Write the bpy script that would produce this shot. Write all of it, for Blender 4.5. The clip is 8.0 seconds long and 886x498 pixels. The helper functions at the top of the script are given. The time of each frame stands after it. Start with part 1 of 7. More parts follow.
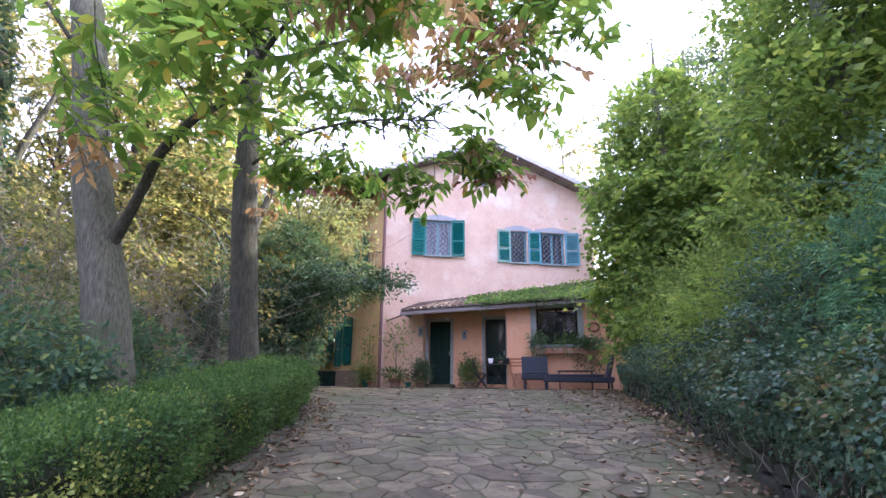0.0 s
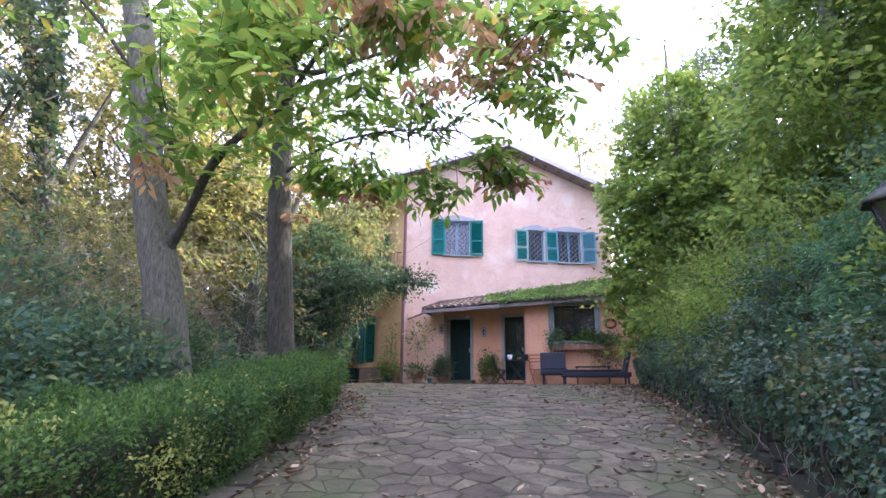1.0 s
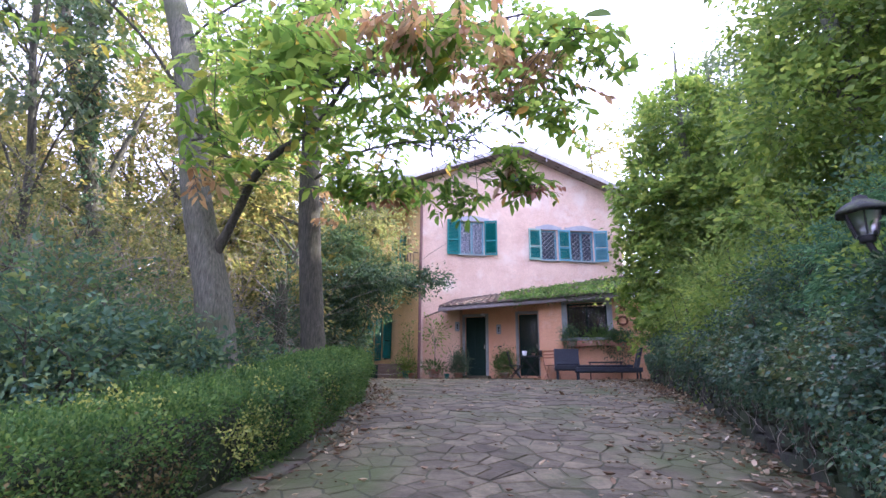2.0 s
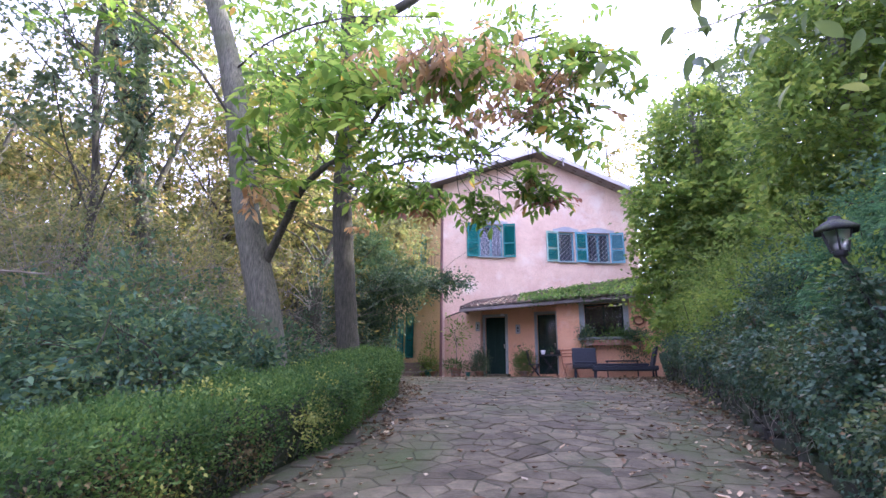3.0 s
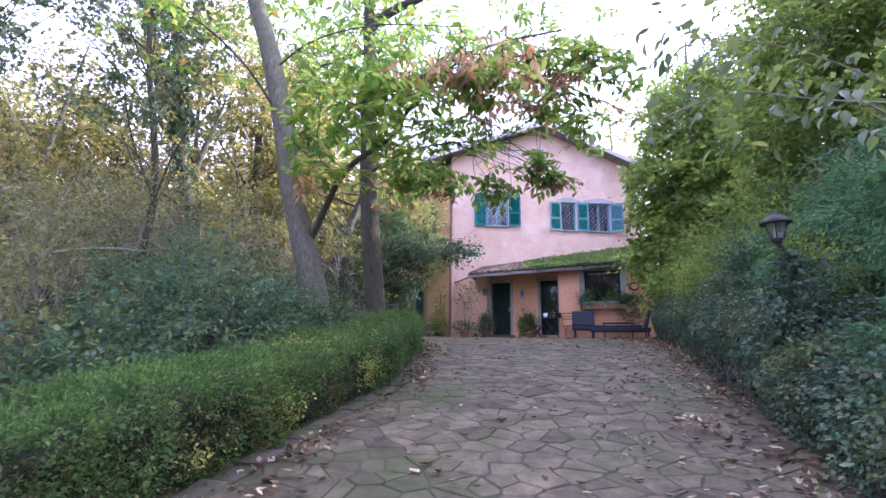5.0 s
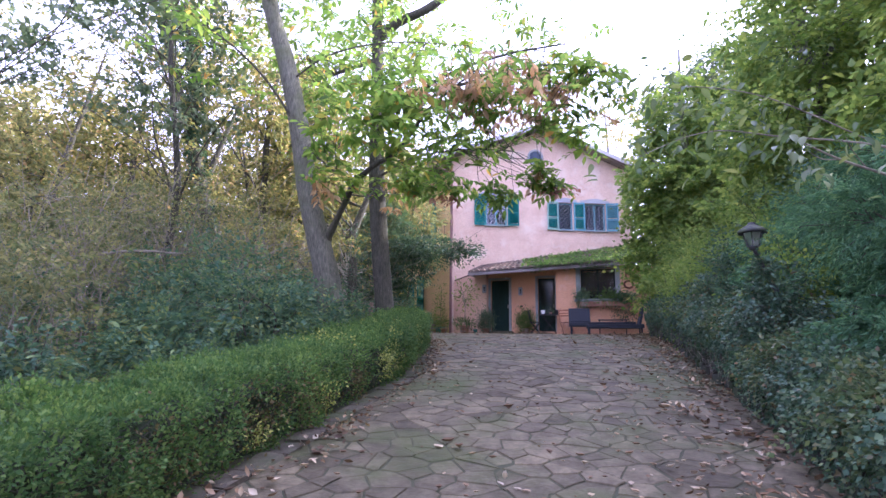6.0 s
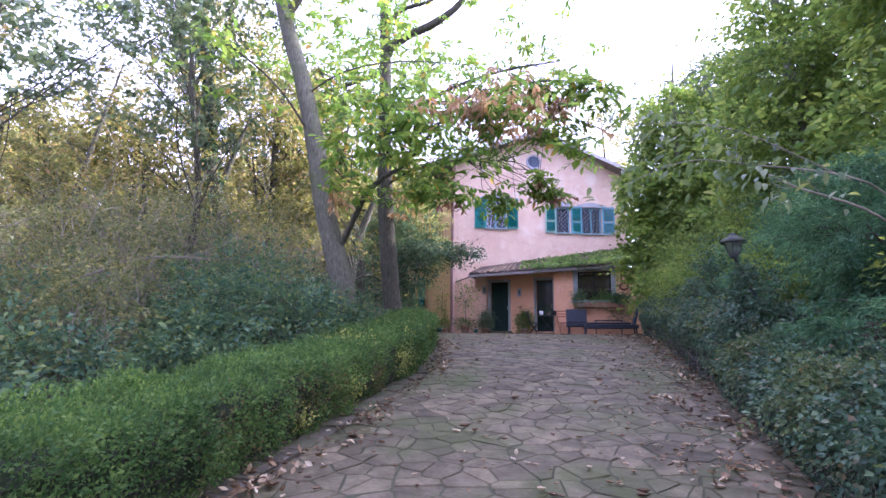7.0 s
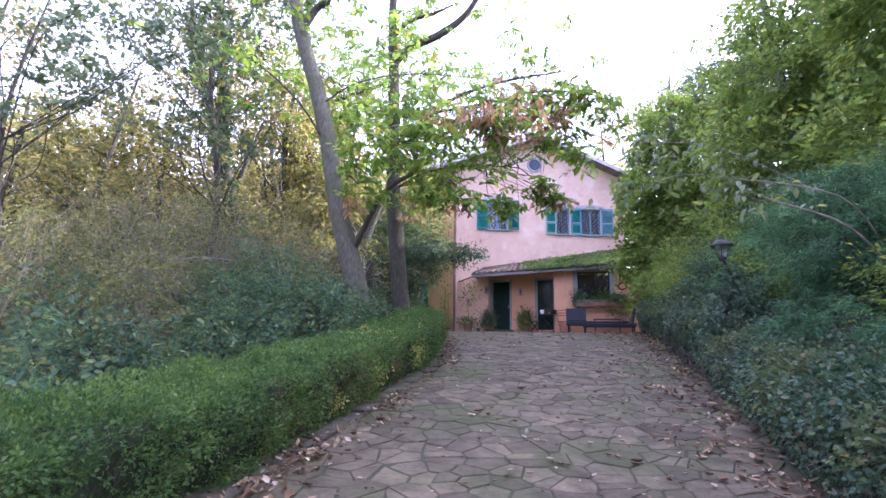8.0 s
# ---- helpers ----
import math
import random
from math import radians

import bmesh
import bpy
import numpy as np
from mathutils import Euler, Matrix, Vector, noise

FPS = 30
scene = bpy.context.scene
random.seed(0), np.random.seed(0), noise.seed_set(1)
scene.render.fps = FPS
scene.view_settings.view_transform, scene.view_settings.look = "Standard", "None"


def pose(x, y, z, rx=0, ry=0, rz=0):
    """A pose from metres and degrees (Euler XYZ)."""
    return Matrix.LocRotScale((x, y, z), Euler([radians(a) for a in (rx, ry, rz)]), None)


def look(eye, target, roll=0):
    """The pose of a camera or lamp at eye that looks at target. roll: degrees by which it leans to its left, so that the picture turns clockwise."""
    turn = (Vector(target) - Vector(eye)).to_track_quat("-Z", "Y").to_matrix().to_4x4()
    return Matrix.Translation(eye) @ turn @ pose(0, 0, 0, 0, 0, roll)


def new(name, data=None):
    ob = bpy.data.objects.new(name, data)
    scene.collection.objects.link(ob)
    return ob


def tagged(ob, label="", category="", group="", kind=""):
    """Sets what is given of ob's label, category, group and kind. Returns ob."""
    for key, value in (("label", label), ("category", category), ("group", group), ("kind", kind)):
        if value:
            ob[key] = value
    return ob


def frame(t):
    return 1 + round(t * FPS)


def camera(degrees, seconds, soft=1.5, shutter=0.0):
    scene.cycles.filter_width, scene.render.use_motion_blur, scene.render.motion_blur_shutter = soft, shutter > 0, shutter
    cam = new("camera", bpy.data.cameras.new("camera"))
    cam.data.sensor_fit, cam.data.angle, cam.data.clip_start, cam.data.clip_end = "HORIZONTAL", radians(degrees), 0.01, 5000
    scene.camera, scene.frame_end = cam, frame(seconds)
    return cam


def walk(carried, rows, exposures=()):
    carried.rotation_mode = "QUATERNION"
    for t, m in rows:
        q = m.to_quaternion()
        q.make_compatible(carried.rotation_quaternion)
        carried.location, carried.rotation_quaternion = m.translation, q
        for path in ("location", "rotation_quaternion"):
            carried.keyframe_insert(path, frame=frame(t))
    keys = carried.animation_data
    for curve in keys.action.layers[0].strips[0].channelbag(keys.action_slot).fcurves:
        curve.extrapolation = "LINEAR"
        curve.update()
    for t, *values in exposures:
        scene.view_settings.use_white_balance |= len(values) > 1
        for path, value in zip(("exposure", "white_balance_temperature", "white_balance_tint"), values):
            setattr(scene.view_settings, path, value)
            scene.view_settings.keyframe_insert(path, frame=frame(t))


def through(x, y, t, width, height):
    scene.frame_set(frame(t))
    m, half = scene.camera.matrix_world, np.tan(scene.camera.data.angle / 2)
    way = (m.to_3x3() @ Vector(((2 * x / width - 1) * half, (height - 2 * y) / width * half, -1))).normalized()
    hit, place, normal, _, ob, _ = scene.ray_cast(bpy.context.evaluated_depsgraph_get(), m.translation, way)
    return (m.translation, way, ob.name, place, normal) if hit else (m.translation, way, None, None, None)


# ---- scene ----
# ---- the camera and its walk ----
cam = camera(79.1, 8.0, soft=1.5)
EYE = 1.28
ROWS = [
    (0.0, -0.015, -0.024, -0.007, 105.28, -0.54, 0.47),
    (0.5, -0.053, -0.270, -0.046, 105.13, -0.55, 1.62),
    (1.0, -0.090, -0.546, -0.116, 105.15, -0.46, 2.36),
    (1.5, -0.155, -0.810, -0.172, 105.03, -0.43, 2.75),
    (1.7, -0.181, -0.925, -0.189, 104.99, -0.42, 3.05),
    (2.8, -0.305, -1.690, -0.253, 104.87, -0.47, 5.12),
    (3.0, -0.320, -1.832, -0.268, 104.87, -0.48, 5.40),
    (3.5, -0.352, -2.172, -0.294, 104.88, -0.50, 5.95),
    (4.0, -0.396, -2.520, -0.304, 105.03, -0.55, 6.19),
    (4.5, -0.440, -2.846, -0.338, 102.12, -0.60, 5.99),
    (4.7, -0.466, -2.975, -0.356, 101.50, -0.60, 5.80),
    (5.8, -0.615, -3.715, -0.386, 100.53, -0.70, 5.15),
    (6.0, -0.640, -3.855, -0.394, 100.59, -0.69, 5.09),
    (6.5, -0.695, -4.215, -0.410, 100.61, -0.67, 4.85),
    (7.0, -0.779, -4.541, -0.426, 100.62, -0.72, 4.71),
    (7.5, -0.858, -4.848, -0.456, 100.55, -0.75, 4.70),
    (8.0, -0.919, -5.159, -0.500, 100.59, -0.77, 4.57),
]
walk(cam, [(t, pose(x, y, EYE + z, rx, ry, rz)) for t, x, y, z, rx, ry, rz in ROWS],
     exposures=[(0.0, 1.78, 5330, 15), (3.5, 1.7, 5190, 23), (8.0, 1.62, 5170, 24)])

# ---- sky and sun ----
SUN_EL, SUN_AZ = 31.0, 72.0      # degrees; azimuth from +y towards +x
sun_dir = Vector((math.sin(radians(SUN_AZ)) * math.cos(radians(SUN_EL)),
                  math.cos(radians(SUN_AZ)) * math.cos(radians(SUN_EL)), math.sin(radians(SUN_EL))))
world = bpy.data.worlds.new("sky")
scene.world = world
world.use_nodes = True
wn, wl = world.node_tree.nodes, world.node_tree.links
sky = wn.new("ShaderNodeTexSky")
sky.sky_type = "NISHITA"
sky.sun_disc = False
sky.sun_elevation, sky.sun_rotation = radians(SUN_EL), radians(SUN_AZ)
sky.air_density, sky.dust_density, sky.ozone_density = 1.0, 5.0, 1.0
haze = wn.new("ShaderNodeMix")
haze.data_type = "RGBA"
haze.blend_type = "ADD"
haze.inputs[0].default_value = 1.0
haze.inputs[7].default_value = (5.9, 4.9, 6.1, 1)
wl.new(sky.outputs[0], haze.inputs[6])
wl.new(haze.outputs[2], wn["Background"].inputs[0])
wn["Background"].inputs[1].default_value = 0.15
sun_data = bpy.data.lights.new("sun", "SUN")
sun_data.energy, sun_data.angle, sun_data.color = 5.0, radians(0.6), (1.0, 0.86, 0.66)
sun = new("sun", sun_data)
sun.matrix_world = look((0, 0, 30), Vector((0, 0, 30)) - sun_dir)


# ---- materials ----
def nodes_of(name):
    m = bpy.data.materials.new(name)
    m.use_nodes = True
    return m, m.node_tree.nodes, m.node_tree.links, m.node_tree.nodes["Principled BSDF"]


def ramp_node(n, stops):
    r = n.new("ShaderNodeValToRGB")
    el = r.color_ramp.elements
    while len(el) < len(stops):
        el.new(0.5)
    for e, (p, c) in zip(el, stops):
        e.position, e.color = p, (*c, 1)
    return r


def mix_node(n, l, fac, a, b, blend="MIX"):
    x = n.new("ShaderNodeMix")
    x.data_type, x.blend_type = "RGBA", blend
    for sock, v in ((x.inputs[0], fac), (x.inputs[6], a), (x.inputs[7], b)):
        if isinstance(v, (int, float)):
            sock.default_value = v
        elif isinstance(v, tuple):
            sock.default_value = (*v, 1)
        else:
            l.new(v, sock)
    return x.outputs[2]


def noise_out(n, l, pos, scale, detail=6, rough=0.6, stretch=None):
    t = n.new("ShaderNodeTexNoise")
    t.inputs["Scale"].default_value, t.inputs["Detail"].default_value, t.inputs["Roughness"].default_value = scale, detail, rough
    if stretch:
        mp = n.new("ShaderNodeMapping")
        mp.inputs["Scale"].default_value = stretch
        l.new(pos, mp.inputs[0])
        pos = mp.outputs[0]
    l.new(pos, t.inputs["Vector"])
    return t.outputs["Fac"]


def surface(name, a, b, scale=4.0, fine=60.0, rough=0.8, bump=0.3, stain=None, stain_scale=1.2, stain_at=(0.5, 0.65), stretch=None, piece=0.0, metal=0.0, spec=0.4):
    """Two tones by broad noise, a fine grain, an optional stain with its own shape, relief."""
    m, n, l, p = nodes_of(name)
    pos = n.new("ShaderNodeNewGeometry").outputs["Position"]
    broad = noise_out(n, l, pos, scale, stretch=stretch)
    grain = noise_out(n, l, pos, fine, 4, stretch=stretch)
    col = ramp_node(n, [(0.3, a), (0.7, b)])
    l.new(broad, col.inputs[0])
    g = ramp_node(n, [(0.25, (0.72, 0.72, 0.72)), (0.75, (1.18, 1.18, 1.18))])
    l.new(grain, g.inputs[0])
    c = mix_node(n, l, 1.0, col.outputs[0], g.outputs[0], "MULTIPLY")
    if piece:
        rnd = n.new("ShaderNodeObjectInfo").outputs["Random"]
        isl = n.new("ShaderNodeNewGeometry").outputs["Random Per Island"]
        add = n.new("ShaderNodeMath")
        add.operation = "ADD"
        l.new(rnd, add.inputs[0]), l.new(isl, add.inputs[1])
        fr = n.new("ShaderNodeMath")
        fr.operation = "FRACT"
        l.new(add.outputs[0], fr.inputs[0])
        pr = ramp_node(n, [(0.0, (1 - piece, 1 - piece * 1.05, 1 - piece * 1.1)), (0.5, (1.0, 0.99, 0.98)), (1.0, (1 + piece, 1 + piece * 0.9, 1 + piece * 0.8))])
        l.new(fr.outputs[0], pr.inputs[0])
        c = mix_node(n, l, 1.0, c, pr.outputs[0], "MULTIPLY")
    if stain:
        s = noise_out(n, l, pos, stain_scale, 8, 0.65)
        sr = ramp_node(n, [(stain_at[0], (0, 0, 0)), (stain_at[1], (1, 1, 1))])
        l.new(s, sr.inputs[0])
        c = mix_node(n, l, sr.outputs[0], c, stain)
    l.new(c, p.inputs["Base Color"])
    p.inputs["Roughness"].default_value = rough
    p.inputs["Metallic"].default_value = metal
    p.inputs["Specular IOR Level"].default_value = spec
    if bump:
        add = n.new("ShaderNodeMath")
        add.operation = "MULTIPLY_ADD"
        add.inputs[1].default_value = 0.35
        l.new(grain, add.inputs[0]), l.new(broad, add.inputs[2])
        bn = n.new("ShaderNodeBump")
        bn.inputs["Strength"].default_value, bn.inputs["Distance"].default_value = bump, 0.02
        l.new(add.outputs[0], bn.inputs["Height"])
        l.new(bn.outputs[0], p.inputs["Normal"])
    return m


def leaf_mat(name, stops, through=0.35, rough=0.5, spec=0.3):
    """Leaves: a colour for each leaf, gloss, and light that comes through the blade."""
    m, n, l, p = nodes_of(name)
    geo = n.new("ShaderNodeNewGeometry")
    r = ramp_node(n, stops)
    l.new(geo.outputs["Random Per Island"], r.inputs[0])
    # noise tone, cool dark to warm bright: plant variation and imitated crown shading
    shade_patch = ramp_node(n, [(0.32, (0.66, 0.70, 0.74)), (0.68, (1.28, 1.22, 1.08))])
    l.new(noise_out(n, l, geo.outputs["Position"], 1.3, 3), shade_patch.inputs[0])
    c = mix_node(n, l, 1.0, r.outputs[0], shade_patch.outputs[0], "MULTIPLY")
    l.new(c, p.inputs["Base Color"])
    p.inputs["Roughness"].default_value, p.inputs["Specular IOR Level"].default_value = rough, spec
    tr = n.new("ShaderNodeBsdfTranslucent")
    warm = mix_node(n, l, 1.0, c, (1.42, 1.32, 0.85), "MULTIPLY")
    l.new(warm, tr.inputs[0])
    mx = n.new("ShaderNodeMixShader")
    mx.inputs[0].default_value = through
    l.new(p.outputs[0], mx.inputs[1]), l.new(tr.outputs[0], mx.inputs[2])
    l.new(mx.outputs[0], n["Material Output"].inputs[0])
    return m


def plain(name, c, rough=0.5, metal=0.0, spec=0.4):
    return surface(name, tuple(v * 0.85 for v in c), tuple(v * 1.12 for v in c), 7, 90, rough, 0.08, metal=metal, spec=spec)


M_PINK = surface("pink_stucco", (0.62, 0.43, 0.325), (0.75, 0.575, 0.44), 1.5, 40, 0.92, 0.4, stain=(0.74, 0.65, 0.55), stain_scale=0.9, stain_at=(0.52, 0.70))
M_ORANGE = surface("orange_stucco", (0.70, 0.375, 0.215), (0.77, 0.445, 0.27), 1.2, 45, 0.9, 0.25, stain=(0.75, 0.51, 0.38), stain_scale=1.1, stain_at=(0.56, 0.72))
M_PEACH = surface("peach_stucco", (0.72, 0.46, 0.32), (0.78, 0.53, 0.385), 1.0, 45, 0.9, 0.25)
L_BROWN = leaf_mat("browned_hedge_leaf", [(0.0, (0.075, 0.062, 0.026)), (1.0, (0.175, 0.150, 0.062))], 0.2, 0.8)
M_YELLOW = surface("ochre_stucco", (0.66, 0.45, 0.20), (0.75, 0.54, 0.27), 1.1, 45, 0.9, 0.25)
M_GREYSTONE = surface("grey_stone_trim", (0.25, 0.28, 0.27), (0.36, 0.385, 0.37), 3, 60, 0.85, 0.3)
M_WHITESTONE = surface("pale_stone_trim", (0.32, 0.34, 0.37), (0.43, 0.44, 0.47), 3, 60, 0.85, 0.3)
M_TEAL = surface("green_shutter_paint", (0.004, 0.13, 0.12), (0.01, 0.19, 0.17), 3, 70, 0.5, 0.1)
M_BLUEFRAME = surface("blue_grey_frame_paint", (0.10, 0.27, 0.33), (0.17, 0.36, 0.42), 3, 70, 0.5, 0.1)
M_PALEGREEN = surface("pale_green_shutter_paint", (0.20, 0.34, 0.28), (0.28, 0.42, 0.35), 3, 70, 0.55, 0.1)
M_DARKDOOR = surface("dark_door_paint", (0.007, 0.022, 0.017), (0.014, 0.034, 0.027), 3, 50, 0.6, 0.1, stretch=(1, 1, 0.1), spec=0.15)
M_CURTAIN = surface("net_curtain", (0.06, 0.08, 0.12), (0.12, 0.15, 0.20), 6, 80, 0.9, 0.2, stretch=(6, 6, 0.4))
# near-black surface, the shade of unlit rooms put into its colour
M_ROOMSHADE = surface("room_shade_colour", (0.03, 0.028, 0.027), (0.05, 0.045, 0.04), 2, 30, 0.9, 0.0)
M_IRON = surface("dark_iron", (0.02, 0.021, 0.022), (0.04, 0.04, 0.042), 6, 80, 0.55, 0.1, metal=0.3)
M_WHITEIRON = plain("pale_painted_iron", (0.46, 0.49, 0.53), 0.5)
M_COPPER = surface("brown_downpipe", (0.16, 0.085, 0.08), (0.24, 0.13, 0.12), 5, 60, 0.55, 0.1)
M_GUTTER = surface("pale_metal_gutter", (0.40, 0.39, 0.40), (0.52, 0.51, 0.52), 4, 60, 0.45, 0.1, metal=0.4)
M_TILE = surface("clay_roof_tile", (0.10, 0.075, 0.065), (0.20, 0.145, 0.12), 5, 60, 0.95, 0.4, stain=(0.10, 0.105, 0.085), stain_scale=3, piece=0.25, spec=0.15)
M_SOFFIT = surface("grey_timber_soffit", (0.20, 0.17, 0.16), (0.28, 0.25, 0.24), 3, 60, 0.8, 0.3, stretch=(1, 8, 8))
M_FLAG = surface("flagstone", (0.055, 0.048, 0.029), (0.166, 0.145, 0.092), 4.5, 30, 0.72, 1.0, stain=(0.062, 0.078, 0.026), stain_scale=0.8, stain_at=(0.48, 0.67), piece=0.36, spec=0.25)
M_KERB = surface("worn_edging_stone", (0.060, 0.052, 0.038), (0.13, 0.115, 0.085), 6, 40, 0.9, 0.8, stain=(0.06, 0.075, 0.03), stain_scale=2.2, stain_at=(0.45, 0.62), piece=0.2)
M_SOIL = surface("soil_and_leaf_litter", (0.045, 0.035, 0.024), (0.10, 0.072, 0.045), 2.5, 35, 0.95, 0.8, stain=(0.05, 0.075, 0.02), stain_scale=0.6)
M_JOINT = surface("mossy_joint", (0.032, 0.036, 0.020), (0.070, 0.075, 0.038), 3, 60, 0.95, 0.6)
M_WALLSTONE = surface("mossy_wall_stone", (0.026, 0.027, 0.022), (0.055, 0.053, 0.044), 5, 40, 0.95, 0.9, stain=(0.03, 0.045, 0.018), stain_scale=2.5, stain_at=(0.40, 0.58), piece=0.25)
M_BARK = surface("grey_bark", (0.066, 0.068, 0.048), (0.225, 0.220, 0.168), 15, 48, 0.95, 1.0, stretch=(3.2, 3.2, 0.5), stain=(0.11, 0.128, 0.062), stain_scale=1.5, stain_at=(0.48, 0.72))
M_BARKDARK = surface("dark_bark", (0.036, 0.036, 0.027), (0.120, 0.114, 0.086), 13, 44, 0.95, 1.0, stretch=(3.2, 3.2, 0.55))
M_TWIG = surface("bare_twig", (0.13, 0.115, 0.086), (0.34, 0.31, 0.25), 6, 50, 0.9, 0.2)
M_WOOD = surface("weathered_wood", (0.16, 0.115, 0.08), (0.26, 0.20, 0.15), 4, 60, 0.85, 0.3, stretch=(1, 1, 6))
M_TERRA = surface("terracotta", (0.36, 0.17, 0.11), (0.46, 0.25, 0.17), 5, 60, 0.85, 0.2, stain=(0.42, 0.36, 0.31), stain_scale=4)
M_RATTAN = surface("grey_blue_rattan", (0.014, 0.018, 0.027), (0.030, 0.036, 0.050), 30, 160, 0.65, 0.6)
M_CUSHION = surface("grey_cushion", (0.020, 0.025, 0.036), (0.034, 0.040, 0.055), 8, 120, 0.9, 0.3)
M_WHITEPOT = plain("white_ceramic", (0.7, 0.7, 0.72), 0.35)
M_GREENPOT = plain("green_plastic", (0.03, 0.20, 0.17), 0.45)
M_BRASS = plain("worn_metal", (0.35, 0.32, 0.27), 0.4, 0.7)
M_SLATE = surface("lantern_roof_metal", (0.018, 0.019, 0.022), (0.04, 0.042, 0.045), 14, 80, 0.8, 0.5, stain=(0.06, 0.075, 0.035), stain_scale=9)

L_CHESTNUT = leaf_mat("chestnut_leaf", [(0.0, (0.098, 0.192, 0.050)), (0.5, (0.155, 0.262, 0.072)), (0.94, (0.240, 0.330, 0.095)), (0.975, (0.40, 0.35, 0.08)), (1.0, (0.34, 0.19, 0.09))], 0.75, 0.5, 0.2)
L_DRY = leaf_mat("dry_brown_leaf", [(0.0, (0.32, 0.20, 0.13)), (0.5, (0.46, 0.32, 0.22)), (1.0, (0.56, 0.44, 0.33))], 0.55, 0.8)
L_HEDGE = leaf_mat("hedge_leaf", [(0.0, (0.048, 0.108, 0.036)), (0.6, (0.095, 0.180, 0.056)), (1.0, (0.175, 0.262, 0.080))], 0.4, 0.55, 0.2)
# hedge leaves with the sun of the flecks put into their colour
L_SUNFLECK = leaf_mat("sunlit_hedge_leaf", [(0.0, (0.19, 0.26, 0.06)), (1.0, (0.46, 0.47, 0.13))], 0.35, 0.5)
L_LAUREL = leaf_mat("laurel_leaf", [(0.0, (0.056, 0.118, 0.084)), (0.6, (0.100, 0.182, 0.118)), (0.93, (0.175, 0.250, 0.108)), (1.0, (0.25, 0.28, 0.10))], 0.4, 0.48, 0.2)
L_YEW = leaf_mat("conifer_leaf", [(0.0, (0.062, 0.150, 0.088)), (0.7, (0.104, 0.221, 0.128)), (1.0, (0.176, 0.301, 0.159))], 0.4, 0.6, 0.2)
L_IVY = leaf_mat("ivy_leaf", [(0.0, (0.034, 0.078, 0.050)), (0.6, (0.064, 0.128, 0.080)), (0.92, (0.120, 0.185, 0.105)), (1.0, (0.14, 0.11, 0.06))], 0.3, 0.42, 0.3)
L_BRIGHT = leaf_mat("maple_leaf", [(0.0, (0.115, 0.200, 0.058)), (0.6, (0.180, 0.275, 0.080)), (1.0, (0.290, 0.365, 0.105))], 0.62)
# leaves of the wood, with part of its sunlight put into the yellow colour
L_WOOD = leaf_mat("sunlit_woodland_leaf", [(0.0, (0.105, 0.132, 0.064)), (0.5, (0.190, 0.208, 0.094)), (0.85, (0.315, 0.302, 0.128)), (1.0, (0.36, 0.262, 0.165))], 0.6, 0.6, 0.15)
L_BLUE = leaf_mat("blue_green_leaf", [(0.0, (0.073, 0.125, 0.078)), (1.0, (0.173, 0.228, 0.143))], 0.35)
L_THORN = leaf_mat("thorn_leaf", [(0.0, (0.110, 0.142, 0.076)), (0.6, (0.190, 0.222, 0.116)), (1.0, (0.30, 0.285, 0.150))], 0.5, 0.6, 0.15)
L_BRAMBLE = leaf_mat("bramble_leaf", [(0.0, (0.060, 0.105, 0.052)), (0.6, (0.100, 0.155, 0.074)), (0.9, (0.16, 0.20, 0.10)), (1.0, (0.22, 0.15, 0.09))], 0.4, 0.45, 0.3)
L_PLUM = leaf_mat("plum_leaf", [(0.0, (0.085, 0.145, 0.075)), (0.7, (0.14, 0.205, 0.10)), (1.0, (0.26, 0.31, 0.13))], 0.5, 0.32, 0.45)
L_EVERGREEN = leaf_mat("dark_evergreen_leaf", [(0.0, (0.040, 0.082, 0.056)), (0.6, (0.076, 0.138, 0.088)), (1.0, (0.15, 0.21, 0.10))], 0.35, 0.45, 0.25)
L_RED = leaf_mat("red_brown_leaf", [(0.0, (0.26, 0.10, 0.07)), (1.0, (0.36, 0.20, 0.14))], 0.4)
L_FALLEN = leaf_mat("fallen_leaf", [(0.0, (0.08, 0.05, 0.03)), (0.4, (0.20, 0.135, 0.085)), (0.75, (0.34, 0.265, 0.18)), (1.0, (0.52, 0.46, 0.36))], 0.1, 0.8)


def glass_mat(name, tint, rough=0.03):
    m, n, l, p = nodes_of(name)
    p.inputs["Base Color"].default_value = (*tint, 1)
    p.inputs["Roughness"].default_value = rough
    p.inputs["Transmission Weight"].default_value = 1.0
    p.inputs["IOR"].default_value = 1.45
    return m


M_GLASS = glass_mat("window_glass", (0.9, 0.93, 0.95))
M_FROST = glass_mat("milky_lantern_glass", (0.85, 0.86, 0.88), 0.35)


# ---- building blocks ----
def mesh_from(name, verts, faces, smooth=False):
    me = bpy.data.meshes.new(name)
    me.from_pydata([tuple(v) for v in verts], [], faces)
    me.update()
    if smooth:
        me.polygons.foreach_set("use_smooth", [True] * len(me.polygons))
    return me


def fast_mesh(name, v, t):
    """A mesh of triangles from arrays."""
    me = bpy.data.meshes.new(name)
    me.vertices.add(len(v))
    me.vertices.foreach_set("co", np.asarray(v, np.float32).ravel())
    me.loops.add(len(t) * 3)
    me.loops.foreach_set("vertex_index", np.asarray(t, np.int32).ravel())
    me.polygons.add(len(t))
    me.polygons.foreach_set("loop_start", np.arange(0, len(t) * 3, 3, dtype=np.int32))
    me.update(calc_edges=True)
    return me


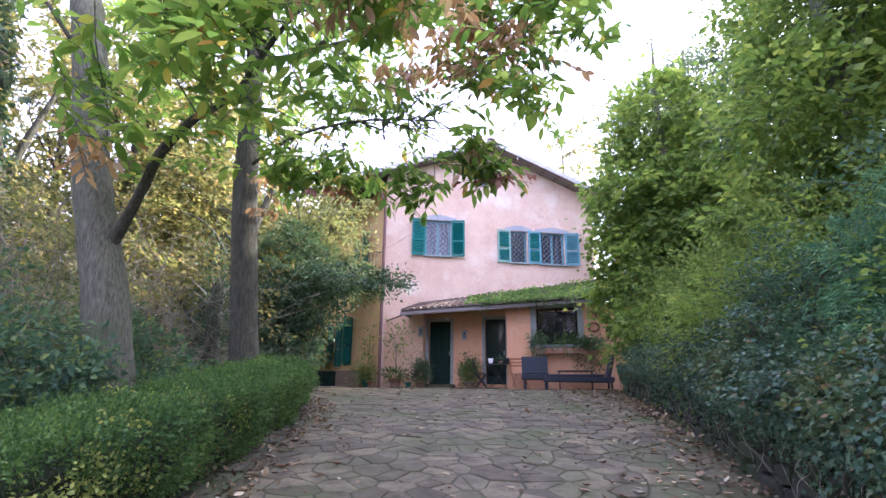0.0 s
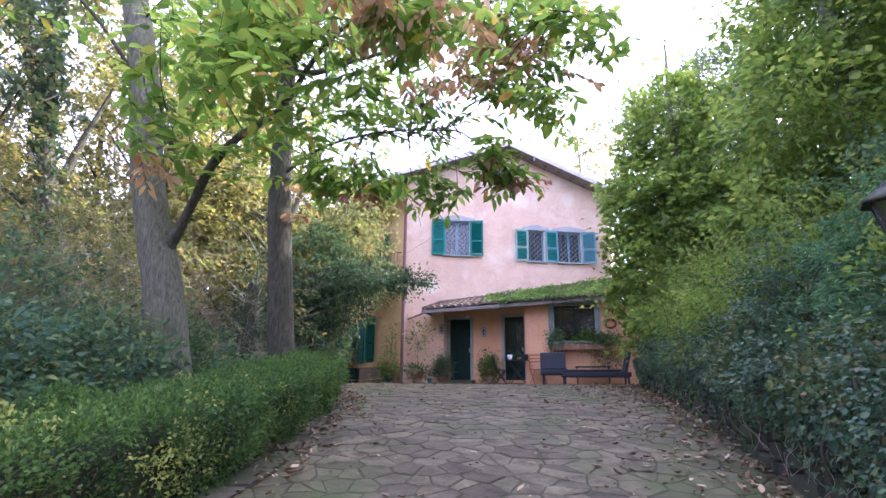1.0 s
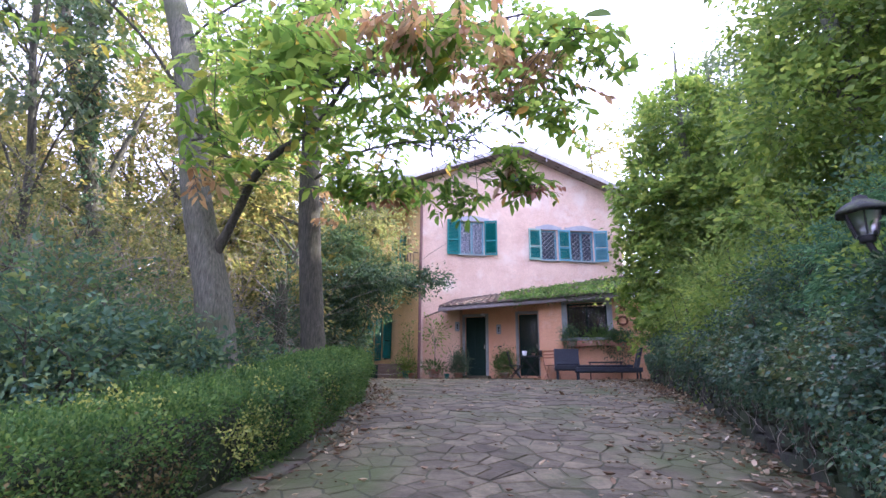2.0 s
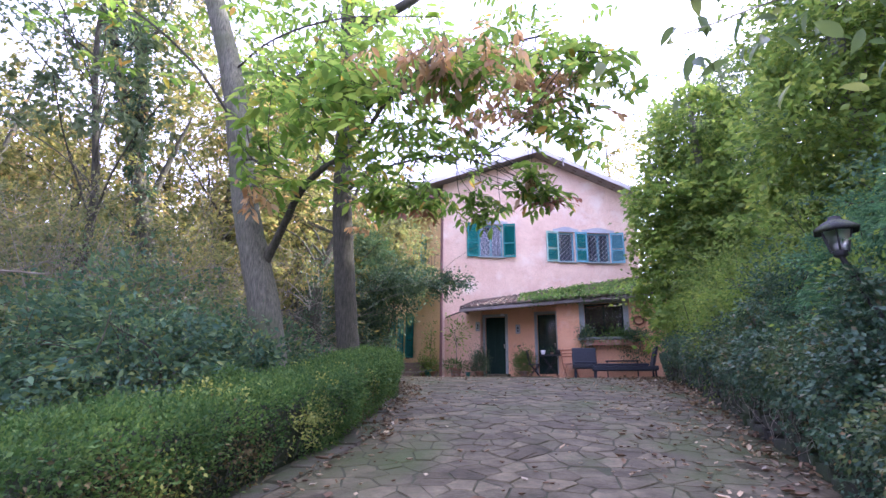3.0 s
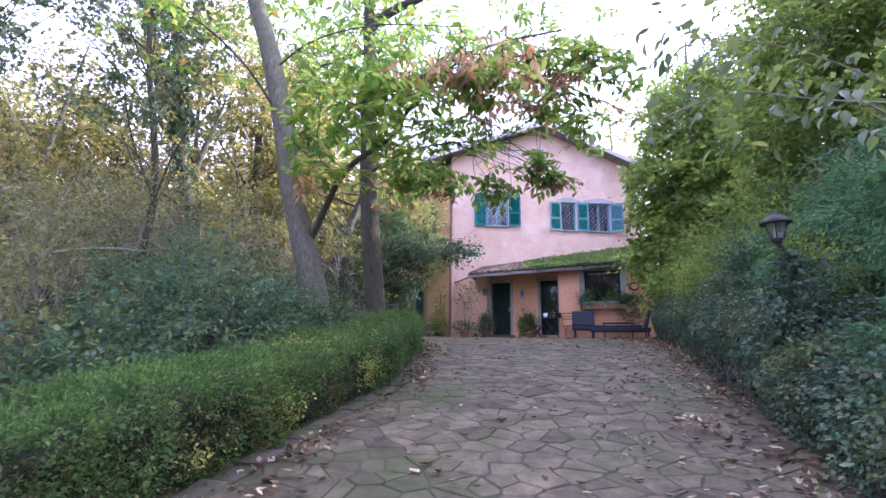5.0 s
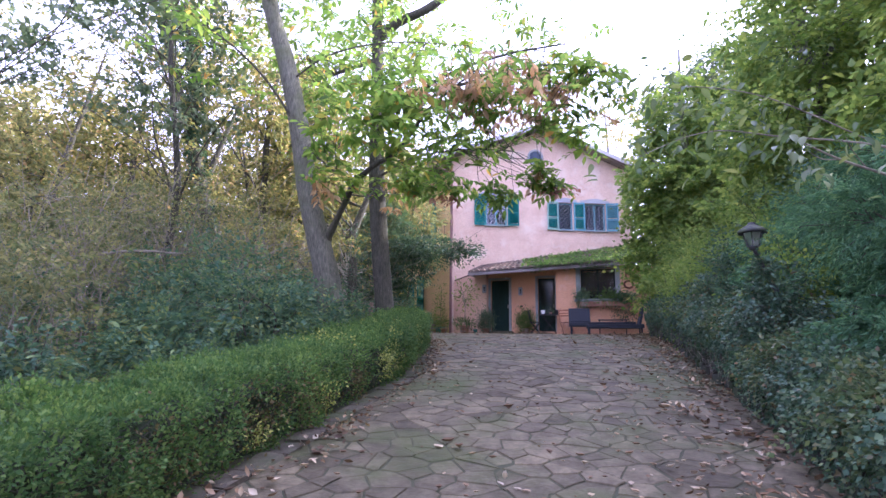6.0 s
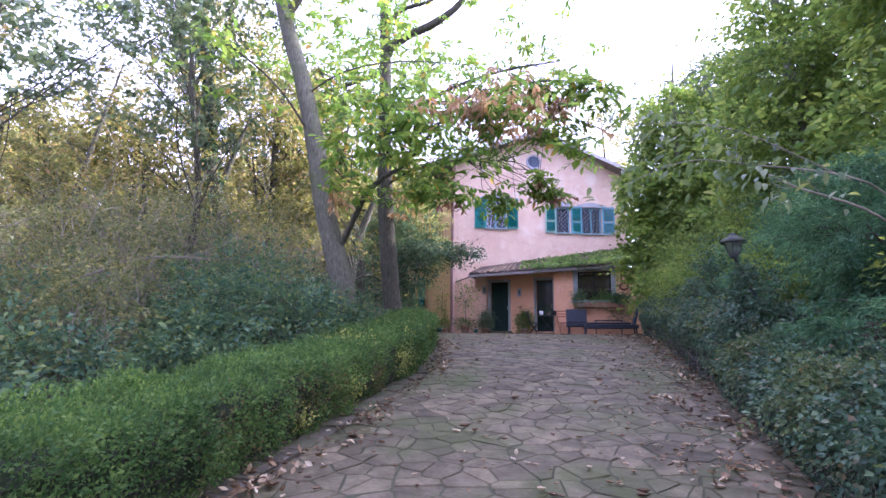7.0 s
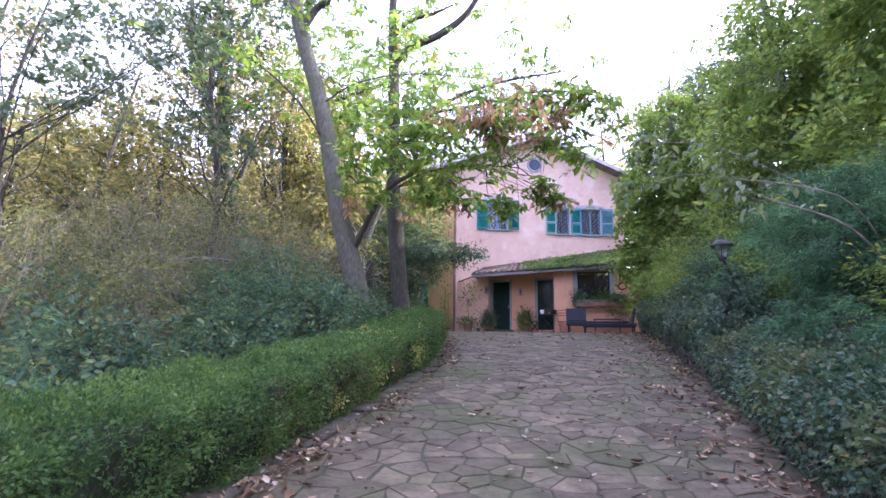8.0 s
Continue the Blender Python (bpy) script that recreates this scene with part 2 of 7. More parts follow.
def part(name, data, material, parent=None, label="", m=None):
    """One mesh object, from a bmesh or a mesh, under a thing or a part."""
    if isinstance(data, bmesh.types.BMesh):
        me = bpy.data.meshes.new(name)
        data.to_mesh(me)
        data.free()
    else:
        me = data
    if material and not me.materials:
        me.materials.append(material)
    ob = new(name, me)
    if parent:
        ob.parent = parent
    if m is not None:
        ob.matrix_basis = m
    return tagged(ob, label) if label else ob


def thing(name, m, label, category, group="", kind=""):
    e = new(name)
    e.empty_display_size = 0.2
    e.matrix_basis = m
    return tagged(e, label, category, group, kind)


def box(bm, cx, cy, cz, sx, sy, sz, bevel=0.0, rot=None):
    r = bmesh.ops.create_cube(bm, size=1.0, matrix=Matrix.Translation((cx, cy, cz)) @ (rot or Matrix()) @ Matrix.Diagonal((sx, sy, sz, 1)))
    if bevel:
        es = list({e for v in r["verts"] for e in v.link_edges})
        bmesh.ops.bevel(bm, geom=es, offset=bevel, segments=2, affect="EDGES", profile=0.6)
    return bm


def boxes(*items, bevel=0.0):
    bm = bmesh.new()
    for it in items:
        box(bm, *it, bevel=bevel)
    return bm


def lathe(profile, n=20, cap=True):
    bm = bmesh.new()
    rings = [[bm.verts.new((r * math.cos(2 * math.pi * k / n), r * math.sin(2 * math.pi * k / n), z)) for k in range(n)] for r, z in profile]
    for a, b in zip(rings, rings[1:]):
        for k in range(n):
            f = bm.faces.new((a[k], a[(k + 1) % n], b[(k + 1) % n], b[k]))
            f.smooth = True
    if cap:
        bm.faces.new(rings[0][::-1]), bm.faces.new(rings[-1])
    return bm


def smooth_path(pts, per=6):
    """Catmull-Rom through rows of (x, y, z, r)."""
    p = np.array(pts, float)
    p = np.vstack([2 * p[0] - p[1], p, 2 * p[-1] - p[-2]])
    out = []
    for i in range(1, len(p) - 2):
        for k in range(per):
            t = k / per
            a, b, c, d = p[i - 1], p[i], p[i + 1], p[i + 2]
            out.append(0.5 * (2 * b + (c - a) * t + (2 * a - 5 * b + 4 * c - d) * t * t + (3 * b - a - 3 * c + d) * t ** 3))
    out.append(p[-2])
    return np.array(out)


def tubes(paths, sides=6, rough=0.0, seed=1):
    """Arrays of a mesh that sweeps each path of (x, y, z, r) rows."""
    rng = np.random.default_rng(seed)
    vs, ts, base = [], [], 0
    for p in paths:
        p = np.asarray(p, float)
        n = len(p)
        tan = np.gradient(p[:, :3], axis=0)
        tan /= np.linalg.norm(tan, axis=1)[:, None] + 1e-9
        if np.abs(tan[:, 2]).mean() > 0.6:
            ref = np.tile(np.array([[1.0, 0.2, 0]]), (n, 1))
        else:
            ref = np.tile(np.array([[0.1, 0.1, 1.0]]), (n, 1))
        a = np.cross(tan, ref)
        a /= np.linalg.norm(a, axis=1)[:, None] + 1e-9
        b = np.cross(tan, a)
        ang = np.arange(sides) * 2 * np.pi / sides
        rad = p[:, 3:4] * (1 + rough * rng.normal(size=(n, sides)) * 0.5 + rough * np.sin(ang * 3 + rng.random() * 6)[None, :] * 0.6)
        ring = p[:, None, :3] + rad[:, :, None] * (np.cos(ang)[None, :, None] * a[:, None] + np.sin(ang)[None, :, None] * b[:, None])
        vs.append(ring.reshape(-1, 3))
        i = np.arange(n - 1)[:, None] * sides + np.arange(sides)[None]
        j = np.arange(n - 1)[:, None] * sides + (np.arange(sides)[None] + 1) % sides
        q = np.stack([i, j, j + sides, i + sides], -1).reshape(-1, 4) + base
        ts.append(np.concatenate([q[:, [0, 1, 2]], q[:, [0, 2, 3]]]))
        base += n * sides
    return np.concatenate(vs), np.concatenate(ts)


def tube_mesh(name, paths, sides=6, rough=0.0, seed=1):
    me = fast_mesh(name, *tubes(paths, sides, rough, seed))
    me.polygons.foreach_set("use_smooth", [True] * len(me.polygons))
    return me


# leaf blades along +y, length 1: (outline, triangles)
BLADE = (np.array([(0, 0, 0), (-0.5, 0.42, 0.10), (0.5, 0.42, 0.10), (0, 1, -0.08)]), np.array([(0, 2, 3), (0, 3, 1)]))
LONG = (np.array([(0, 0, 0), (-0.42, 0.28, 0.05), (0, 0.3, 0), (0.42, 0.28, 0.05), (-0.46, 0.62, 0.0), (0, 0.64, -0.05), (0.46, 0.62, 0.0), (0, 1, -0.16)]),
        np.array([(0, 3, 2), (0, 2, 1), (2, 3, 6), (2, 6, 5), (2, 5, 4), (2, 4, 1), (5, 6, 7), (5, 7, 4)]))
OVATE = (np.array([(0, 0, 0), (-0.30, 0.14, 0.06), (0, 0.16, 0), (0.30, 0.14, 0.06), (-0.48, 0.36, 0.09), (0, 0.38, 0.0), (0.48, 0.36, 0.09), (-0.42, 0.62, 0.06), (0, 0.64, -0.03), (0.42, 0.62, 0.06), (-0.20, 0.84, 0.0), (0, 0.85, -0.08), (0.20, 0.84, 0.0), (0, 1, -0.16)]),
         np.array([(0, 3, 2), (0, 2, 1)] + [t for k in (1, 4, 7) for t in ((k + 1, k + 2, k + 5), (k + 1, k + 5, k + 4), (k, k + 1, k + 4), (k, k + 4, k + 3))] + [(11, 12, 13), (10, 11, 13)]))
LOBED = (np.array([(0, 0, 0), (-0.55, 0.30, 0.06), (-0.24, 0.48, 0.03), (0, 1, -0.08), (0.24, 0.48, 0.03), (0.55, 0.30, 0.06)]), np.array([(0, 5, 4), (0, 4, 3), (0, 3, 2), (0, 2, 1)]))


def leaves_mesh(name, at, way, size, blade=BLADE, wide=0.5, up=None, rng=None, flat=0.6):
    """Leaves at the places, each pointing along its way, with blades turned mostly upward."""
    n = len(at)
    y = way / (np.linalg.norm(way, axis=1)[:, None] + 1e-9)
    ref = rng.normal(size=(n, 3)) * (1 - flat) + (np.array([0, 0, 1.0]) if up is None else up) * flat * 1.6
    x = np.cross(y, ref)
    x /= np.linalg.norm(x, axis=1)[:, None] + 1e-9
    z = np.cross(x, y)
    tv, tt = blade
    s = np.asarray(size)[:, None, None]
    v = at[:, None] + s * (tv[None, :, 0:1] * wide * x[:, None] + tv[None, :, 1:2] * y[:, None] + tv[None, :, 2:3] * z[:, None])
    t = tt[None] + (np.arange(n) * len(tv))[:, None, None]
    return fast_mesh(name, v.reshape(-1, 3), t.reshape(-1, 3))


def in_blobs(rng, blobs, clumps, per, clump_r):
    """Places in uneven clumps inside ellipsoids (x, y, z, rx, ry, rz); gives places, outward ways and clump centres."""
    b = np.array(blobs, float)
    w = (b[:, 3] * b[:, 4] * b[:, 5]) ** 0.75
    k = rng.choice(len(b), clumps, p=w / w.sum())
    d = rng.normal(size=(clumps, 3))
    d /= np.linalg.norm(d, axis=1)[:, None]
    r = rng.random(clumps)[:, None] ** 0.42
    c = b[k, :3] + d * r * b[k, 3:]
    cr = clump_r * (0.5 + rng.random(clumps))
    e = rng.normal(size=(clumps, per, 3)) * np.array([1, 1, 0.55]) * 0.55
    at = c[:, None] + e * cr[:, None, None]
    way = e * 1.0 + d[:, None] * 0.5 + rng.normal(size=e.shape) * 0.4 - np.array([0, 0, 0.35])
    return at.reshape(-1, 3), way.reshape(-1, 3), c


def sprays(rng, centres, per, length, droop, leaf):
    """Twigs with leaves in two ranks and a whorl at the tip; gives twig paths, leaf places and ways."""
    n = len(centres)
    d = rng.normal(size=(n, 3)) * np.array([1, 1, 0.35])
    d /= np.linalg.norm(d, axis=1)[:, None]
    ln = length * (0.6 + 0.8 * rng.random(n))
    s = np.linspace(0.15, 1.0, per)
    side = np.cross(d, np.array([0, 0, 1.0]))
    side /= np.linalg.norm(side, axis=1)[:, None] + 1e-9
    sag = -0.25 * droop
    at = centres[:, None] + d[:, None] * ((s - 0.5)[None, :, None] * ln[:, None, None]) + np.array([0, 0, 1.0]) * (sag * s ** 2)[None, :, None] * ln[:, None, None]
    alt = np.where(np.arange(per) % 2 == 0, 1.0, -1.0)[None, :, None]
    way = d[:, None] * 0.7 + side[:, None] * alt * 0.9 - np.array([0, 0, 1.0]) * droop * 0.7 + rng.normal(size=(n, per, 3)) * 0.3
    twigs = [np.column_stack([at[i, ::2], np.full(len(at[i, ::2]), 0.0035)]) for i in range(n)]
    return twigs, at.reshape(-1, 3), way.reshape(-1, 3)


def fans(rng, blobs, count, stations=6, per=4, droop=0.22, spread=0.5, rise=0.0, reach=(0.2, 0.65)):
    """Boughs that grow outward in ellipsoids, each a flat fan of side twigs; gives leaf places, ways, blade normals, bough tips and bough paths."""
    b = np.array(blobs, float)
    w = (b[:, 3] * b[:, 4] * b[:, 5]) ** 0.7
    k = rng.choice(len(b), count, p=w / w.sum())
    d = rng.normal(size=(count, 3)) * np.array([1, 1, 0.75])
    d /= np.linalg.norm(d, axis=1)[:, None]
    lump = np.array([1 + 0.5 * noise.noise((q[0] * 2.1 + i * 3.7, q[1] * 2.1, q[2] * 2.6)) for q, i in zip(d, k)])
    a = b[k, :3] + d * b[k, 3:] * rng.uniform(*reach, count)[:, None]
    e = b[k, :3] + d * b[k, 3:] * (lump * rng.uniform(0.8, 1.18, count))[:, None]
    g = e - a
    g[:, 2] += rise * np.linalg.norm(g, axis=1)
    ln = np.linalg.norm(g, axis=1)[:, None] + 0.05
    g = g / ln
    up = np.array([0, 0, 0.75]) + d * 0.5 + rng.normal(size=(count, 3)) * 0.28
    side = np.cross(g, up)
    side /= np.linalg.norm(side, axis=1)[:, None] + 1e-9
    nrm = np.cross(side, g)
    s = np.linspace(0.12, 1, stations)
    t = np.linspace(0.25, 1, per)
    sl = ln * spread * (1.05 - 0.8 * s[None]) + 0.03
    g4, s4 = g[:, None, None, None], side[:, None, None, None]
    sg = np.array([1.0, -1.0])[None, None, :, None, None]
    sl4 = sl[:, :, None, None, None] * t[None, None, None, :, None]
    at = a[:, None, None, None] + g4 * (ln * s[None])[:, :, None, None, None] + (s4 * sg + g4 * 0.6) * sl4
    at = at + rng.normal(size=at.shape) * 0.06 * ln[:, None, None, None]
    at[..., 2] -= droop * (ln * s[None] ** 2)[:, :, None, None] + droop * sl4[..., 0] * t[None, None, None]
    way = g4 * 0.7 + s4 * sg * 0.75 - np.array([0, 0, 1.0]) * droop * 1.2 + rng.normal(size=at.shape) * 0.3
    nn = np.broadcast_to(nrm[:, None, None, None], at.shape)
    q = np.linspace(0, 1, 4)
    rows = a[:, None] + g[:, None] * (ln * q[None])[..., None]
    rows[..., 2] -= droop * ln * q[None] ** 2
    rad = (0.003 + 0.004 * ln) * (1.15 - q[None])
    paths = list(np.concatenate([rows, rad[..., None]], -1))
    return at.reshape(-1, 3), way.reshape(-1, 3), nn.reshape(-1, 3), rows[:, 2], paths


# ---- the lie of the land ----
LIE_Y = (-300, -60, -30, -8, -5, 0, 3, 6, 9, 12, 15, 18, 60, 300)
LIE_Z = (-9, -5.2, -2.9, -0.92, -0.57, 0.0, 0.38, 0.80, 1.10, 1.32, 1.45, 1.50, 1.5, 2.0)
EDGE_Y = (-14, -6, -1, 2, 4, 7, 9.3, 11, 13, 19)
EDGE_X = (-5.0, -3.4, -2.5, -2.05, -1.72, -1.85, -2.25, -3.6, -5.2, -6.8)
WALL_Y = (-14, -6, -2, -0.5, 0.7, 2.2, 3.2, 4.5, 6.5, 8.3, 11.5, 14.5)
WALL_X = (-0.9, 0.45, 1.22, 1.54, 1.86, 2.12, 2.31, 2.5, 2.9, 3.25, 3.75, 4.6)


def lie(y):
    return 0.25 * float(np.interp(y - 0.9, LIE_Y, LIE_Z) + np.interp(y - 0.3, LIE_Y, LIE_Z) + np.interp(y + 0.3, LIE_Y, LIE_Z) + np.interp(y + 0.9, LIE_Y, LIE_Z))


def edge_x(y):
    return float(np.interp(y, EDGE_Y, EDGE_X))


def wall_x(y):
    return float(np.interp(y, WALL_Y, WALL_X))


def land(x, y):
    z = lie(y) - 0.035
    b = x - wall_x(y) - 0.28
    if b > 0 and y < 14.5:
        z += min(1, b / 0.15) * 0.55 + min(b, 14) * 0.22
    a = edge_x(y) - x
    if a > 0.2:
        z += 0.06 * min(1, a) + 0.10 * noise.noise((x * 0.5, y * 0.5, 0)) * min(1, a / 2)
    if a > 0.2 and y < 6:
        z -= min(a, 25) * 0.035
    return z


gx = [-300, -160, -90, -60, -40, -30, -24, -20] + [-17 + 0.5 * i for i in range(26)] + [-4 + 0.2 * i for i in range(60)] + [8.2, 9, 10, 12, 15, 19, 25, 40, 70, 120, 200, 300]
gy = [-300, -150, -80, -50, -35, -25, -18] + [-14 + 0.5 * i for i in range(76)] + [26, 30, 36, 45, 60, 90, 140, 220, 300]
gv = [(x, y, land(x, y)) for y in gy for x in gx]
nx = len(gx)
gf = [(j * nx + i, j * nx + i + 1, (j + 1) * nx + i + 1, (j + 1) * nx + i) for j in range(len(gy) - 1) for i in range(nx - 1)]
ground = tagged(part("ground", mesh_from("ground", gv, gf, True), M_SOIL), "dark soil with leaf litter and moss under trees", "ground", kind="structure")

# ---- the house ----
HOUSE = pose(-2.31, 18.70, 1.50, 0, 0, 10.6)
house = thing("house", HOUSE, "two-storey pink stucco villa with teal shutters and a gable", "house")
W, WALL_T, EAVE_Z, RIDGE_X, RIDGE_Z, DEPTH = 8.05, 0.35, 7.42, 3.87, 9.12, 15.0
EAVE_L, OVER_L = 7.72, 1.15


def wall_mesh(x0, x1, z0, z1, t, holes, top=None):
    """A wall in the xz plane, front at y=0, with openings through it. top: an optional gable point."""
    xs = sorted({x0, x1, *(h[0] for h in holes), *(h[1] for h in holes)})
    zs = sorted({z0, z1, *(h[2] for h in holes), *(h[3] for h in holes)})
    bm = bmesh.new()

    def face(*p):
        bm.faces.new([bm.verts.new(q) for q in p])
    for a, b in zip(xs, xs[1:]):
        for c, e in zip(zs, zs[1:]):
            mx, mz = (a + b) / 2, (c + e) / 2
            if any(h[0] < mx < h[1] and h[2] < mz < h[3] for h in holes):
                continue
            face((a, 0, c), (b, 0, c), (b, 0, e), (a, 0, e))
            face((a, t, c), (a, t, e), (b, t, e), (b, t, c))
    for a, b, c, e in holes:
        face((a, 0, c), (a, t, c), (b, t, c), (b, 0, c))
        face((a, 0, e), (b, 0, e), (b, t, e), (a, t, e))
        face((a, 0, c), (a, 0, e), (a, t, e), (a, t, c))
        face((b, 0, c), (b, t, c), (b, t, e), (b, 0, e))
    face((x0, 0, z0), (x0, 0, z1), (x0, t, z1), (x0, t, z0))
    face((x1, 0, z0), (x1, t, z0), (x1, t, z1), (x1, 0, z1))
    if top:
        face((x0, 0, z1), (x1, 0, z1), (top[0], 0, top[1]), (x0, 0, z1 + 0.3))
        face((x0, t, z1), (x0, t, z1 + 0.3), (top[0], t, top[1]), (x1, t, z1))
    else:
        face((x0, 0, z1), (x1, 0, z1), (x1, t, z1), (x0, t, z1))
    bmesh.ops.remove_doubles(bm, verts=bm.verts, dist=0.0005)
    bmesh.ops.recalc_face_normals(bm, faces=bm.faces)
    return bm


WL = (1.47, 2.42, 4.73, 6.08)      # opening of the single window
WR1, WR2 = (4.72, 5.37, 4.62, 5.86), (5.92, 6.88, 4.62, 5.86)
part("front_wall", wall_mesh(0, W, -0.3, EAVE_Z, WALL_T, [WL, WR1, WR2], (RIDGE_X, RIDGE_Z)), M_PINK, house, "pink stucco front wall with a gable")


# the ochre side wall turns back from the front corner
SIDE = -73.6
S1, S2, S3 = (-7.7, -6.2, 1.2, 2.75), (-4.85, -3.45, 0.92, 2.80), (-3.0, -1.9, 3.9, 6.0)
side = part("side_wall", wall_mesh(-DEPTH, -0.03, -0.3, EAVE_Z, WALL_T, [S1, S2, S3]), M_YELLOW, house, "ochre stucco side wall", pose(0.0, 0, 0, 0, 0, SIDE))
part("right_wall", wall_mesh(0.4, DEPTH, -0.3, EAVE_Z, 0.3, []), M_PINK, house, "", pose(W - 0.003, 0, 0, 0, 0, 90))
part("back_wall", wall_mesh(-4.2, W, -0.3, EAVE_Z, 0.3, [], (RIDGE_X, RIDGE_Z)), M_PINK, house, "", pose(0, DEPTH - 0.02, 0))
# added boxes behind the openings, coloured dark as unlit rooms
part("upper_floor", boxes((W / 2, DEPTH / 2, 3.6, W - 0.8, DEPTH - 0.8, 0.2)), M_ROOMSHADE, house)
part("inner_wall", boxes((W / 2, 3.2, 4.0, W - 0.8, 0.12, 7.6)), M_ROOMSHADE, house)


def roof_slab(x0, z0, x1, z1, y0, y1, t):
    bm = bmesh.new()
    L = math.hypot(x1 - x0, z1 - z0)
    box(bm, (x0 + x1) / 2, (y0 + y1) / 2, (z0 + z1) / 2 + t / 2, L, y1 - y0, t, rot=Matrix.Rotation(-math.atan2(z1 - z0, x1 - x0), 4, "Y"))
    return bm


SL = (RIDGE_Z - EAVE_Z) / (W - RIDGE_X)
SLL = (RIDGE_Z - EAVE_L) / RIDGE_X
bm = bmesh.new()
quad = [(-OVER_L, -0.62, EAVE_L - OVER_L * SLL), (RIDGE_X, -0.62, RIDGE_Z), (RIDGE_X, DEPTH + 0.4, RIDGE_Z), (-OVER_L - 4.5, DEPTH + 0.4, EAVE_L - OVER_L * SLL)]
lo, hi = [bm.verts.new(q) for q in quad], [bm.verts.new((q[0], q[1], q[2] + 0.1)) for q in quad]
bm.faces.new(lo[::-1]), bm.faces.new(hi)
for i in range(4):
    bm.faces.new((lo[i], lo[(i + 1) % 4], hi[(i + 1) % 4], hi[i]))
roof = part("roof", bm, M_SOFFIT, house, "low-pitched roof with grey timber soffit and clay tiles")
part("roof_slope", roof_slab(RIDGE_X, RIDGE_Z, W + 0.7, EAVE_Z - 0.7 * SL, -0.62, DEPTH + 0.4, 0.10), M_SOFFIT, roof)


def pantiles(x0, z0, x1, z1, y0, y1, pitch=0.24, rows=9):
    """Half-round tiles in courses, running down the slope from (x1, z1) to (x0, z0)."""
    vs, fs = [], []
    ang = math.atan2(z1 - z0, x1 - x0)
    L = math.hypot(x1 - x0, z1 - z0)
    ca, sa = math.cos(ang), math.sin(ang)
    for i in range(int((y1 - y0) / pitch)):
        yc = y0 + pitch * (i + 0.5)
        for k in range(rows):
            a0, a1 = L * k / rows - 0.04, L * (k + 1) / rows
            b = len(vs)
            for a, lift, r in ((a0, 0.035, pitch * 0.42), (a1, 0.01, pitch * 0.34)):
                for q in range(6):
                    th = math.pi * q / 5
                    u, h = yc - r * math.cos(th), lift + r * 0.75 * math.sin(th)
                    vs.append((x0 + a * ca - h * sa, u, z0 + a * sa + h * ca))
            fs += [(b + q, b + q + 1, b + 7 + q, b + 6 + q) for q in range(5)]
            fs.append(tuple(b + q for q in range(5, -1, -1)))
    return vs, fs


for tx0, tz0 in ((-OVER_L - 0.05, EAVE_L - (OVER_L + 0.05) * SLL), (W + 0.75, EAVE_Z - 0.75 * SL)):
    tagged(part("roof_tiles", mesh_from("roof_tiles", *pantiles(tx0, tz0 + 0.1, RIDGE_X, RIDGE_Z + 0.1, -0.66, 3.4)), M_TILE, roof), kind="stuff")
part("ridge_cap", boxes((RIDGE_X, 1.5, RIDGE_Z + 0.17, 0.3, 4.4, 0.12), bevel=0.05), M_TILE, roof)
rk = bmesh.new()
for xa, za, xb, zb in ((-OVER_L - 0.05, EAVE_L - (OVER_L + 0.05) * SLL, RIDGE_X, RIDGE_Z), (W + 0.75, EAVE_Z - 0.75 * SL, RIDGE_X, RIDGE_Z)):
    box(rk, (xa + xb) / 2, -0.65, (za + zb) / 2 + 0.07, math.hypot(xb - xa, zb - za), 0.05, 0.17, rot=Matrix.Rotation(-math.atan2(zb - za, xb - xa), 4, "Y"))
part("barge_board", rk, M_GUTTER, roof, "pale metal edge along the gable")
part("gutter", tube_mesh("gutter", [np.array([(-OVER_L - 0.1, -0.7, EAVE_L - 0.42, 0.07), (-OVER_L - 4.6, DEPTH, EAVE_L - 0.42, 0.07)])], 10), M_GUTTER, house, "pale metal gutter")
part("downpipe", tube_mesh("downpipe", [np.array([(-0.05, -0.09, -0.2, 0.055), (-0.05, -0.09, 3.5, 0.055), (-0.05, -0.09, 6.6, 0.055), (-0.3, -0.3, 7.0, 0.055), (-0.84, -0.5, 7.1, 0.055)])], 10), M_COPPER, house, "brown metal downpipe")
part("antenna_pole", tube_mesh("antenna_pole", [np.array([(4.9, -0.6, 8.55, 0.03), (4.9, -0.6, 9.15, 0.03)])], 8), M_GUTTER, house, "short pale metal pole at the gable")

# round gable vent
vent = part("gable_vent", lathe([(0.36, 0), (0.36, 0.05), (0.27, 0.05), (0.27, 0.0)], 28, False), M_WHITESTONE, house, "round stone-rimmed vent in the gable", pose(3.72, -0.005, 7.92, 90, 0, 0))
part("glass", lathe([(0.272, -0.002), (0.0005, 0.012)], 24, False), M_CURTAIN, vent)


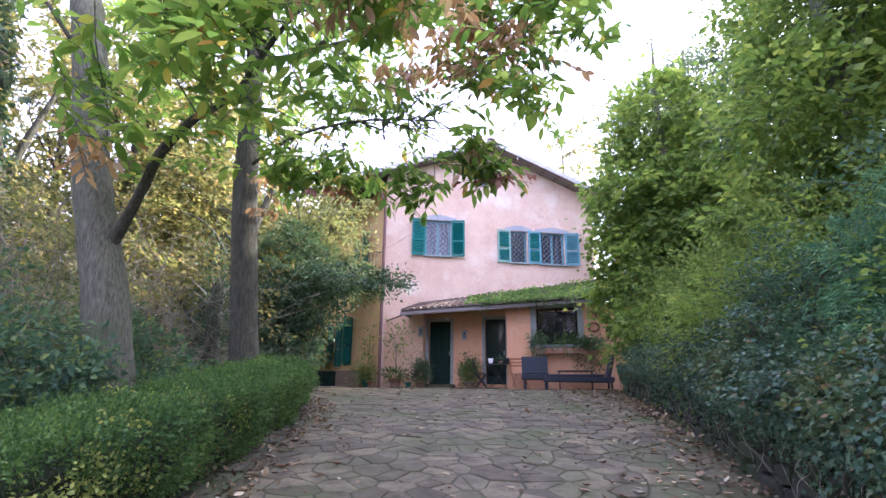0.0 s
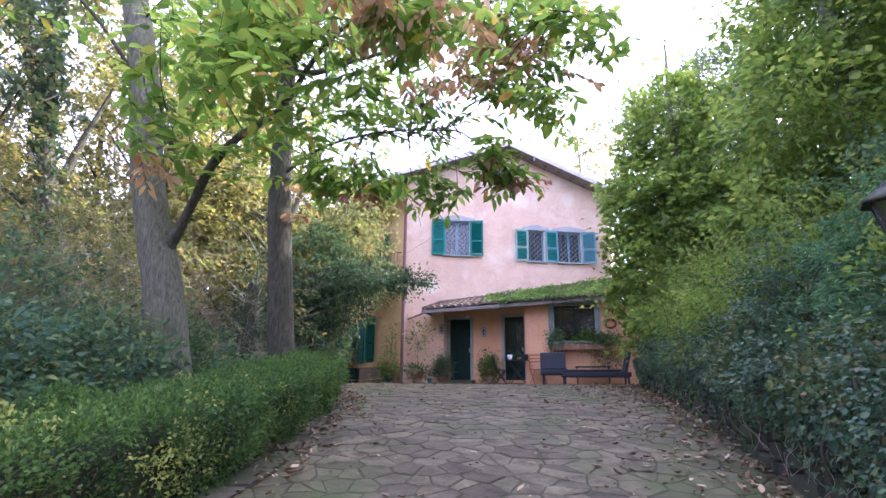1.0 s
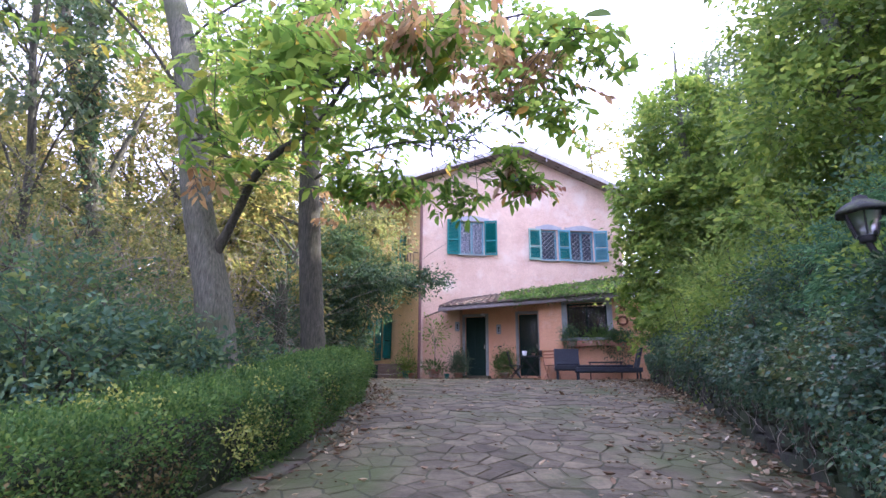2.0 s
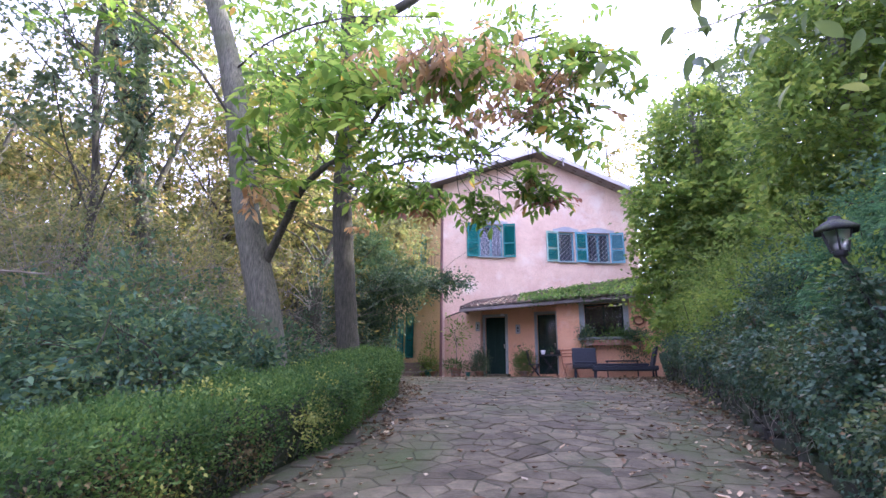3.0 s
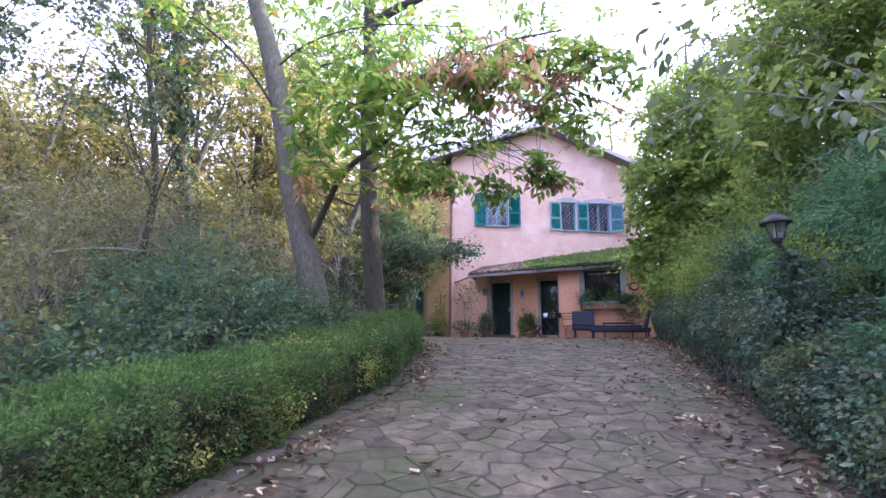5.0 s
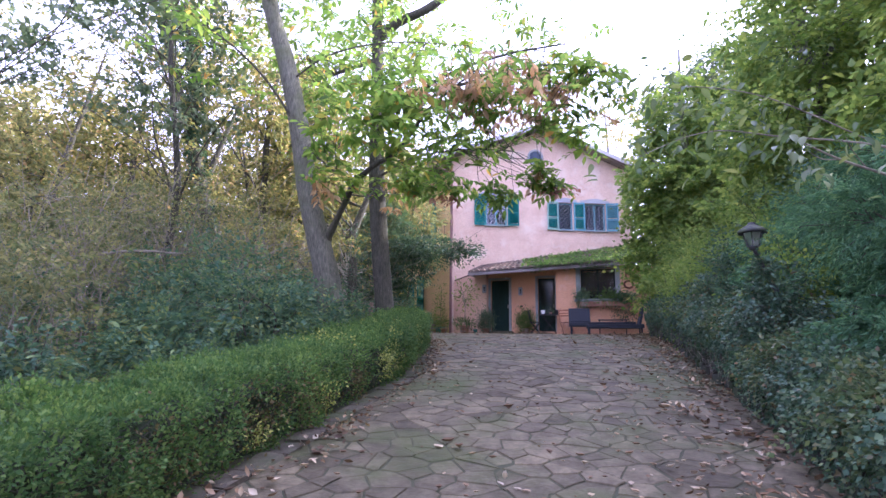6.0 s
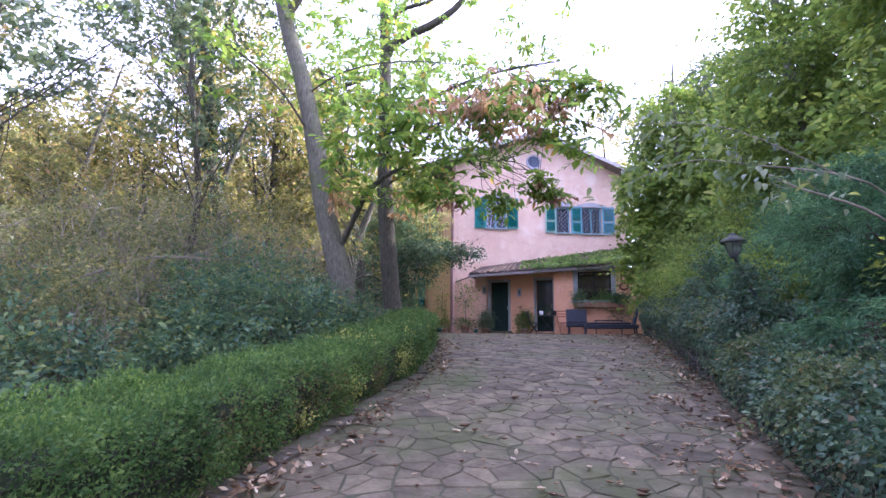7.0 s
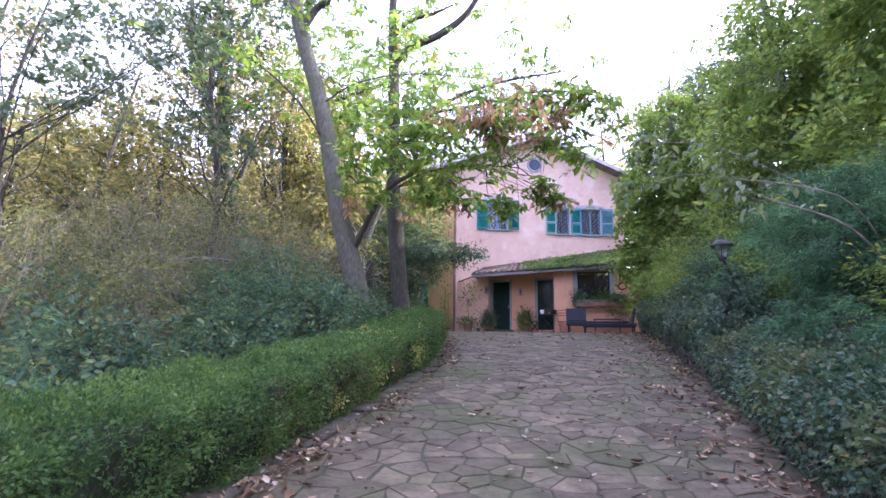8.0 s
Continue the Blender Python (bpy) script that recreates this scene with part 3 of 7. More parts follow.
def louvre_shutter(w, h, material, parent, m, pale=None):
    """A hinged shutter with frame and slats, hinge at x=0, along +x."""
    s = part("shutter", boxes((0.03, 0, h / 2, 0.06, 0.045, h), (w - 0.03, 0, h / 2, 0.06, 0.045, h), (w / 2, 0, 0.04, w - 0.12, 0.045, 0.08),
                              (w / 2, 0, h - 0.04, w - 0.12, 0.045, 0.08), (w / 2, 0, h * 0.42, w - 0.12, 0.045, 0.06)), pale or material, parent, "", m)
    bm = bmesh.new()
    n = int((h - 0.2) / 0.055)
    for i in range(n):
        z = 0.1 + (h - 0.2) * (i + 0.5) / n
        if abs(z - h * 0.42) > 0.05:
            box(bm, w / 2, 0, z, w - 0.12, 0.012, 0.062, rot=Matrix.Rotation(radians(35), 4, "X"))
    tagged(part("slats", bm, material, s), kind="stuff")
    return s


def grille(x0, x1, z0, z1, y, step=0.19, r=0.007):
    """Diagonal bars crossing in a lattice."""
    paths = []
    w, h = x1 - x0, z1 - z0
    k = -h
    while k < w:
        for s in (1, -1):
            a, b = max(k, 0), min(k + h, w)
            if b - a > 0.02:
                za, zb = a - k, b - k
                if s < 0:
                    za, zb = h - za, h - zb
                paths.append(np.array([(x0 + a, y, z0 + za, r), (x0 + b, y, z0 + zb, r)]))
        k += step
    return paths


def window(hole, parent, frame_mat, bars, sill=True, halves=2, head=True, curtain=True):
    a, b, c, e = hole
    win = part("window", boxes((a + 0.03, 0.12, (c + e) / 2, 0.06, 0.07, e - c), (b - 0.03, 0.12, (c + e) / 2, 0.06, 0.07, e - c),
                               ((a + b) / 2, 0.12, c + 0.03, b - a - 0.12, 0.07, 0.06), ((a + b) / 2, 0.12, e - 0.03, b - a - 0.12, 0.07, 0.06)), frame_mat, parent, "casement window with painted frame and diamond grille")
    if halves == 2:
        part("mullion", boxes(((a + b) / 2, 0.115, (c + e) / 2, 0.07, 0.07, e - c - 0.12)), frame_mat, win)
    pane = part("pane", boxes(((a + b) / 2, 0.125, (c + e) / 2, b - a - 0.1, 0.006, e - c - 0.1)), M_GLASS, win)
    pane.visible_shadow = False
    part("grille", tube_mesh("grille", grille(a + 0.05, b - 0.05, c + 0.05, e - 0.05, 0.05), 4), bars, win, "pale metal diamond grille")
    if curtain:
        bm = bmesh.new()
        n = 24
        rows = [[bm.verts.new((a + (b - a) * i / n, 0.24 + 0.02 * math.sin(i * 1.7), z)) for i in range(n + 1)] for z in (c, e)]
        for i in range(n):
            bm.faces.new((rows[0][i], rows[0][i + 1], rows[1][i + 1], rows[1][i]))
        bmesh.ops.solidify(bm, geom=bm.faces[:], thickness=0.004)
        part("curtain", bm, M_CURTAIN, win, "pale net curtain")
    if sill:
        part("sill", boxes(((a + b) / 2, -0.03, c - 0.03, b - a + 0.14, 0.14, 0.05), bevel=0.008), M_GREYSTONE, win)
    if head:
        lt = bmesh.new()
        half, steps = (b - a) / 2 + 0.2, 12
        rim = [(-half, 0.0), (half, 0.0)] + [(half - 2 * half * k / steps, 0.12 + 0.10 * max(0.0, math.cos((k / steps - 0.5) * 3.6)) ** 1.5) for k in range(steps + 1)]
        fr = [lt.verts.new(((a + b) / 2 + x, -0.045, e + 0.005 + z)) for x, z in rim]
        bk_ = [lt.verts.new(((a + b) / 2 + x, 0.01, e + 0.005 + z)) for x, z in rim]
        lt.faces.new(fr), lt.faces.new(bk_[::-1])
        for k in range(len(rim)):
            lt.faces.new((fr[k], bk_[k], bk_[(k + 1) % len(rim)], fr[(k + 1) % len(rim)]))
        bmesh.ops.recalc_face_normals(lt, faces=lt.faces)
        part("lintel", lt, M_WHITESTONE, win, "pale stone lintel with a raised middle")
    return win


w1 = window(WL, house, M_BLUEFRAME, M_WHITEIRON)
louvre_shutter(0.50, 1.40, M_TEAL, w1, pose(1.46, -0.04, 4.71, 0, 0, 180 + 4))
louvre_shutter(0.50, 1.40, M_TEAL, w1, pose(2.43, -0.04, 4.71, 0, 0, -14))
w2 = window(WR1, house, M_BLUEFRAME, M_WHITEIRON, halves=1)
louvre_shutter(0.50, 1.28, M_TEAL, w2, pose(4.71, -0.04, 4.60, 0, 0, 180 + 2), pale=M_PALEGREEN)
w3 = window(WR2, house, M_BLUEFRAME, M_WHITEIRON)
louvre_shutter(0.50, 1.28, M_TEAL, w3, pose(5.91, -0.04, 4.60, 0, 0, 180 + 2), pale=M_BLUEFRAME)
louvre_shutter(0.54, 1.28, M_BLUEFRAME, w3, pose(6.89, -0.04, 4.60, 0, 0, -16))

# openings of the side wall
for hole in (S1, S3):
    ws = window(hole, side, M_BLUEFRAME, M_IRON, head=False)
    louvre_shutter(0.5, hole[3] - hole[2], M_TEAL, ws, pose(hole[0], -0.04, hole[2], 0, 0, 180 + 6))
    louvre_shutter(0.5, hole[3] - hole[2], M_TEAL, ws, pose(hole[1], -0.04, hole[2], 0, 0, -40))
sd = part("garden_door", boxes(((S2[0] + S2[1]) / 2, 0.15, (S2[2] + S2[3]) / 2, S2[1] - S2[0], 0.06, S2[3] - S2[2])), M_DARKDOOR, side, "dark double garden window reaching low")
louvre_shutter(0.6, 1.88, M_TEAL, sd, pose(S2[0], -0.04, 0.92, 0, 0, 180 + 8))
louvre_shutter(0.6, 1.88, M_TEAL, sd, pose(S2[1], -0.04, 0.92, 0, 0, -48))
balcony = part("balcony", boxes((-2.2, -0.5, 3.78, 3.5, 1.0, 0.14), bevel=0.02), M_GREYSTONE, side, "small balcony with iron railing")
part("railing", tube_mesh("railing", [np.array([(-3.92, -0.94, 4.85, 0.022), (-0.48, -0.94, 4.85, 0.022)]), np.array([(-0.48, -0.94, 4.85, 0.022), (-0.48, 0.0, 4.85, 0.022)]), np.array([(-3.92, -0.94, 4.85, 0.022), (-3.92, 0.0, 4.85, 0.022)])]
                          + [np.array([(-3.92 + 0.13 * i, -0.94, 3.84, 0.010), (-3.92 + 0.13 * i, -0.94, 4.85, 0.010)]) for i in range(27)]
                          + [np.array([(-0.48, -0.94 + 0.13 * i, 3.84, 0.010), (-0.48, -0.94 + 0.13 * i, 4.85, 0.010)]) for i in range(7)], 5), M_IRON, balcony)

# ---- the lean-to along the ground floor ----
LEAN = pose(-0.72, 17.88, 1.50, 0, 0, -15)
lean = thing("lean_to", LEAN, "orange stucco ground-floor extension with a tiled lean-to roof", "extension")
D1, D2, KW = (0.0, 0.76, 0.13, 2.19), (1.93, 2.60, 0.13, 2.22), (3.62, 4.86, 1.28, 2.40)
TOP = 2.72
PORCH = pose(-0.03, 0.35, 0)
part("porch_wall", wall_mesh(-0.62, 2.90, -0.3, TOP, 0.3, [D1, D2]), M_ORANGE, lean, "orange stucco wall set back under the porch", PORCH)
BAY = pose(0.03, -0.45, 0)
part("front_wall", wall_mesh(2.70, 7.2, -0.3, 2.50, 0.82, [KW]), M_ORANGE, lean, "orange stucco wall with grey stone surrounds", BAY)
# the end of the wall bends back to the corner of the house
cw = bmesh.new()
cn = 10
p0, p1, p2 = Vector((-0.52, 0)), Vector((-1.05, 0.02)), Vector((-1.72, 0.46))
curve = [Vector((-0.13, 0)), Vector((-0.3, 0))] + [(p0 * (1 - s) ** 2 + p1 * 2 * s * (1 - s) + p2 * s * s) for s in [i / cn for i in range(cn + 1)]]
tops = [2.46, 2.46] + [2.46 - 0.26 * i / cn for i in range(cn + 1)]
rows = [[cw.verts.new((q.x, q.y + o, z)) for q, z in zip(curve, zz)] for o, zz in ((0, [-0.3] * (cn + 3)), (0, tops), (0.36, tops), (0.36, [-0.3] * (cn + 3)))]
for a, b in zip(rows, rows[1:]):
    for i in range(cn + 2):
        cw.faces.new((a[i], a[i + 1], b[i + 1], b[i]))
cw.faces.new([r[0] for r in rows])
part("curved_wall", cw, M_PEACH, lean, "pink stucco end wall that curves back")
cp = np.array([(q.x, q.y + 0.08, z + 0.03, 0.05) for q, z in zip(curve, tops)])
part("coping", tube_mesh("coping", [cp], 8), M_TILE, lean, "clay coping along the curved wall")
part("end_wall", boxes((7.2, 2.6, 1.2, 0.3, 5.0, 3.0)), M_ORANGE, lean)
part("room_back", boxes((3.2, 1.6, 1.2, 7.6, 0.1, 3.0)), M_ROOMSHADE, lean)
inv = LEAN.inverted() @ HOUSE


def on_front(x, z):
    return inv @ Vector((x, -0.01, z))


# roof plane between the eaves line and the wall above
E0, E1 = Vector((-0.62, -0.86, 2.27)), Vector((7.4, -0.86, 2.56))
F0, F1 = on_front(1.30, 2.78), on_front(8.4, 3.98)


def on_roof(s, r, lift=0.0):
    """s along the eaves, r up the slope, 0 to 1."""
    return E0.lerp(E1, s).lerp(F0.lerp(F1, s), r) + Vector((0, 0, lift))


bm = bmesh.new()
vr = [[bm.verts.new(on_roof(s / 8, r, z)) for s in range(9)] for r, z in ((0, 0), (1, 0), (1, 0.1), (0, 0.1))]
for k in range(4):
    for i in range(8):
        bm.faces.new((vr[k][i], vr[k][i + 1], vr[(k + 1) % 4][i + 1], vr[(k + 1) % 4][i]))
bm.faces.new([r[0] for r in vr]), bm.faces.new([r[-1] for r in vr][::-1])
bmesh.ops.recalc_face_normals(bm, faces=bm.faces)
lroof = part("roof", bm, M_SOFFIT, lean, "lean-to roof of clay tiles, overgrown with creeper")
vs, fs = [], []
NT, NC = 34, 6
for i in range(NT):
    for k in range(NC):
        b = len(vs)
        for r, lift, half in ((k / NC - 0.03, 0.15, 0.47), ((k + 1) / NC, 0.12, 0.38)):
            for q in range(6):
                th = math.pi * q / 5
                vs.append(on_roof((i + 0.5 - half * math.cos(th)) / NT, r, lift + 0.075 * math.sin(th)))
        fs += [(b + q, b + q + 1, b + 7 + q, b + 6 + q) for q in range(5)] + [tuple(b + q for q in range(5, -1, -1))]
tagged(part("roof_tiles", mesh_from("roof_tiles", vs, fs), M_TILE, lroof), kind="stuff")
part("fascia", box(bmesh.new(), 3.39, -0.885, 2.445, 8.05, 0.05, 0.11, 0.008, Matrix.Rotation(-math.atan2(0.29, 8.02), 4, "Y")), M_SOFFIT, lean, "grey timber fascia board")
part("end_board", boxes((-0.60, -0.38, 2.36, 0.06, 0.95, 0.13), bevel=0.01), M_SOFFIT, lean)


def surround(hole, w, parent, sill=False):
    a, b, c, e = hole
    items = [(a - w / 2, -0.012, (c + e) / 2, w, 0.06, e - c), (b + w / 2, -0.012, (c + e) / 2, w, 0.06, e - c), ((a + b) / 2, -0.014, e + w / 2, b - a + 2 * w, 0.064, w)]
    return part("surround", boxes(*items, bevel=0.008), M_GREYSTONE, parent, "grey stone surround")


def front_door(hole, parent, glazed, label):
    a, b, c, e = hole
    w = b - a
    d = part("door", boxes(((a + b) / 2, 0.16, (c + e) / 2, w, 0.05, e - c)), M_DARKDOOR, parent, label, PORCH)
    surround(hole, 0.095, d)
    bm = bmesh.new()
    for cx in (a + w * 0.27, b - w * 0.27):
        for z0, z1 in ((0.12, 0.42), (0.48, 0.93)):
            zc, hh = c + (e - c) * (z0 + z1) / 2, (e - c) * (z1 - z0)
            box(bm, cx, 0.13, zc, w * 0.36, 0.02, hh, bevel=0.006)
    part("door_panel", bm, M_GLASS if glazed else M_DARKDOOR, d)
    part("door_handle", boxes((b - 0.07, 0.10, c + 1.0, 0.025, 0.05, 0.14), bevel=0.006), M_BRASS, d, "worn metal handle")
    return d


front_door(D1, lean, False, "dark green panelled front door, shut")
front_door(D2, lean, True, "dark glazed side door, shut")
part("door_step", boxes((0.40, 0.12, 0.05, 1.0, 0.5, 0.15), (0.9, -0.42, -0.02, 3.4, 0.75, 0.08), bevel=0.012), M_FLAG, lean, "low worn stone doorstep")
a, b, c, e = KW
kw = part("window", boxes((a + 0.03, 0.14, (c + e) / 2, 0.06, 0.07, e - c), (b - 0.03, 0.14, (c + e) / 2, 0.06, 0.07, e - c), ((a + b) / 2, 0.14, c + 0.03, b - a - 0.12, 0.07, 0.06),
                              ((a + b) / 2, 0.14, e - 0.03, b - a - 0.12, 0.07, 0.06), ((a + b) / 2, 0.14, (c + e) / 2, 0.06, 0.07, e - c - 0.12)), M_DARKDOOR, lean, "wide dark-framed window with an iron lattice", BAY)
pk = part("pane", boxes(((a + b) / 2, 0.145, (c + e) / 2, b - a - 0.1, 0.006, e - c - 0.1)), M_GLASS, kw)
pk.visible_shadow = False
part("grille", tube_mesh("grille", grille(a + 0.02, b - 0.02, c + 0.02, e - 0.02, 0.06, 0.16, 0.008), 4), M_IRON, kw)
surround(KW, 0.17, kw)
part("sill", boxes(((a + b) / 2, -0.08, c - 0.05, b - a + 0.45, 0.28, 0.08), bevel=0.01), M_GREYSTONE, kw)


# ---- trees and shrubs ----
def tree_thing(name, x, y, label, category="tree"):
    return thing(name, pose(x, y, land(x, y)), label, category)


def at_base(ob, pts):
    """World rows (x, y, z, r) in the frame of a thing that stands upright."""
    p = np.array(pts, float)
    p[:, :3] -= np.array(ob.matrix_basis.translation)
    return p


def foliage(ob, rng, blobs, clumps, per, clump_r, size, material, blade=BLADE, wide=0.5, name="crown", flat=0.55, label="", fan=0.75, bark=None):
    """A crown: a share of its leaves on fan-shaped boughs, the rest in loose clumps inside."""
    o = np.array(ob.matrix_basis.translation)
    boughs = int(clumps * per * fan / 48)
    at, way, c = in_blobs(rng, blobs, max(20, int(clumps * (1 - fan))), per, clump_r)
    up = np.tile(np.array([[0, 0, 1.0]]), (len(at), 1))
    if boughs:
        fa, fw_, fn, c, paths = fans(rng, blobs, boughs)
        at, way, up = np.vstack([at, fa]), np.vstack([way, fw_]), np.vstack([up, fn])
        tagged(part("boughs", tube_mesh("boughs", [q - np.array([*o, 0]) for q in paths[::2]], 3), bark or M_BARKDARK, ob), kind="stuff")
    me = leaves_mesh(name, at - o, way, size * (0.6 + 0.7 * rng.random(len(at))), blade, wide, up=up, rng=rng, flat=flat)
    return part(name, me, material, ob, label), c


# the two chestnuts beside the drive
rng = np.random.default_rng(11)
T1 = tree_thing("chestnut_tree", -3.35, 5.5, "tall grey-barked chestnut tree leaning beside the hedge")
t1_path = smooth_path([(-3.34, 5.5, 0.5, 0.32), (-3.43, 5.5, 1.3, 0.255), (-3.60, 5.5, 2.2, 0.225), (-3.80, 5.5, 2.9, 0.205), (-4.05, 5.5, 3.8, 0.19), (-4.25, 5.5, 4.9, 0.185), (-4.6, 5.5, 6.3, 0.17), (-5.15, 5.5, 8.1, 0.15), (-5.5, 5.5, 10.5, 0.10), (-5.6, 5.5, 13, 0.03)])
part("trunk", tube_mesh("trunk", [at_base(T1, t1_path)], 18, 0.05), M_BARK, T1, "grey furrowed trunk")
t1_limbs = [smooth_path(p) for p in (
    [(-3.74, 5.5, 2.66, 0.10), (-3.54, 5.45, 2.98, 0.066), (-3.32, 5.35, 3.38, 0.054), (-3.09, 5.2, 3.75, 0.055), (-2.73, 5.05, 4.04, 0.045), (-2.22, 4.9, 4.31, 0.036), (-1.66, 4.6, 4.91, 0.026), (-0.9, 4.3, 5.4, 0.012)],
    [(-5.1, 5.5, 7.7, 0.10), (-4.75, 5.5, 8.3, 0.08), (-4.4, 5.4, 8.6, 0.07), (-4.3, 5.4, 10.2, 0.06), (-3.8, 5.2, 11.5, 0.02)],
    [(-4.3, 5.5, 5.0, 0.028), (-4.9, 5.0, 5.9, 0.021), (-5.8, 4.5, 6.6, 0.015), (-7.0, 4.0, 7.0, 0.007)],
    [(-4.5, 5.5, 6.0, 0.020), (-3.6, 5.0, 6.2, 0.016), (-2.4, 4.5, 6.1, 0.012), (-1.0, 4.2, 5.8, 0.006)],
    [(-4.15, 5.4, 4.4, 0.022), (-3.7, 5.0, 4.2, 0.016), (-3.3, 4.7, 3.85, 0.011), (-3.0, 4.6, 3.7, 0.006)])]
for lp in t1_limbs:
    part("limb", tube_mesh("limb", [at_base(T1, lp)], 9, 0.05), M_BARKDARK, T1)

T2 = tree_thing("chestnut_tree", -3.0, 8.0, "slender dark-barked chestnut tree standing behind the hedge")
t2_path = smooth_path([(-2.97, 8.0, 1.0, 0.25), (-3.02, 8.0, 1.7, 0.21), (-3.15, 8.0, 3.0, 0.20), (-3.28, 8.0, 4.4, 0.19), (-3.36, 8.05, 6.0, 0.165), (-3.42, 8.1, 8.2, 0.14), (-3.50, 8.1, 9.8, 0.11), (-3.5, 8.1, 12, 0.05), (-3.4, 8.1, 14, 0.015)])
part("trunk", tube_mesh("trunk", [at_base(T2, t2_path)], 16, 0.05), M_BARKDARK, T2, "dark upright trunk")
t2_limbs = [smooth_path(p) for p in (
    [(-3.42, 8.1, 8.45, 0.12), (-2.9, 8.05, 8.85, 0.11), (-2.2, 8.0, 9.15, 0.10), (-1.5, 8.0, 9.7, 0.08), (-0.9, 7.9, 10.6, 0.05), (-0.2, 7.8, 11.6, 0.02)],
    [(-3.38, 8.05, 6.9, 0.07), (-2.6, 7.8, 6.75, 0.055), (-1.5, 7.4, 7.1, 0.04), (-0.3, 6.9, 7.2, 0.03), (0.9, 6.4, 7.1, 0.012)],
    [(-3.4, 8.1, 7.9, 0.07), (-4.1, 8.0, 7.6, 0.05), (-4.9, 7.8, 7.2, 0.03)],
    [(-3.3, 8.0, 4.8, 0.034), (-2.4, 7.4, 5.05, 0.024), (-1.3, 6.8, 5.0, 0.016), (-0.2, 6.4, 4.8, 0.008)],
    [(-3.46, 8.1, 9.2, 0.08), (-3.0, 8.0, 9.6, 0.06), (-2.4, 7.9, 9.7, 0.04), (-1.8, 7.8, 9.9, 0.02)])]
for lp in t2_limbs:
    part("limb", tube_mesh("limb", [at_base(T2, lp)], 9, 0.05), M_BARKDARK, T2)


def chestnut_crown(ob, limbs, rng, blobs, sprays_n, leaf, material, per=11, length=0.55, droop=0.45, name="crown", branch=True):
    b = np.array(blobs, float)
    w = (b[:, 3] * b[:, 4] * b[:, 5]) ** 0.8
    k = rng.choice(len(b), sprays_n, p=w / w.sum())
    c = b[k, :3] + rng.normal(size=(sprays_n, 3)) * 0.48 * b[k, 3:]
    twigs, at, way = sprays(rng, c, per, length, droop, leaf)
    o = np.array(ob.matrix_basis.translation)
    part(name, leaves_mesh(name, at - o, way, leaf * (0.6 + 0.6 * rng.random(len(at))), LONG, 0.40, rng=rng, flat=0.65), material, ob)
    if branch:
        nodes = np.concatenate(limbs)
        paths = []
        for i, q in enumerate(c):
            tw = twigs[i].copy()
            tw[:, :3] -= o
            paths.append(tw)
            if i % 3 == 0:
                d = np.linalg.norm(nodes[:, :3] - q, axis=1)
                s = nodes[rng.choice(np.argsort(d)[:7])]
                mid = (s[:3] + q) / 2 + rng.normal(size=3) * 0.12 * d.min() + np.array([0, 0, 0.06 * d.min()])
                paths.append(smooth_path([(*(s[:3] - o), min(0.009, s[3])), (*(mid - o), 0.006), (*(q - o), 0.004)], 4))
        tagged(part("twigs", tube_mesh("twigs", paths, 4), M_BARKDARK, ob), kind="stuff")


chestnut_crown(T1, t1_limbs, rng, [(-3.3, 4.6, 5.2, 0.7, 0.6, 0.6), (-2.3, 4.2, 4.6, 1.0, 0.8, 0.6), (-1.2, 4.4, 4.9, 1.0, 0.8, 0.6), (-2.8, 4.9, 3.8, 0.9, 0.6, 0.3), (-2.0, 4.6, 6.0, 1.5, 0.9, 0.9), (-0.2, 4.6, 5.1, 0.8, 0.7, 0.35), (-5.8, 4.4, 6.2, 1.4, 1.1, 0.8), (-4.2, 5.2, 8.2, 1.7, 1.4, 1.1), (-5.5, 5.4, 10.0, 1.8, 1.6, 1.4), (-3.0, 5.6, 7.0, 1.4, 0.8, 1.0), (-5.6, 6.4, 7.4, 1.2, 0.8, 1.0)], 200, 0.195, L_CHESTNUT)
chestnut_crown(T2, t2_limbs, rng, [(-1.7, 7.2, 5.4, 1.3, 0.7, 0.7), (-0.6, 6.8, 5.0, 1.0, 0.6, 0.6), (0.3, 6.5, 4.45, 0.8, 0.6, 0.4), (0.95, 6.2, 5.1, 0.6, 0.5, 0.45), (-1.0, 7.2, 6.2, 1.3, 0.8, 0.5), (0.5, 6.5, 6.2, 0.9, 0.6, 0.5), (-3.4, 7.8, 9.0, 1.2, 1.0, 1.1), (-4.4, 7.8, 7.3, 1.1, 0.9, 0.8), (-3.3, 8.0, 11.4, 1.4, 1.3, 1.2), (-2.8, 7.4, 5.2, 1.0, 0.8, 0.5), (1.4, 5.8, 7.2, 0.25, 0.25, 0.5)], 235, 0.195, L_CHESTNUT)
chestnut_crown(T2, t2_limbs, rng, [(-0.3, 6.2, 5.5, 1.1, 0.4, 0.35), (0.5, 6.2, 6.0, 0.7, 0.5, 0.4), (-2.95, 7.7, 4.3, 0.35, 0.2, 0.4)], 46, 0.18, L_DRY, droop=1.3, name="dry_leaves")
chestnut_crown(T1, t1_limbs, rng, [(-1.5, 3.8, 4.9, 0.9, 0.4, 0.3), (-0.6, 4.0, 5.0, 0.6, 0.4, 0.25), (-3.6, 4.8, 3.6, 0.2, 0.15, 0.22)], 34, 0.16, L_DRY, droop=1.3, name="dry_leaves")


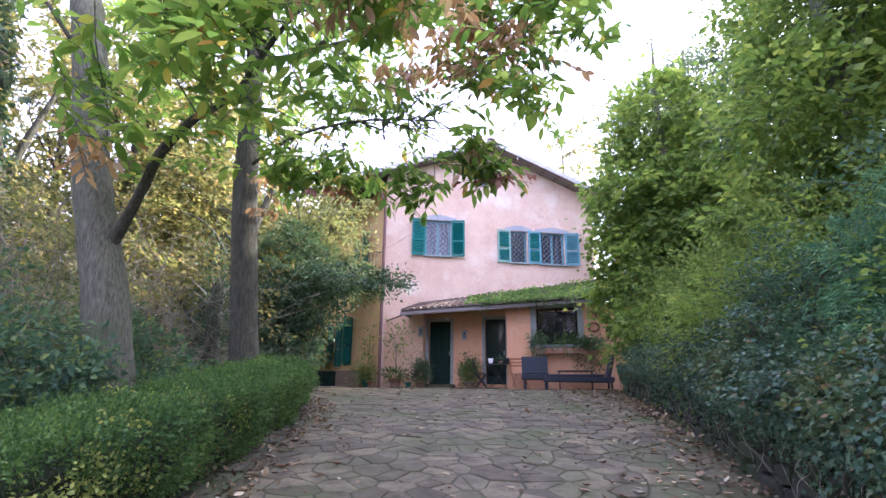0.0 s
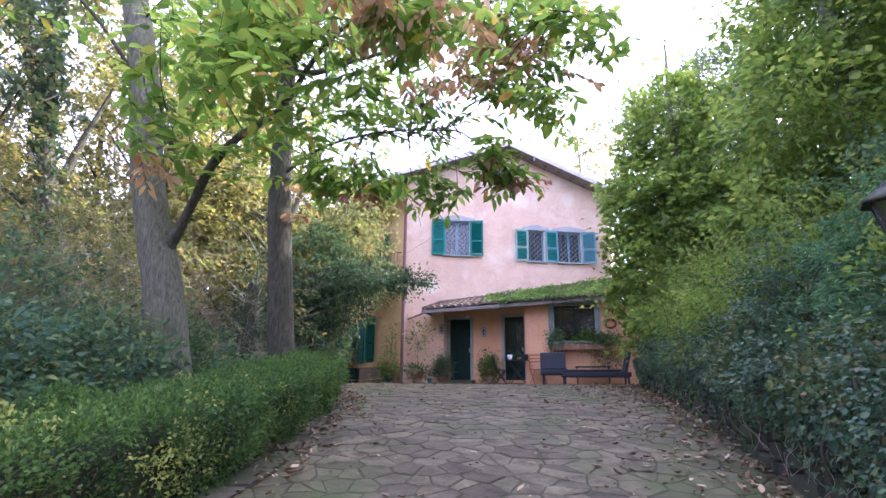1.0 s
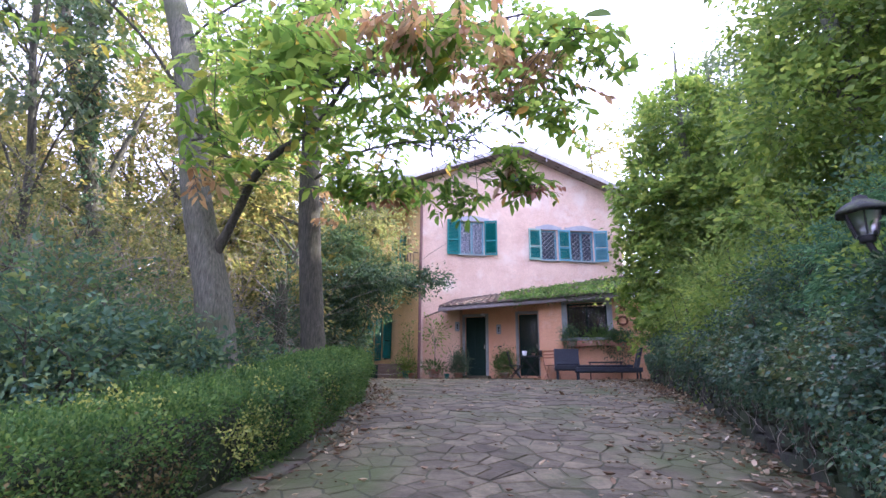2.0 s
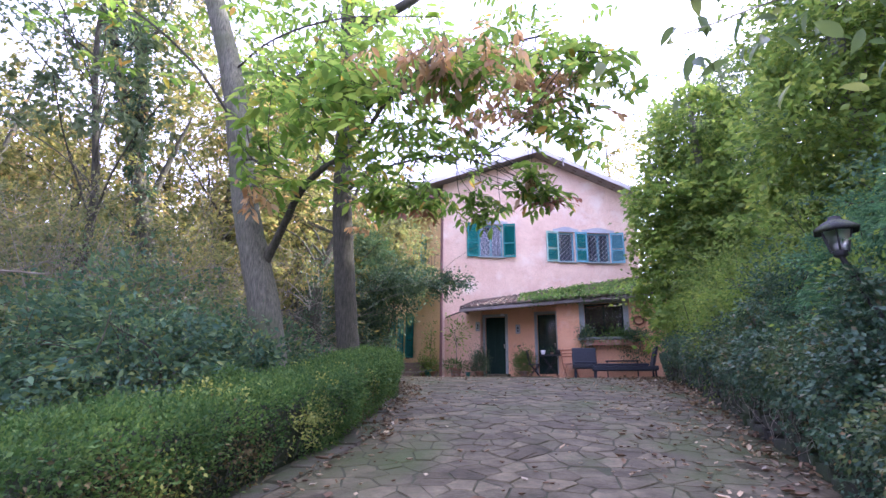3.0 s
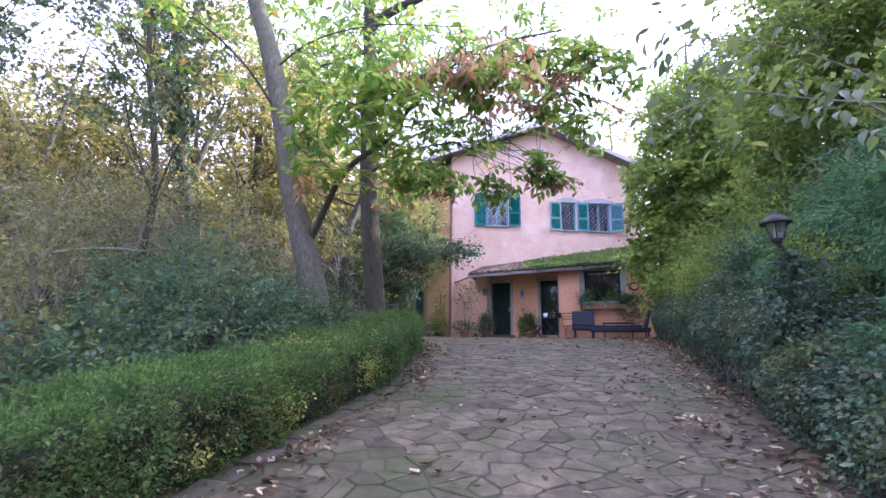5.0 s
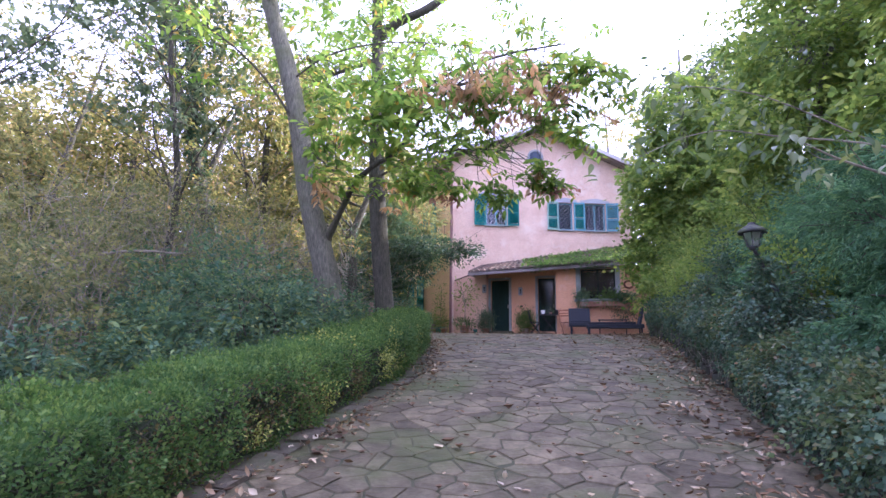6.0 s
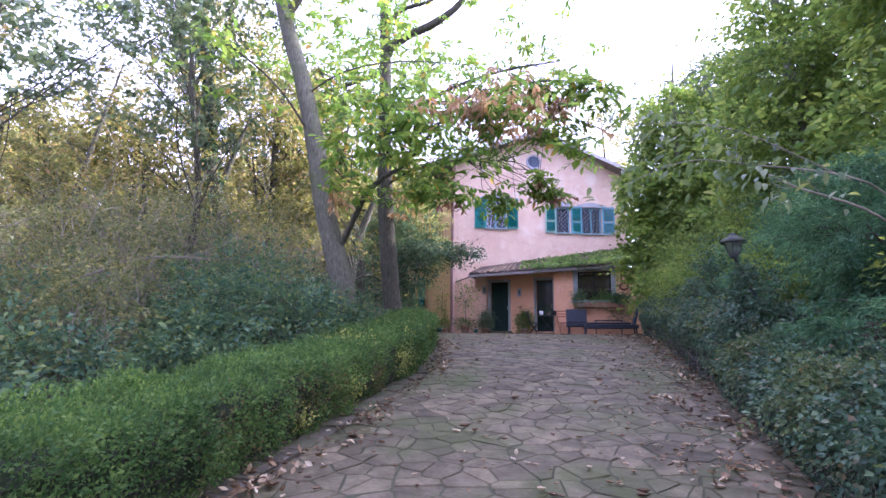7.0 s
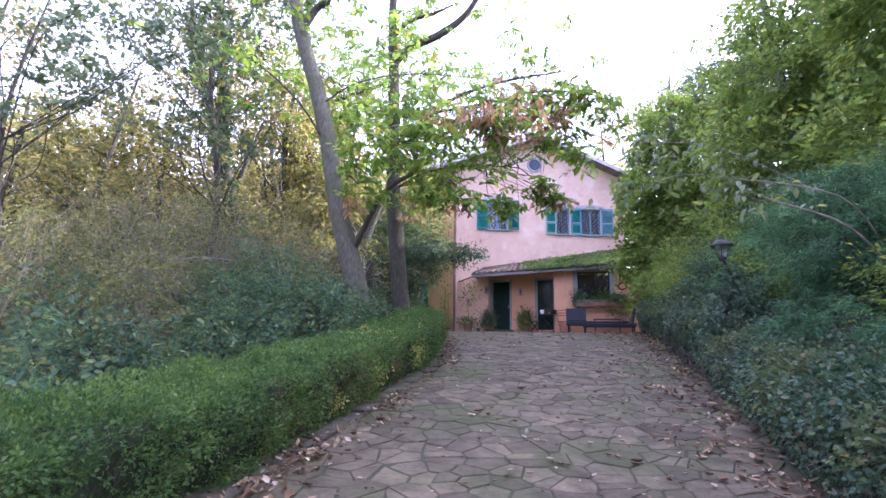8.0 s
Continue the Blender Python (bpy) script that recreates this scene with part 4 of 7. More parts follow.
chestnut_crown(T1, t1_limbs, rng, [(-2.7, 3.8, 4.5, 0.7, 0.6, 0.4), (-1.9, 3.9, 4.5, 0.7, 0.6, 0.4), (-2.3, 4.2, 5.1, 0.9, 0.6, 0.5), (-1.1, 4.1, 4.9, 0.8, 0.6, 0.45), (-3.1, 4.5, 4.7, 0.6, 0.5, 0.5), (-0.4, 4.3, 5.2, 0.6, 0.5, 0.4), (-3.5, 4.5, 4.3, 0.5, 0.4, 0.4), (-2.2, 4.0, 3.9, 0.8, 0.5, 0.3), (-1.4, 4.1, 4.0, 0.7, 0.5, 0.3), (-3.0, 4.4, 3.9, 0.6, 0.5, 0.3)], 128, 0.21, L_CHESTNUT, name="lower_crown")
chestnut_crown(T2, t2_limbs, rng, [(-1.9, 7.4, 6.0, 1.0, 0.6, 0.7), (-0.4, 6.7, 5.6, 1.0, 0.6, 0.6), (-2.2, 7.4, 4.6, 0.8, 0.5, 0.4), (-4.0, 7.6, 6.0, 1.0, 0.7, 0.8)], 45, 0.19, L_CHESTNUT, name="lower_crown")
chestnut_crown(T2, t2_limbs, rng, [(-1.6, 6.9, 7.2, 1.6, 0.9, 1.2), (-0.1, 6.6, 7.6, 1.3, 0.8, 1.2), (-3.4, 6.6, 6.6, 1.6, 0.8, 1.2), (-0.6, 6.8, 9.6, 1.2, 0.9, 0.9), (-4.4, 7.2, 6.4, 1.2, 0.8, 1.2), (-5.4, 7.0, 8.6, 1.2, 0.8, 1.2), (-2.2, 7.4, 10.4, 1.4, 0.9, 0.8), (-4.6, 9.6, 8.8, 1.6, 0.8, 1.5), (-2.2, 9.4, 8.4, 1.5, 0.7, 1.4), (-6.2, 9.4, 8.6, 1.4, 0.8, 1.6), (-3.4, 9.6, 6.6, 1.6, 0.8, 1.0)], 350, 0.18, L_CHESTNUT, name="upper_crown")


lp = smooth_path([(-2.6, 7.8, 6.76, 0.04), (-1.2, 7.0, 6.6, 0.03), (0.2, 6.2, 6.5, 0.022), (1.2, 5.7, 6.2, 0.014), (1.8, 5.5, 5.8, 0.007)])
part("limb", tube_mesh("limb", [at_base(T2, lp)], 8), M_BARKDARK, T2)
chestnut_crown(T2, [lp], rng, [(1.2, 5.7, 6.1, 0.55, 0.4, 0.4), (1.65, 5.5, 5.6, 0.35, 0.3, 0.35), (0.5, 6.0, 6.2, 0.6, 0.4, 0.4), (0.6, 6.0, 5.3, 0.6, 0.4, 0.35), (1.0, 5.8, 4.9, 0.5, 0.4, 0.3)], 75, 0.205, L_CHESTNUT, name="outer_crown")
chestnut_crown(T2, [lp], rng, [(0.2, 6.0, 6.1, 0.8, 0.4, 0.35), (-0.5, 6.2, 6.6, 0.8, 0.4, 0.4), (0.4, 6.3, 4.3, 0.35, 0.3, 0.2)], 34, 0.18, L_DRY, droop=1.3, name="hanging_dry_leaves")


chestnut_crown(T2, [lp, t2_limbs[3]], rng, [(-1.5, 6.9, 4.3, 0.6, 0.4, 0.3), (-0.5, 6.6, 4.05, 0.7, 0.4, 0.28), (0.45, 6.3, 4.1, 0.5, 0.4, 0.25), (-2.3, 7.2, 4.4, 0.5, 0.4, 0.3)], 75, 0.20, L_CHESTNUT, droop=0.9, name="hanging_leaves")
chestnut_crown(T2, [lp, t2_limbs[3]], rng, [(0.6, 6.2, 3.95, 0.3, 0.2, 0.2), (-1.6, 6.8, 4.0, 0.25, 0.2, 0.15)], 9, 0.15, L_RED, droop=1.1, name="hanging_red_leaves")


# the hedge
hedge = thing("hedge", pose(0, 0, 0), "clipped low green box hedge with sun flecks put into the colour of a few tufts", "hedge")
hr = np.random.default_rng(5)
ys = np.linspace(-8, 9.2, 90)
HW, HH = 0.95, 0.66


def hedge_frame(y):
    return edge_x(y) - 0.12, land(edge_x(y), y) + 0.03


core, cf = [], []
for i, y in enumerate(ys):
    xe, z = hedge_frame(y)
    k = 0.15 if 0 < i < len(ys) - 1 else 0.2
    core += [(xe - k, y, z), (xe - k, y, z + HH - 0.22), (xe - k - 0.1, y, z + HH - 0.15), (xe - HW + 0.18, y, z + HH - 0.15), (xe - HW + 0.09, y, z + HH - 0.16), (xe - HW + 0.09, y, z)]
    if i:
        b = 6 * i
        cf += [(b - 6 + q, b - 5 + q, b + 1 + q, b + q) for q in range(5)]
cf += [(0, 1, 2, 3, 4, 5), tuple(6 * (len(ys) - 1) + q for q in range(5, -1, -1))]
# solid sheet under the leaves, near-black to imitate shade deep in the hedge
M_HEDGESHADE = surface("hedge_inner_shade", (0.012, 0.022, 0.008), (0.03, 0.045, 0.015), 20, 70, 0.95, 0.8)
part("core", mesh_from("core", core, cf), M_HEDGESHADE, hedge, "dark sheet inside the hedge, shade between the leaves put into its colour")


def hedge_swell(y, v, seed):
    """How far the clipped surface bulges, in lumps of two sizes."""
    return 0.13 * noise.noise((y * 1.5, v * 1.5, seed)) + 0.11 * noise.noise((y * 4.6, v * 5.2, seed + 2)) + 0.04 * noise.noise((y * 13, v * 13, seed + 4))


def hedge_leaves(clumps, per, lo, hi, rng):
    """Tufts of small leaves over the top and both faces, thin where the face is bare."""
    c, out = [], []
    for y, p, f in zip(rng.uniform(lo, hi, clumps), rng.random(clumps), rng.random(clumps)):
        xe, z0 = hedge_frame(y)
        if p < 0.50:
            h = hedge_swell(y, f * HW, 3.1)
            c.append((xe - HW * f, y, z0 + HH - 0.02 + h - 0.05 * (f < 0.06)))
            out.append((0.15, 0, 1.0))
        elif p < 0.93:
            h = hedge_swell(y, f * HH, 9.4)
            if h < -0.025 and rng.random() < 0.8 or noise.noise((y * 2.3, f * 1.6, 5.1)) + 0.4 * (0.5 - f) > 0.12 and rng.random() < 0.6:
                continue
            c.append((xe + 0.02 + h - 0.10 * (1 - f) ** 3, y, z0 + 0.02 + (HH - 0.02) * f))
            out.append((1.0, 0, 0.35))
        else:
            c.append((xe - HW, y, z0 + HH * f))
            out.append((-1.0, 0, 0.35))
    c, out = np.array(c), np.array(out)
    e = rng.normal(size=(len(c), per, 3)) * 0.030
    at = c[:, None] + e + out[:, None] * (rng.random((len(c), per, 1)) ** 2 * 0.06 - 0.02)
    way = out[:, None] * 0.7 + e * 18 + rng.normal(size=e.shape) * 0.35
    return at.reshape(-1, 3), way.reshape(-1, 3)


at, way = hedge_leaves(13500, 11, -3.6, 9.3, hr)
part("leaves", leaves_mesh("leaves", at, way, 0.029 * (0.6 + 0.8 * hr.random(len(at))), BLADE, 0.6, rng=hr, flat=0.35), L_HEDGE, hedge)
# the stretch at the foot of the drive
at, way = hedge_leaves(3200, 10, -8.0, -3.6, hr)
part("lower_leaves", leaves_mesh("lower_leaves", at, way, 0.036 * (0.6 + 0.8 * hr.random(len(at))), BLADE, 0.65, rng=hr, flat=0.35), L_HEDGE, hedge)
# end of the hedge
ex, ez = hedge_frame(9.2)
n = 2600
at = np.stack([ex - HW * hr.random(n), 9.22 + 0.07 * hr.normal(size=n), ez + (HH + 0.03) * hr.random(n)], 1)
part("end_leaves", leaves_mesh("end_leaves", at, hr.normal(size=at.shape) + np.array([0, 0.4, 0.2]), 0.034 * (0.6 + 0.8 * hr.random(n)), BLADE, 0.6, rng=hr, flat=0.3), L_HEDGE, hedge)
# bare brown twigs where the face is thin
tp = []
for k in range(900):
    yy = hr.uniform(-3.5, 9.1)
    xe, z = hedge_frame(yy)
    a = np.array([xe - 0.07, yy, z + 0.05 + (HH - 0.2) * hr.random()])
    d = np.array([0.35 + 0.25 * hr.normal(), hr.normal() * 0.7, 0.7 + 0.4 * hr.normal()])
    d *= 0.16 / np.linalg.norm(d)
    tp.append(np.array([(*a, 0.004), (*(a + d * 0.6 + hr.normal(size=3) * 0.015), 0.003), (*(a + d + hr.normal(size=3) * 0.02), 0.0015)]))
part("twigs", tube_mesh("twigs", tp, 3), M_BARKDARK, hedge)["kind"] = "stuff"
# loose shoots on top, browned leaves in the face
sp, sw = [], []
for k in range(1500):
    yy = hr.uniform(-5, 9.2)
    xe, z = hedge_frame(yy)
    b0 = np.array([xe - HW * hr.random(), yy, z + HH - 0.02])
    d = np.array([hr.normal() * 0.35, hr.normal() * 0.35, 1.0])
    ln = 0.05 + 0.13 * hr.random() ** 2
    for q in range(7):
        sp.append(b0 + d * ln * q / 6)
        sw.append(d * 0.4 + hr.normal(size=3) * 0.7)
part("shoots", leaves_mesh("shoots", np.array(sp), np.array(sw), 0.03 * (0.6 + 0.7 * hr.random(len(sp))), BLADE, 0.55, rng=hr, flat=0.2), L_HEDGE, hedge)["kind"] = "stuff"
for ty, rad, cnt in ((1.2, 0.5, 900), (-0.6, 0.5, 600), (4.2, 0.4, 300), (2.2, 0.35, 420), (0.3, 0.35, 420), (5.6, 0.4, 260)):
    xe, z = hedge_frame(ty)
    at = np.array([xe + 0.0, ty, z + 0.3]) + hr.normal(size=(cnt, 3)) * np.array([0.05, rad * 0.7, 0.14])
    part("brown_patch", leaves_mesh("brown_patch", at, hr.normal(size=at.shape) + np.array([0.6, 0, -0.2]), 0.03 * (0.6 + 0.7 * hr.random(cnt)), BLADE, 0.6, rng=hr, flat=0.2), L_BROWN, hedge, "browned dry leaves")["kind"] = "stuff"
# tufts in the face and top, leaf colour yellowed to imitate sun flecks
for ty, tz, rad, cnt in ((3.15, 0.40, 0.34, 760), (1.35, 0.32, 0.24, 240), (4.9, 0.48, 0.2, 160), (0.35, 0.25, 0.2, 140), (2.4, 0.66, 0.25, 260), (4.2, 0.68, 0.3, 140)):
    top = tz > 0.6
    knots = hr.normal(size=(max(8, cnt // 14), 3)) * np.array([0.25 if top else 0.05, 0.9 * rad, 0.03 if top else 0.42 * rad])
    xe, z = hedge_frame(ty)
    c = np.array([xe + 0.03 - (0.4 if top else 0.0), ty, z + tz + (0.03 if top else 0.0)])
    at = c + knots[hr.integers(0, len(knots), cnt)] + hr.normal(size=(cnt, 3)) * 0.035
    part("sun_fleck_tuft", leaves_mesh("sun_fleck_tuft", at, hr.normal(size=at.shape) + np.array([0.8, 0, 0.3]), 0.029 * (0.6 + 0.8 * hr.random(cnt)), BLADE, 0.6, rng=hr, flat=0.2), L_SUNFLECK, hedge, "tuft of hedge leaves coloured as a sun fleck")["kind"] = "stuff"


def shrub(name, x, y, blobs, seed, clumps, per, clump_r, size, material, label, category="shrub", blade=BLADE, wide=0.5, stems=8, bark=None, flat=0.55, thick=1.0, fan=0.75):
    rng = np.random.default_rng(seed)
    ob = tree_thing(name, x, y, label, category)
    _, c = foliage(ob, rng, blobs, clumps, per, clump_r, size, material, blade, wide, "leaves", flat, fan=fan, bark=bark)
    o = np.array(ob.matrix_basis.translation)
    paths = []
    for q in c[rng.choice(len(c), min(len(c), stems), replace=False)] - o:
        b0 = rng.normal(size=3) * np.array([0.15, 0.15, 0])
        mid = (b0 + q) / 2 + rng.normal(size=3) * 0.12 * np.linalg.norm(q) + np.array([0, 0, 0.1])
        r0 = (0.012 + 0.006 * np.linalg.norm(q)) * thick
        paths.append(smooth_path([(*b0, r0), (*mid, r0 * 0.65), (*q, r0 * 0.25)], 5))
    tagged(part("stems", tube_mesh("stems", paths, 5), bark or M_BARKDARK, ob), kind="stuff")
    return ob


# laurels between the hedge and the wood
for i, (x, y, h, r, cl) in enumerate(((-3.9, 3.2, 1.35, 0.9, 160), (-5.0, 4.5, 1.9, 1.2, 230), (-6.2, 4.6, 1.5, 1.0, 150), (-4.6, 6.9, 1.2, 0.8, 120), (-4.4, 1.9, 0.9, 0.7, 100), (-3.6, 4.6, 1.1, 0.6, 120), (-3.45, 6.3, 0.8, 0.5, 90), (-3.5, 7.2, 0.5, 0.45, 60), (-4.9, 3.0, 1.3, 0.8, 140), (-5.2, 0.6, 1.0, 0.8, 110), (-6.5, 1.7, 1.3, 1.0, 150), (-4.7, -0.7, 0.7, 0.6, 70), (-7.7, 3.6, 1.7, 1.2, 190), (-7.8, 7.6, 2.2, 1.4, 300), (-6.3, 8.6, 1.5, 1.0, 200))):
    g, h = land(x, y), h * 1.3
    shrub("laurel_shrub", x, y, [(x, y, g + h * 0.5, r, r, h * 0.55), (x + 0.3 * r, y - 0.2, g + h * 0.35, r * 0.9, r * 0.9, h * 0.4)], 40 + i, int(cl * 2.2), 17, 0.27, 0.082, L_LAUREL, "dense dark blue-green laurel shrub behind the hedge")

# thorny shrubs, more twig than leaf, in front of the wood
for i, (x, y, w, h) in enumerate(((-6.4, 3.2, 1.1, 2.9), (-7.0, 5.6, 1.3, 3.4), (-5.6, 1.5, 0.8, 1.8), (-7.6, 2.0, 1.2, 2.6), (-5.6, 6.6, 1.0, 3.0), (-8.6, 4.4, 1.3, 3.4))):
    g = land(x, y)
    shrub("thorn_shrub", x, y, [(x, y, g + h * 0.5, w, w, h * 0.5), (x + 0.2, y, g + h * 0.85, w * 0.7, w * 0.7, h * 0.25)], 340 + i, int(110 + 70 * w * h), 15, 0.34, 0.07, L_THORN, "straggling olive thorn shrub full of bare twigs", stems=60, bark=M_TWIG, thick=0.42)

# evergreen tree beside the corner of the house
shrub("evergreen_tree", -4.0, 13.6, [(-4.0, 13.8, 4.2, 1.4, 1.2, 0.8), (-2.9, 13.6, 4.15, 1.3, 1.0, 0.5), (-1.7, 13.5, 4.15, 0.8, 0.5, 0.3), (-4.9, 13.6, 2.5, 0.8, 0.8, 0.9), (-3.9, 13.4, 2.5, 0.7, 0.7, 1.0), (-3.75, 12.6, 1.95, 0.6, 0.6, 0.8), (-4.5, 12.8, 2.3, 0.6, 0.6, 0.9), (-3.6, 13.4, 3.4, 0.9, 0.8, 0.6), (-4.6, 14.2, 3.4, 0.9, 0.9, 0.6), (-4.2, 14.2, 5.2, 1.1, 0.9, 0.7)], 61, 1600, 18, 0.30, 0.10, L_EVERGREEN, "dark evergreen tree with a branch reaching over the yard", "tree", stems=16)
shrub("woodland_tree", -4.8, 15.5, [(-4.6, 15.5, 5.0, 1.4, 1.2, 1.4), (-3.5, 15.0, 5.6, 1.1, 1.0, 1.0), (-5.4, 15, 3.4, 1.0, 1.0, 1.2), (-4.2, 15, 7.2, 1.4, 1.2, 1.2), (-6.0, 15, 6.8, 1.4, 1.2, 1.6), (-3.0, 15.5, 5.2, 0.7, 0.7, 1.4), (-3.3, 16, 7.0, 0.8, 0.8, 0.8)], 62, 1150, 15, 0.32, 0.11, L_THORN, "olive-green young tree near the corner of the house", "tree", stems=14)


def big_tree(name, x, y, height, r0, lean_to, blobs, seed, clumps, per, clump_r, size, material, label, bark=M_BARK, blade=BLADE, wide=0.5, limbs=9):
    rng = np.random.default_rng(seed)
    ob = tree_thing(name, x, y, label, "tree")
    o = np.array(ob.matrix_basis.translation)
    _, c = foliage(ob, rng, blobs, clumps, per, clump_r, size, material, blade, wide)
    tip = np.array([lean_to[0], lean_to[1], height])
    trunk = smooth_path([(0, 0, -0.15, r0 * 1.25), (*(tip * 0.3 + rng.normal(size=3) * 0.1), r0 * 0.9), (*(tip * 0.65 + rng.normal(size=3) * 0.15), r0 * 0.6), (*tip, r0 * 0.15)])
    part("trunk", tube_mesh("trunk", [trunk], 10, 0.06, seed), bark, ob)
    for q in c[rng.choice(len(c), limbs, replace=False)] - o:
        k = trunk[min(len(trunk) - 2, max(2, int(len(trunk) * (q[2] / height) * 0.75)))]
        mid = (k[:3] + q) / 2 + rng.normal(size=3) * 0.25 + np.array([0, 0, 0.15])
        part("limb", tube_mesh("limb", [smooth_path([(*k[:3], k[3] * 0.36), (*mid, k[3] * 0.2), (*q, 0.008)], 5)], 6), bark, ob)
    return ob


# a leaning tree at the edge of the wood whose twigs reach over the shrubs
big_tree("field_maple_tree", -7.6, 6.2, 9.5, 0.075, (0.9, -0.6), [(-6.6, 5.2, 5.6, 1.2, 1.1, 0.9), (-7.4, 5.6, 7.4, 1.5, 1.2, 1.2), (-8.6, 5.0, 6.2, 1.3, 1.2, 1.0), (-6.4, 5.4, 8.8, 1.4, 1.1, 1.0), (-8.8, 4.6, 8.4, 1.4, 1.2, 1.2)], 71, 360, 15, 0.34, 0.11, L_BLUE, "slender tree with small leaves at the edge of the wood", M_BARKDARK, LOBED, 0.9, 14)
big_tree("field_maple_tree", -9.4, 2.9, 7.0, 0.06, (1.2, -0.4), [(-6.7, 1.9, 5.3, 1.1, 0.9, 0.7), (-7.8, 2.6, 6.2, 1.3, 1.0, 0.9), (-5.8, 2.4, 6.0, 0.9, 0.8, 0.5), (-8.8, 2.2, 4.6, 1.1, 1.0, 0.7)], 72, 120, 12, 0.34, 0.12, L_BLUE, "slender tree with small leaves at the edge of the wood", M_BARKDARK, LOBED, 0.9, 12)
# ivy-clad tree of the left wood, forked high up
IV = tree_thing("ivy_clad_tree", -6.95, 8.6, "leaning woodland tree with a forked trunk clad in ivy")
ivr = np.random.default_rng(70)
iv_stems = [smooth_path(p) for p in (
    [(-6.95, 8.6, 0.4, 0.20), (-7.45, 8.6, 3.0, 0.17), (-8.17, 8.6, 5.67, 0.15), (-9.2, 8.6, 8.6, 0.11), (-9.7, 8.6, 11.0, 0.06), (-9.8, 8.5, 13.0, 0.02)],
    [(-8.3, 8.6, 6.1, 0.11), (-8.35, 8.5, 7.8, 0.09), (-8.75, 8.4, 9.8, 0.06), (-8.5, 8.3, 12.0, 0.02)],
    [(-8.9, 8.6, 7.8, 0.06), (-8.2, 8.4, 9.0, 0.045), (-7.5, 8.2, 10.6, 0.015)])]
for q in iv_stems:
    part("trunk", tube_mesh("trunk", [at_base(IV, q)], 10, 0.06), M_BARKDARK, IV)
o = np.array(IV.matrix_basis.translation)
clad = np.concatenate([iv_stems[0][3:23], iv_stems[1][:12]])
n = 7800
k = ivr.integers(0, len(clad), n)
d = ivr.normal(size=(n, 3)) * np.array([1, 1, 0.6])
d /= np.linalg.norm(d, axis=1)[:, None]
thick = np.array([0.24 + 0.16 * noise.noise((q[2] * 1.3, q[0], 0.7)) for q in clad])
at = clad[k, :3] + d * (thick[k] * (0.5 + 0.6 * ivr.random(n)))[:, None]
part("ivy", leaves_mesh("ivy", at - o, d + ivr.normal(size=d.shape) * 0.4 - np.array([0, 0, 0.6]), 0.085 * (0.6 + 0.7 * ivr.random(n)), LOBED, 0.85, up=d, rng=ivr, flat=0.5), L_IVY, IV, "dark ivy on the trunk")
foliage(IV, ivr, [(-9.9, 8.6, 10.6, 1.5, 1.2, 1.3), (-8.4, 8.3, 11.2, 1.5, 1.2, 1.2), (-10.4, 8.4, 8.6, 1.3, 1.1, 0.9), (-7.7, 8.2, 9.6, 1.1, 1.0, 0.8), (-8.6, 8.0, 7.4, 1.2, 1.0, 0.8)], 360, 15, 0.4, 0.12, L_WOOD)

# the wood behind and to the left
wr = np.random.default_rng(80)
spots = [(-9.0, 9.2), (-6.2, 11.8), (-7.5, 13), (-12.5, 8), (-13.5, 13.5), (-9, 17), (-16, 9.5), (-18, 16), (-12, 21), (-6.8, 21), (-21, 11), (-16, 4.5), (-12.0, 4.2), (-23, 19), (-16, 26), (-8.5, 27), (-28, 8), (-27, 27), (-20, 3), (-20, 33), (-32, 17), (-11, 34)]
for i, (x, y) in enumerate(spots):
    g = land(x, y)
    h = wr.uniform(6.0, 8.6) if i > 1 else 6.0
    far = max(1.0, math.hypot(x, y + 3) / 14)
    bl = [(x + wr.normal() * 0.8, y + wr.normal() * 0.8, g + h * f, wr.uniform(1.3, 2.3), wr.uniform(1.3, 2.3), wr.uniform(0.8, 1.5)) for f in ((0.25, 0.42, 0.6, 0.78, 0.95) if i > 1 else (0.3, 0.45, 0.6, 0.75, 0.9))]
    big_tree("woodland_tree", x, y, h, wr.uniform(0.10, 0.2), (wr.normal() * 0.8, wr.normal() * 0.4), bl, 100 + i, 300, 14, 0.42, 0.12 * far ** 0.7, L_WOOD, "thin woodland tree with sparse autumn leaves in a sunlit yellow-green", M_BARKDARK, limbs=7)
# taller leafy trees that close the wood behind the chestnuts
for i, (x, y, h) in enumerate(((-8.2, 12.6, 10.5), (-10.4, 13.4, 11.5), (-7.2, 15.6, 10.5), (-11.8, 11.0, 7.8), (-9.4, 16.4, 12.0), (-6.4, 13.6, 8.6), (-13.6, 10.4, 7.0))):
    g = land(x, y)
    bl = [(x + wr.normal() * 0.7, y + wr.normal() * 0.6, g + h * f, wr.uniform(1.3, 2.0), wr.uniform(1.2, 1.8), wr.uniform(0.8, 1.3)) for f in (0.22, 0.36, 0.5, 0.64, 0.78, 0.92)]
    big_tree("woodland_tree", x, y, h, wr.uniform(0.10, 0.16), (wr.normal() * 0.7, wr.normal() * 0.4), bl, 500 + i, 600, 14, 0.42, 0.165, L_WOOD, "leafy yellow-green tree closing the wood", M_BARKDARK, limbs=7)
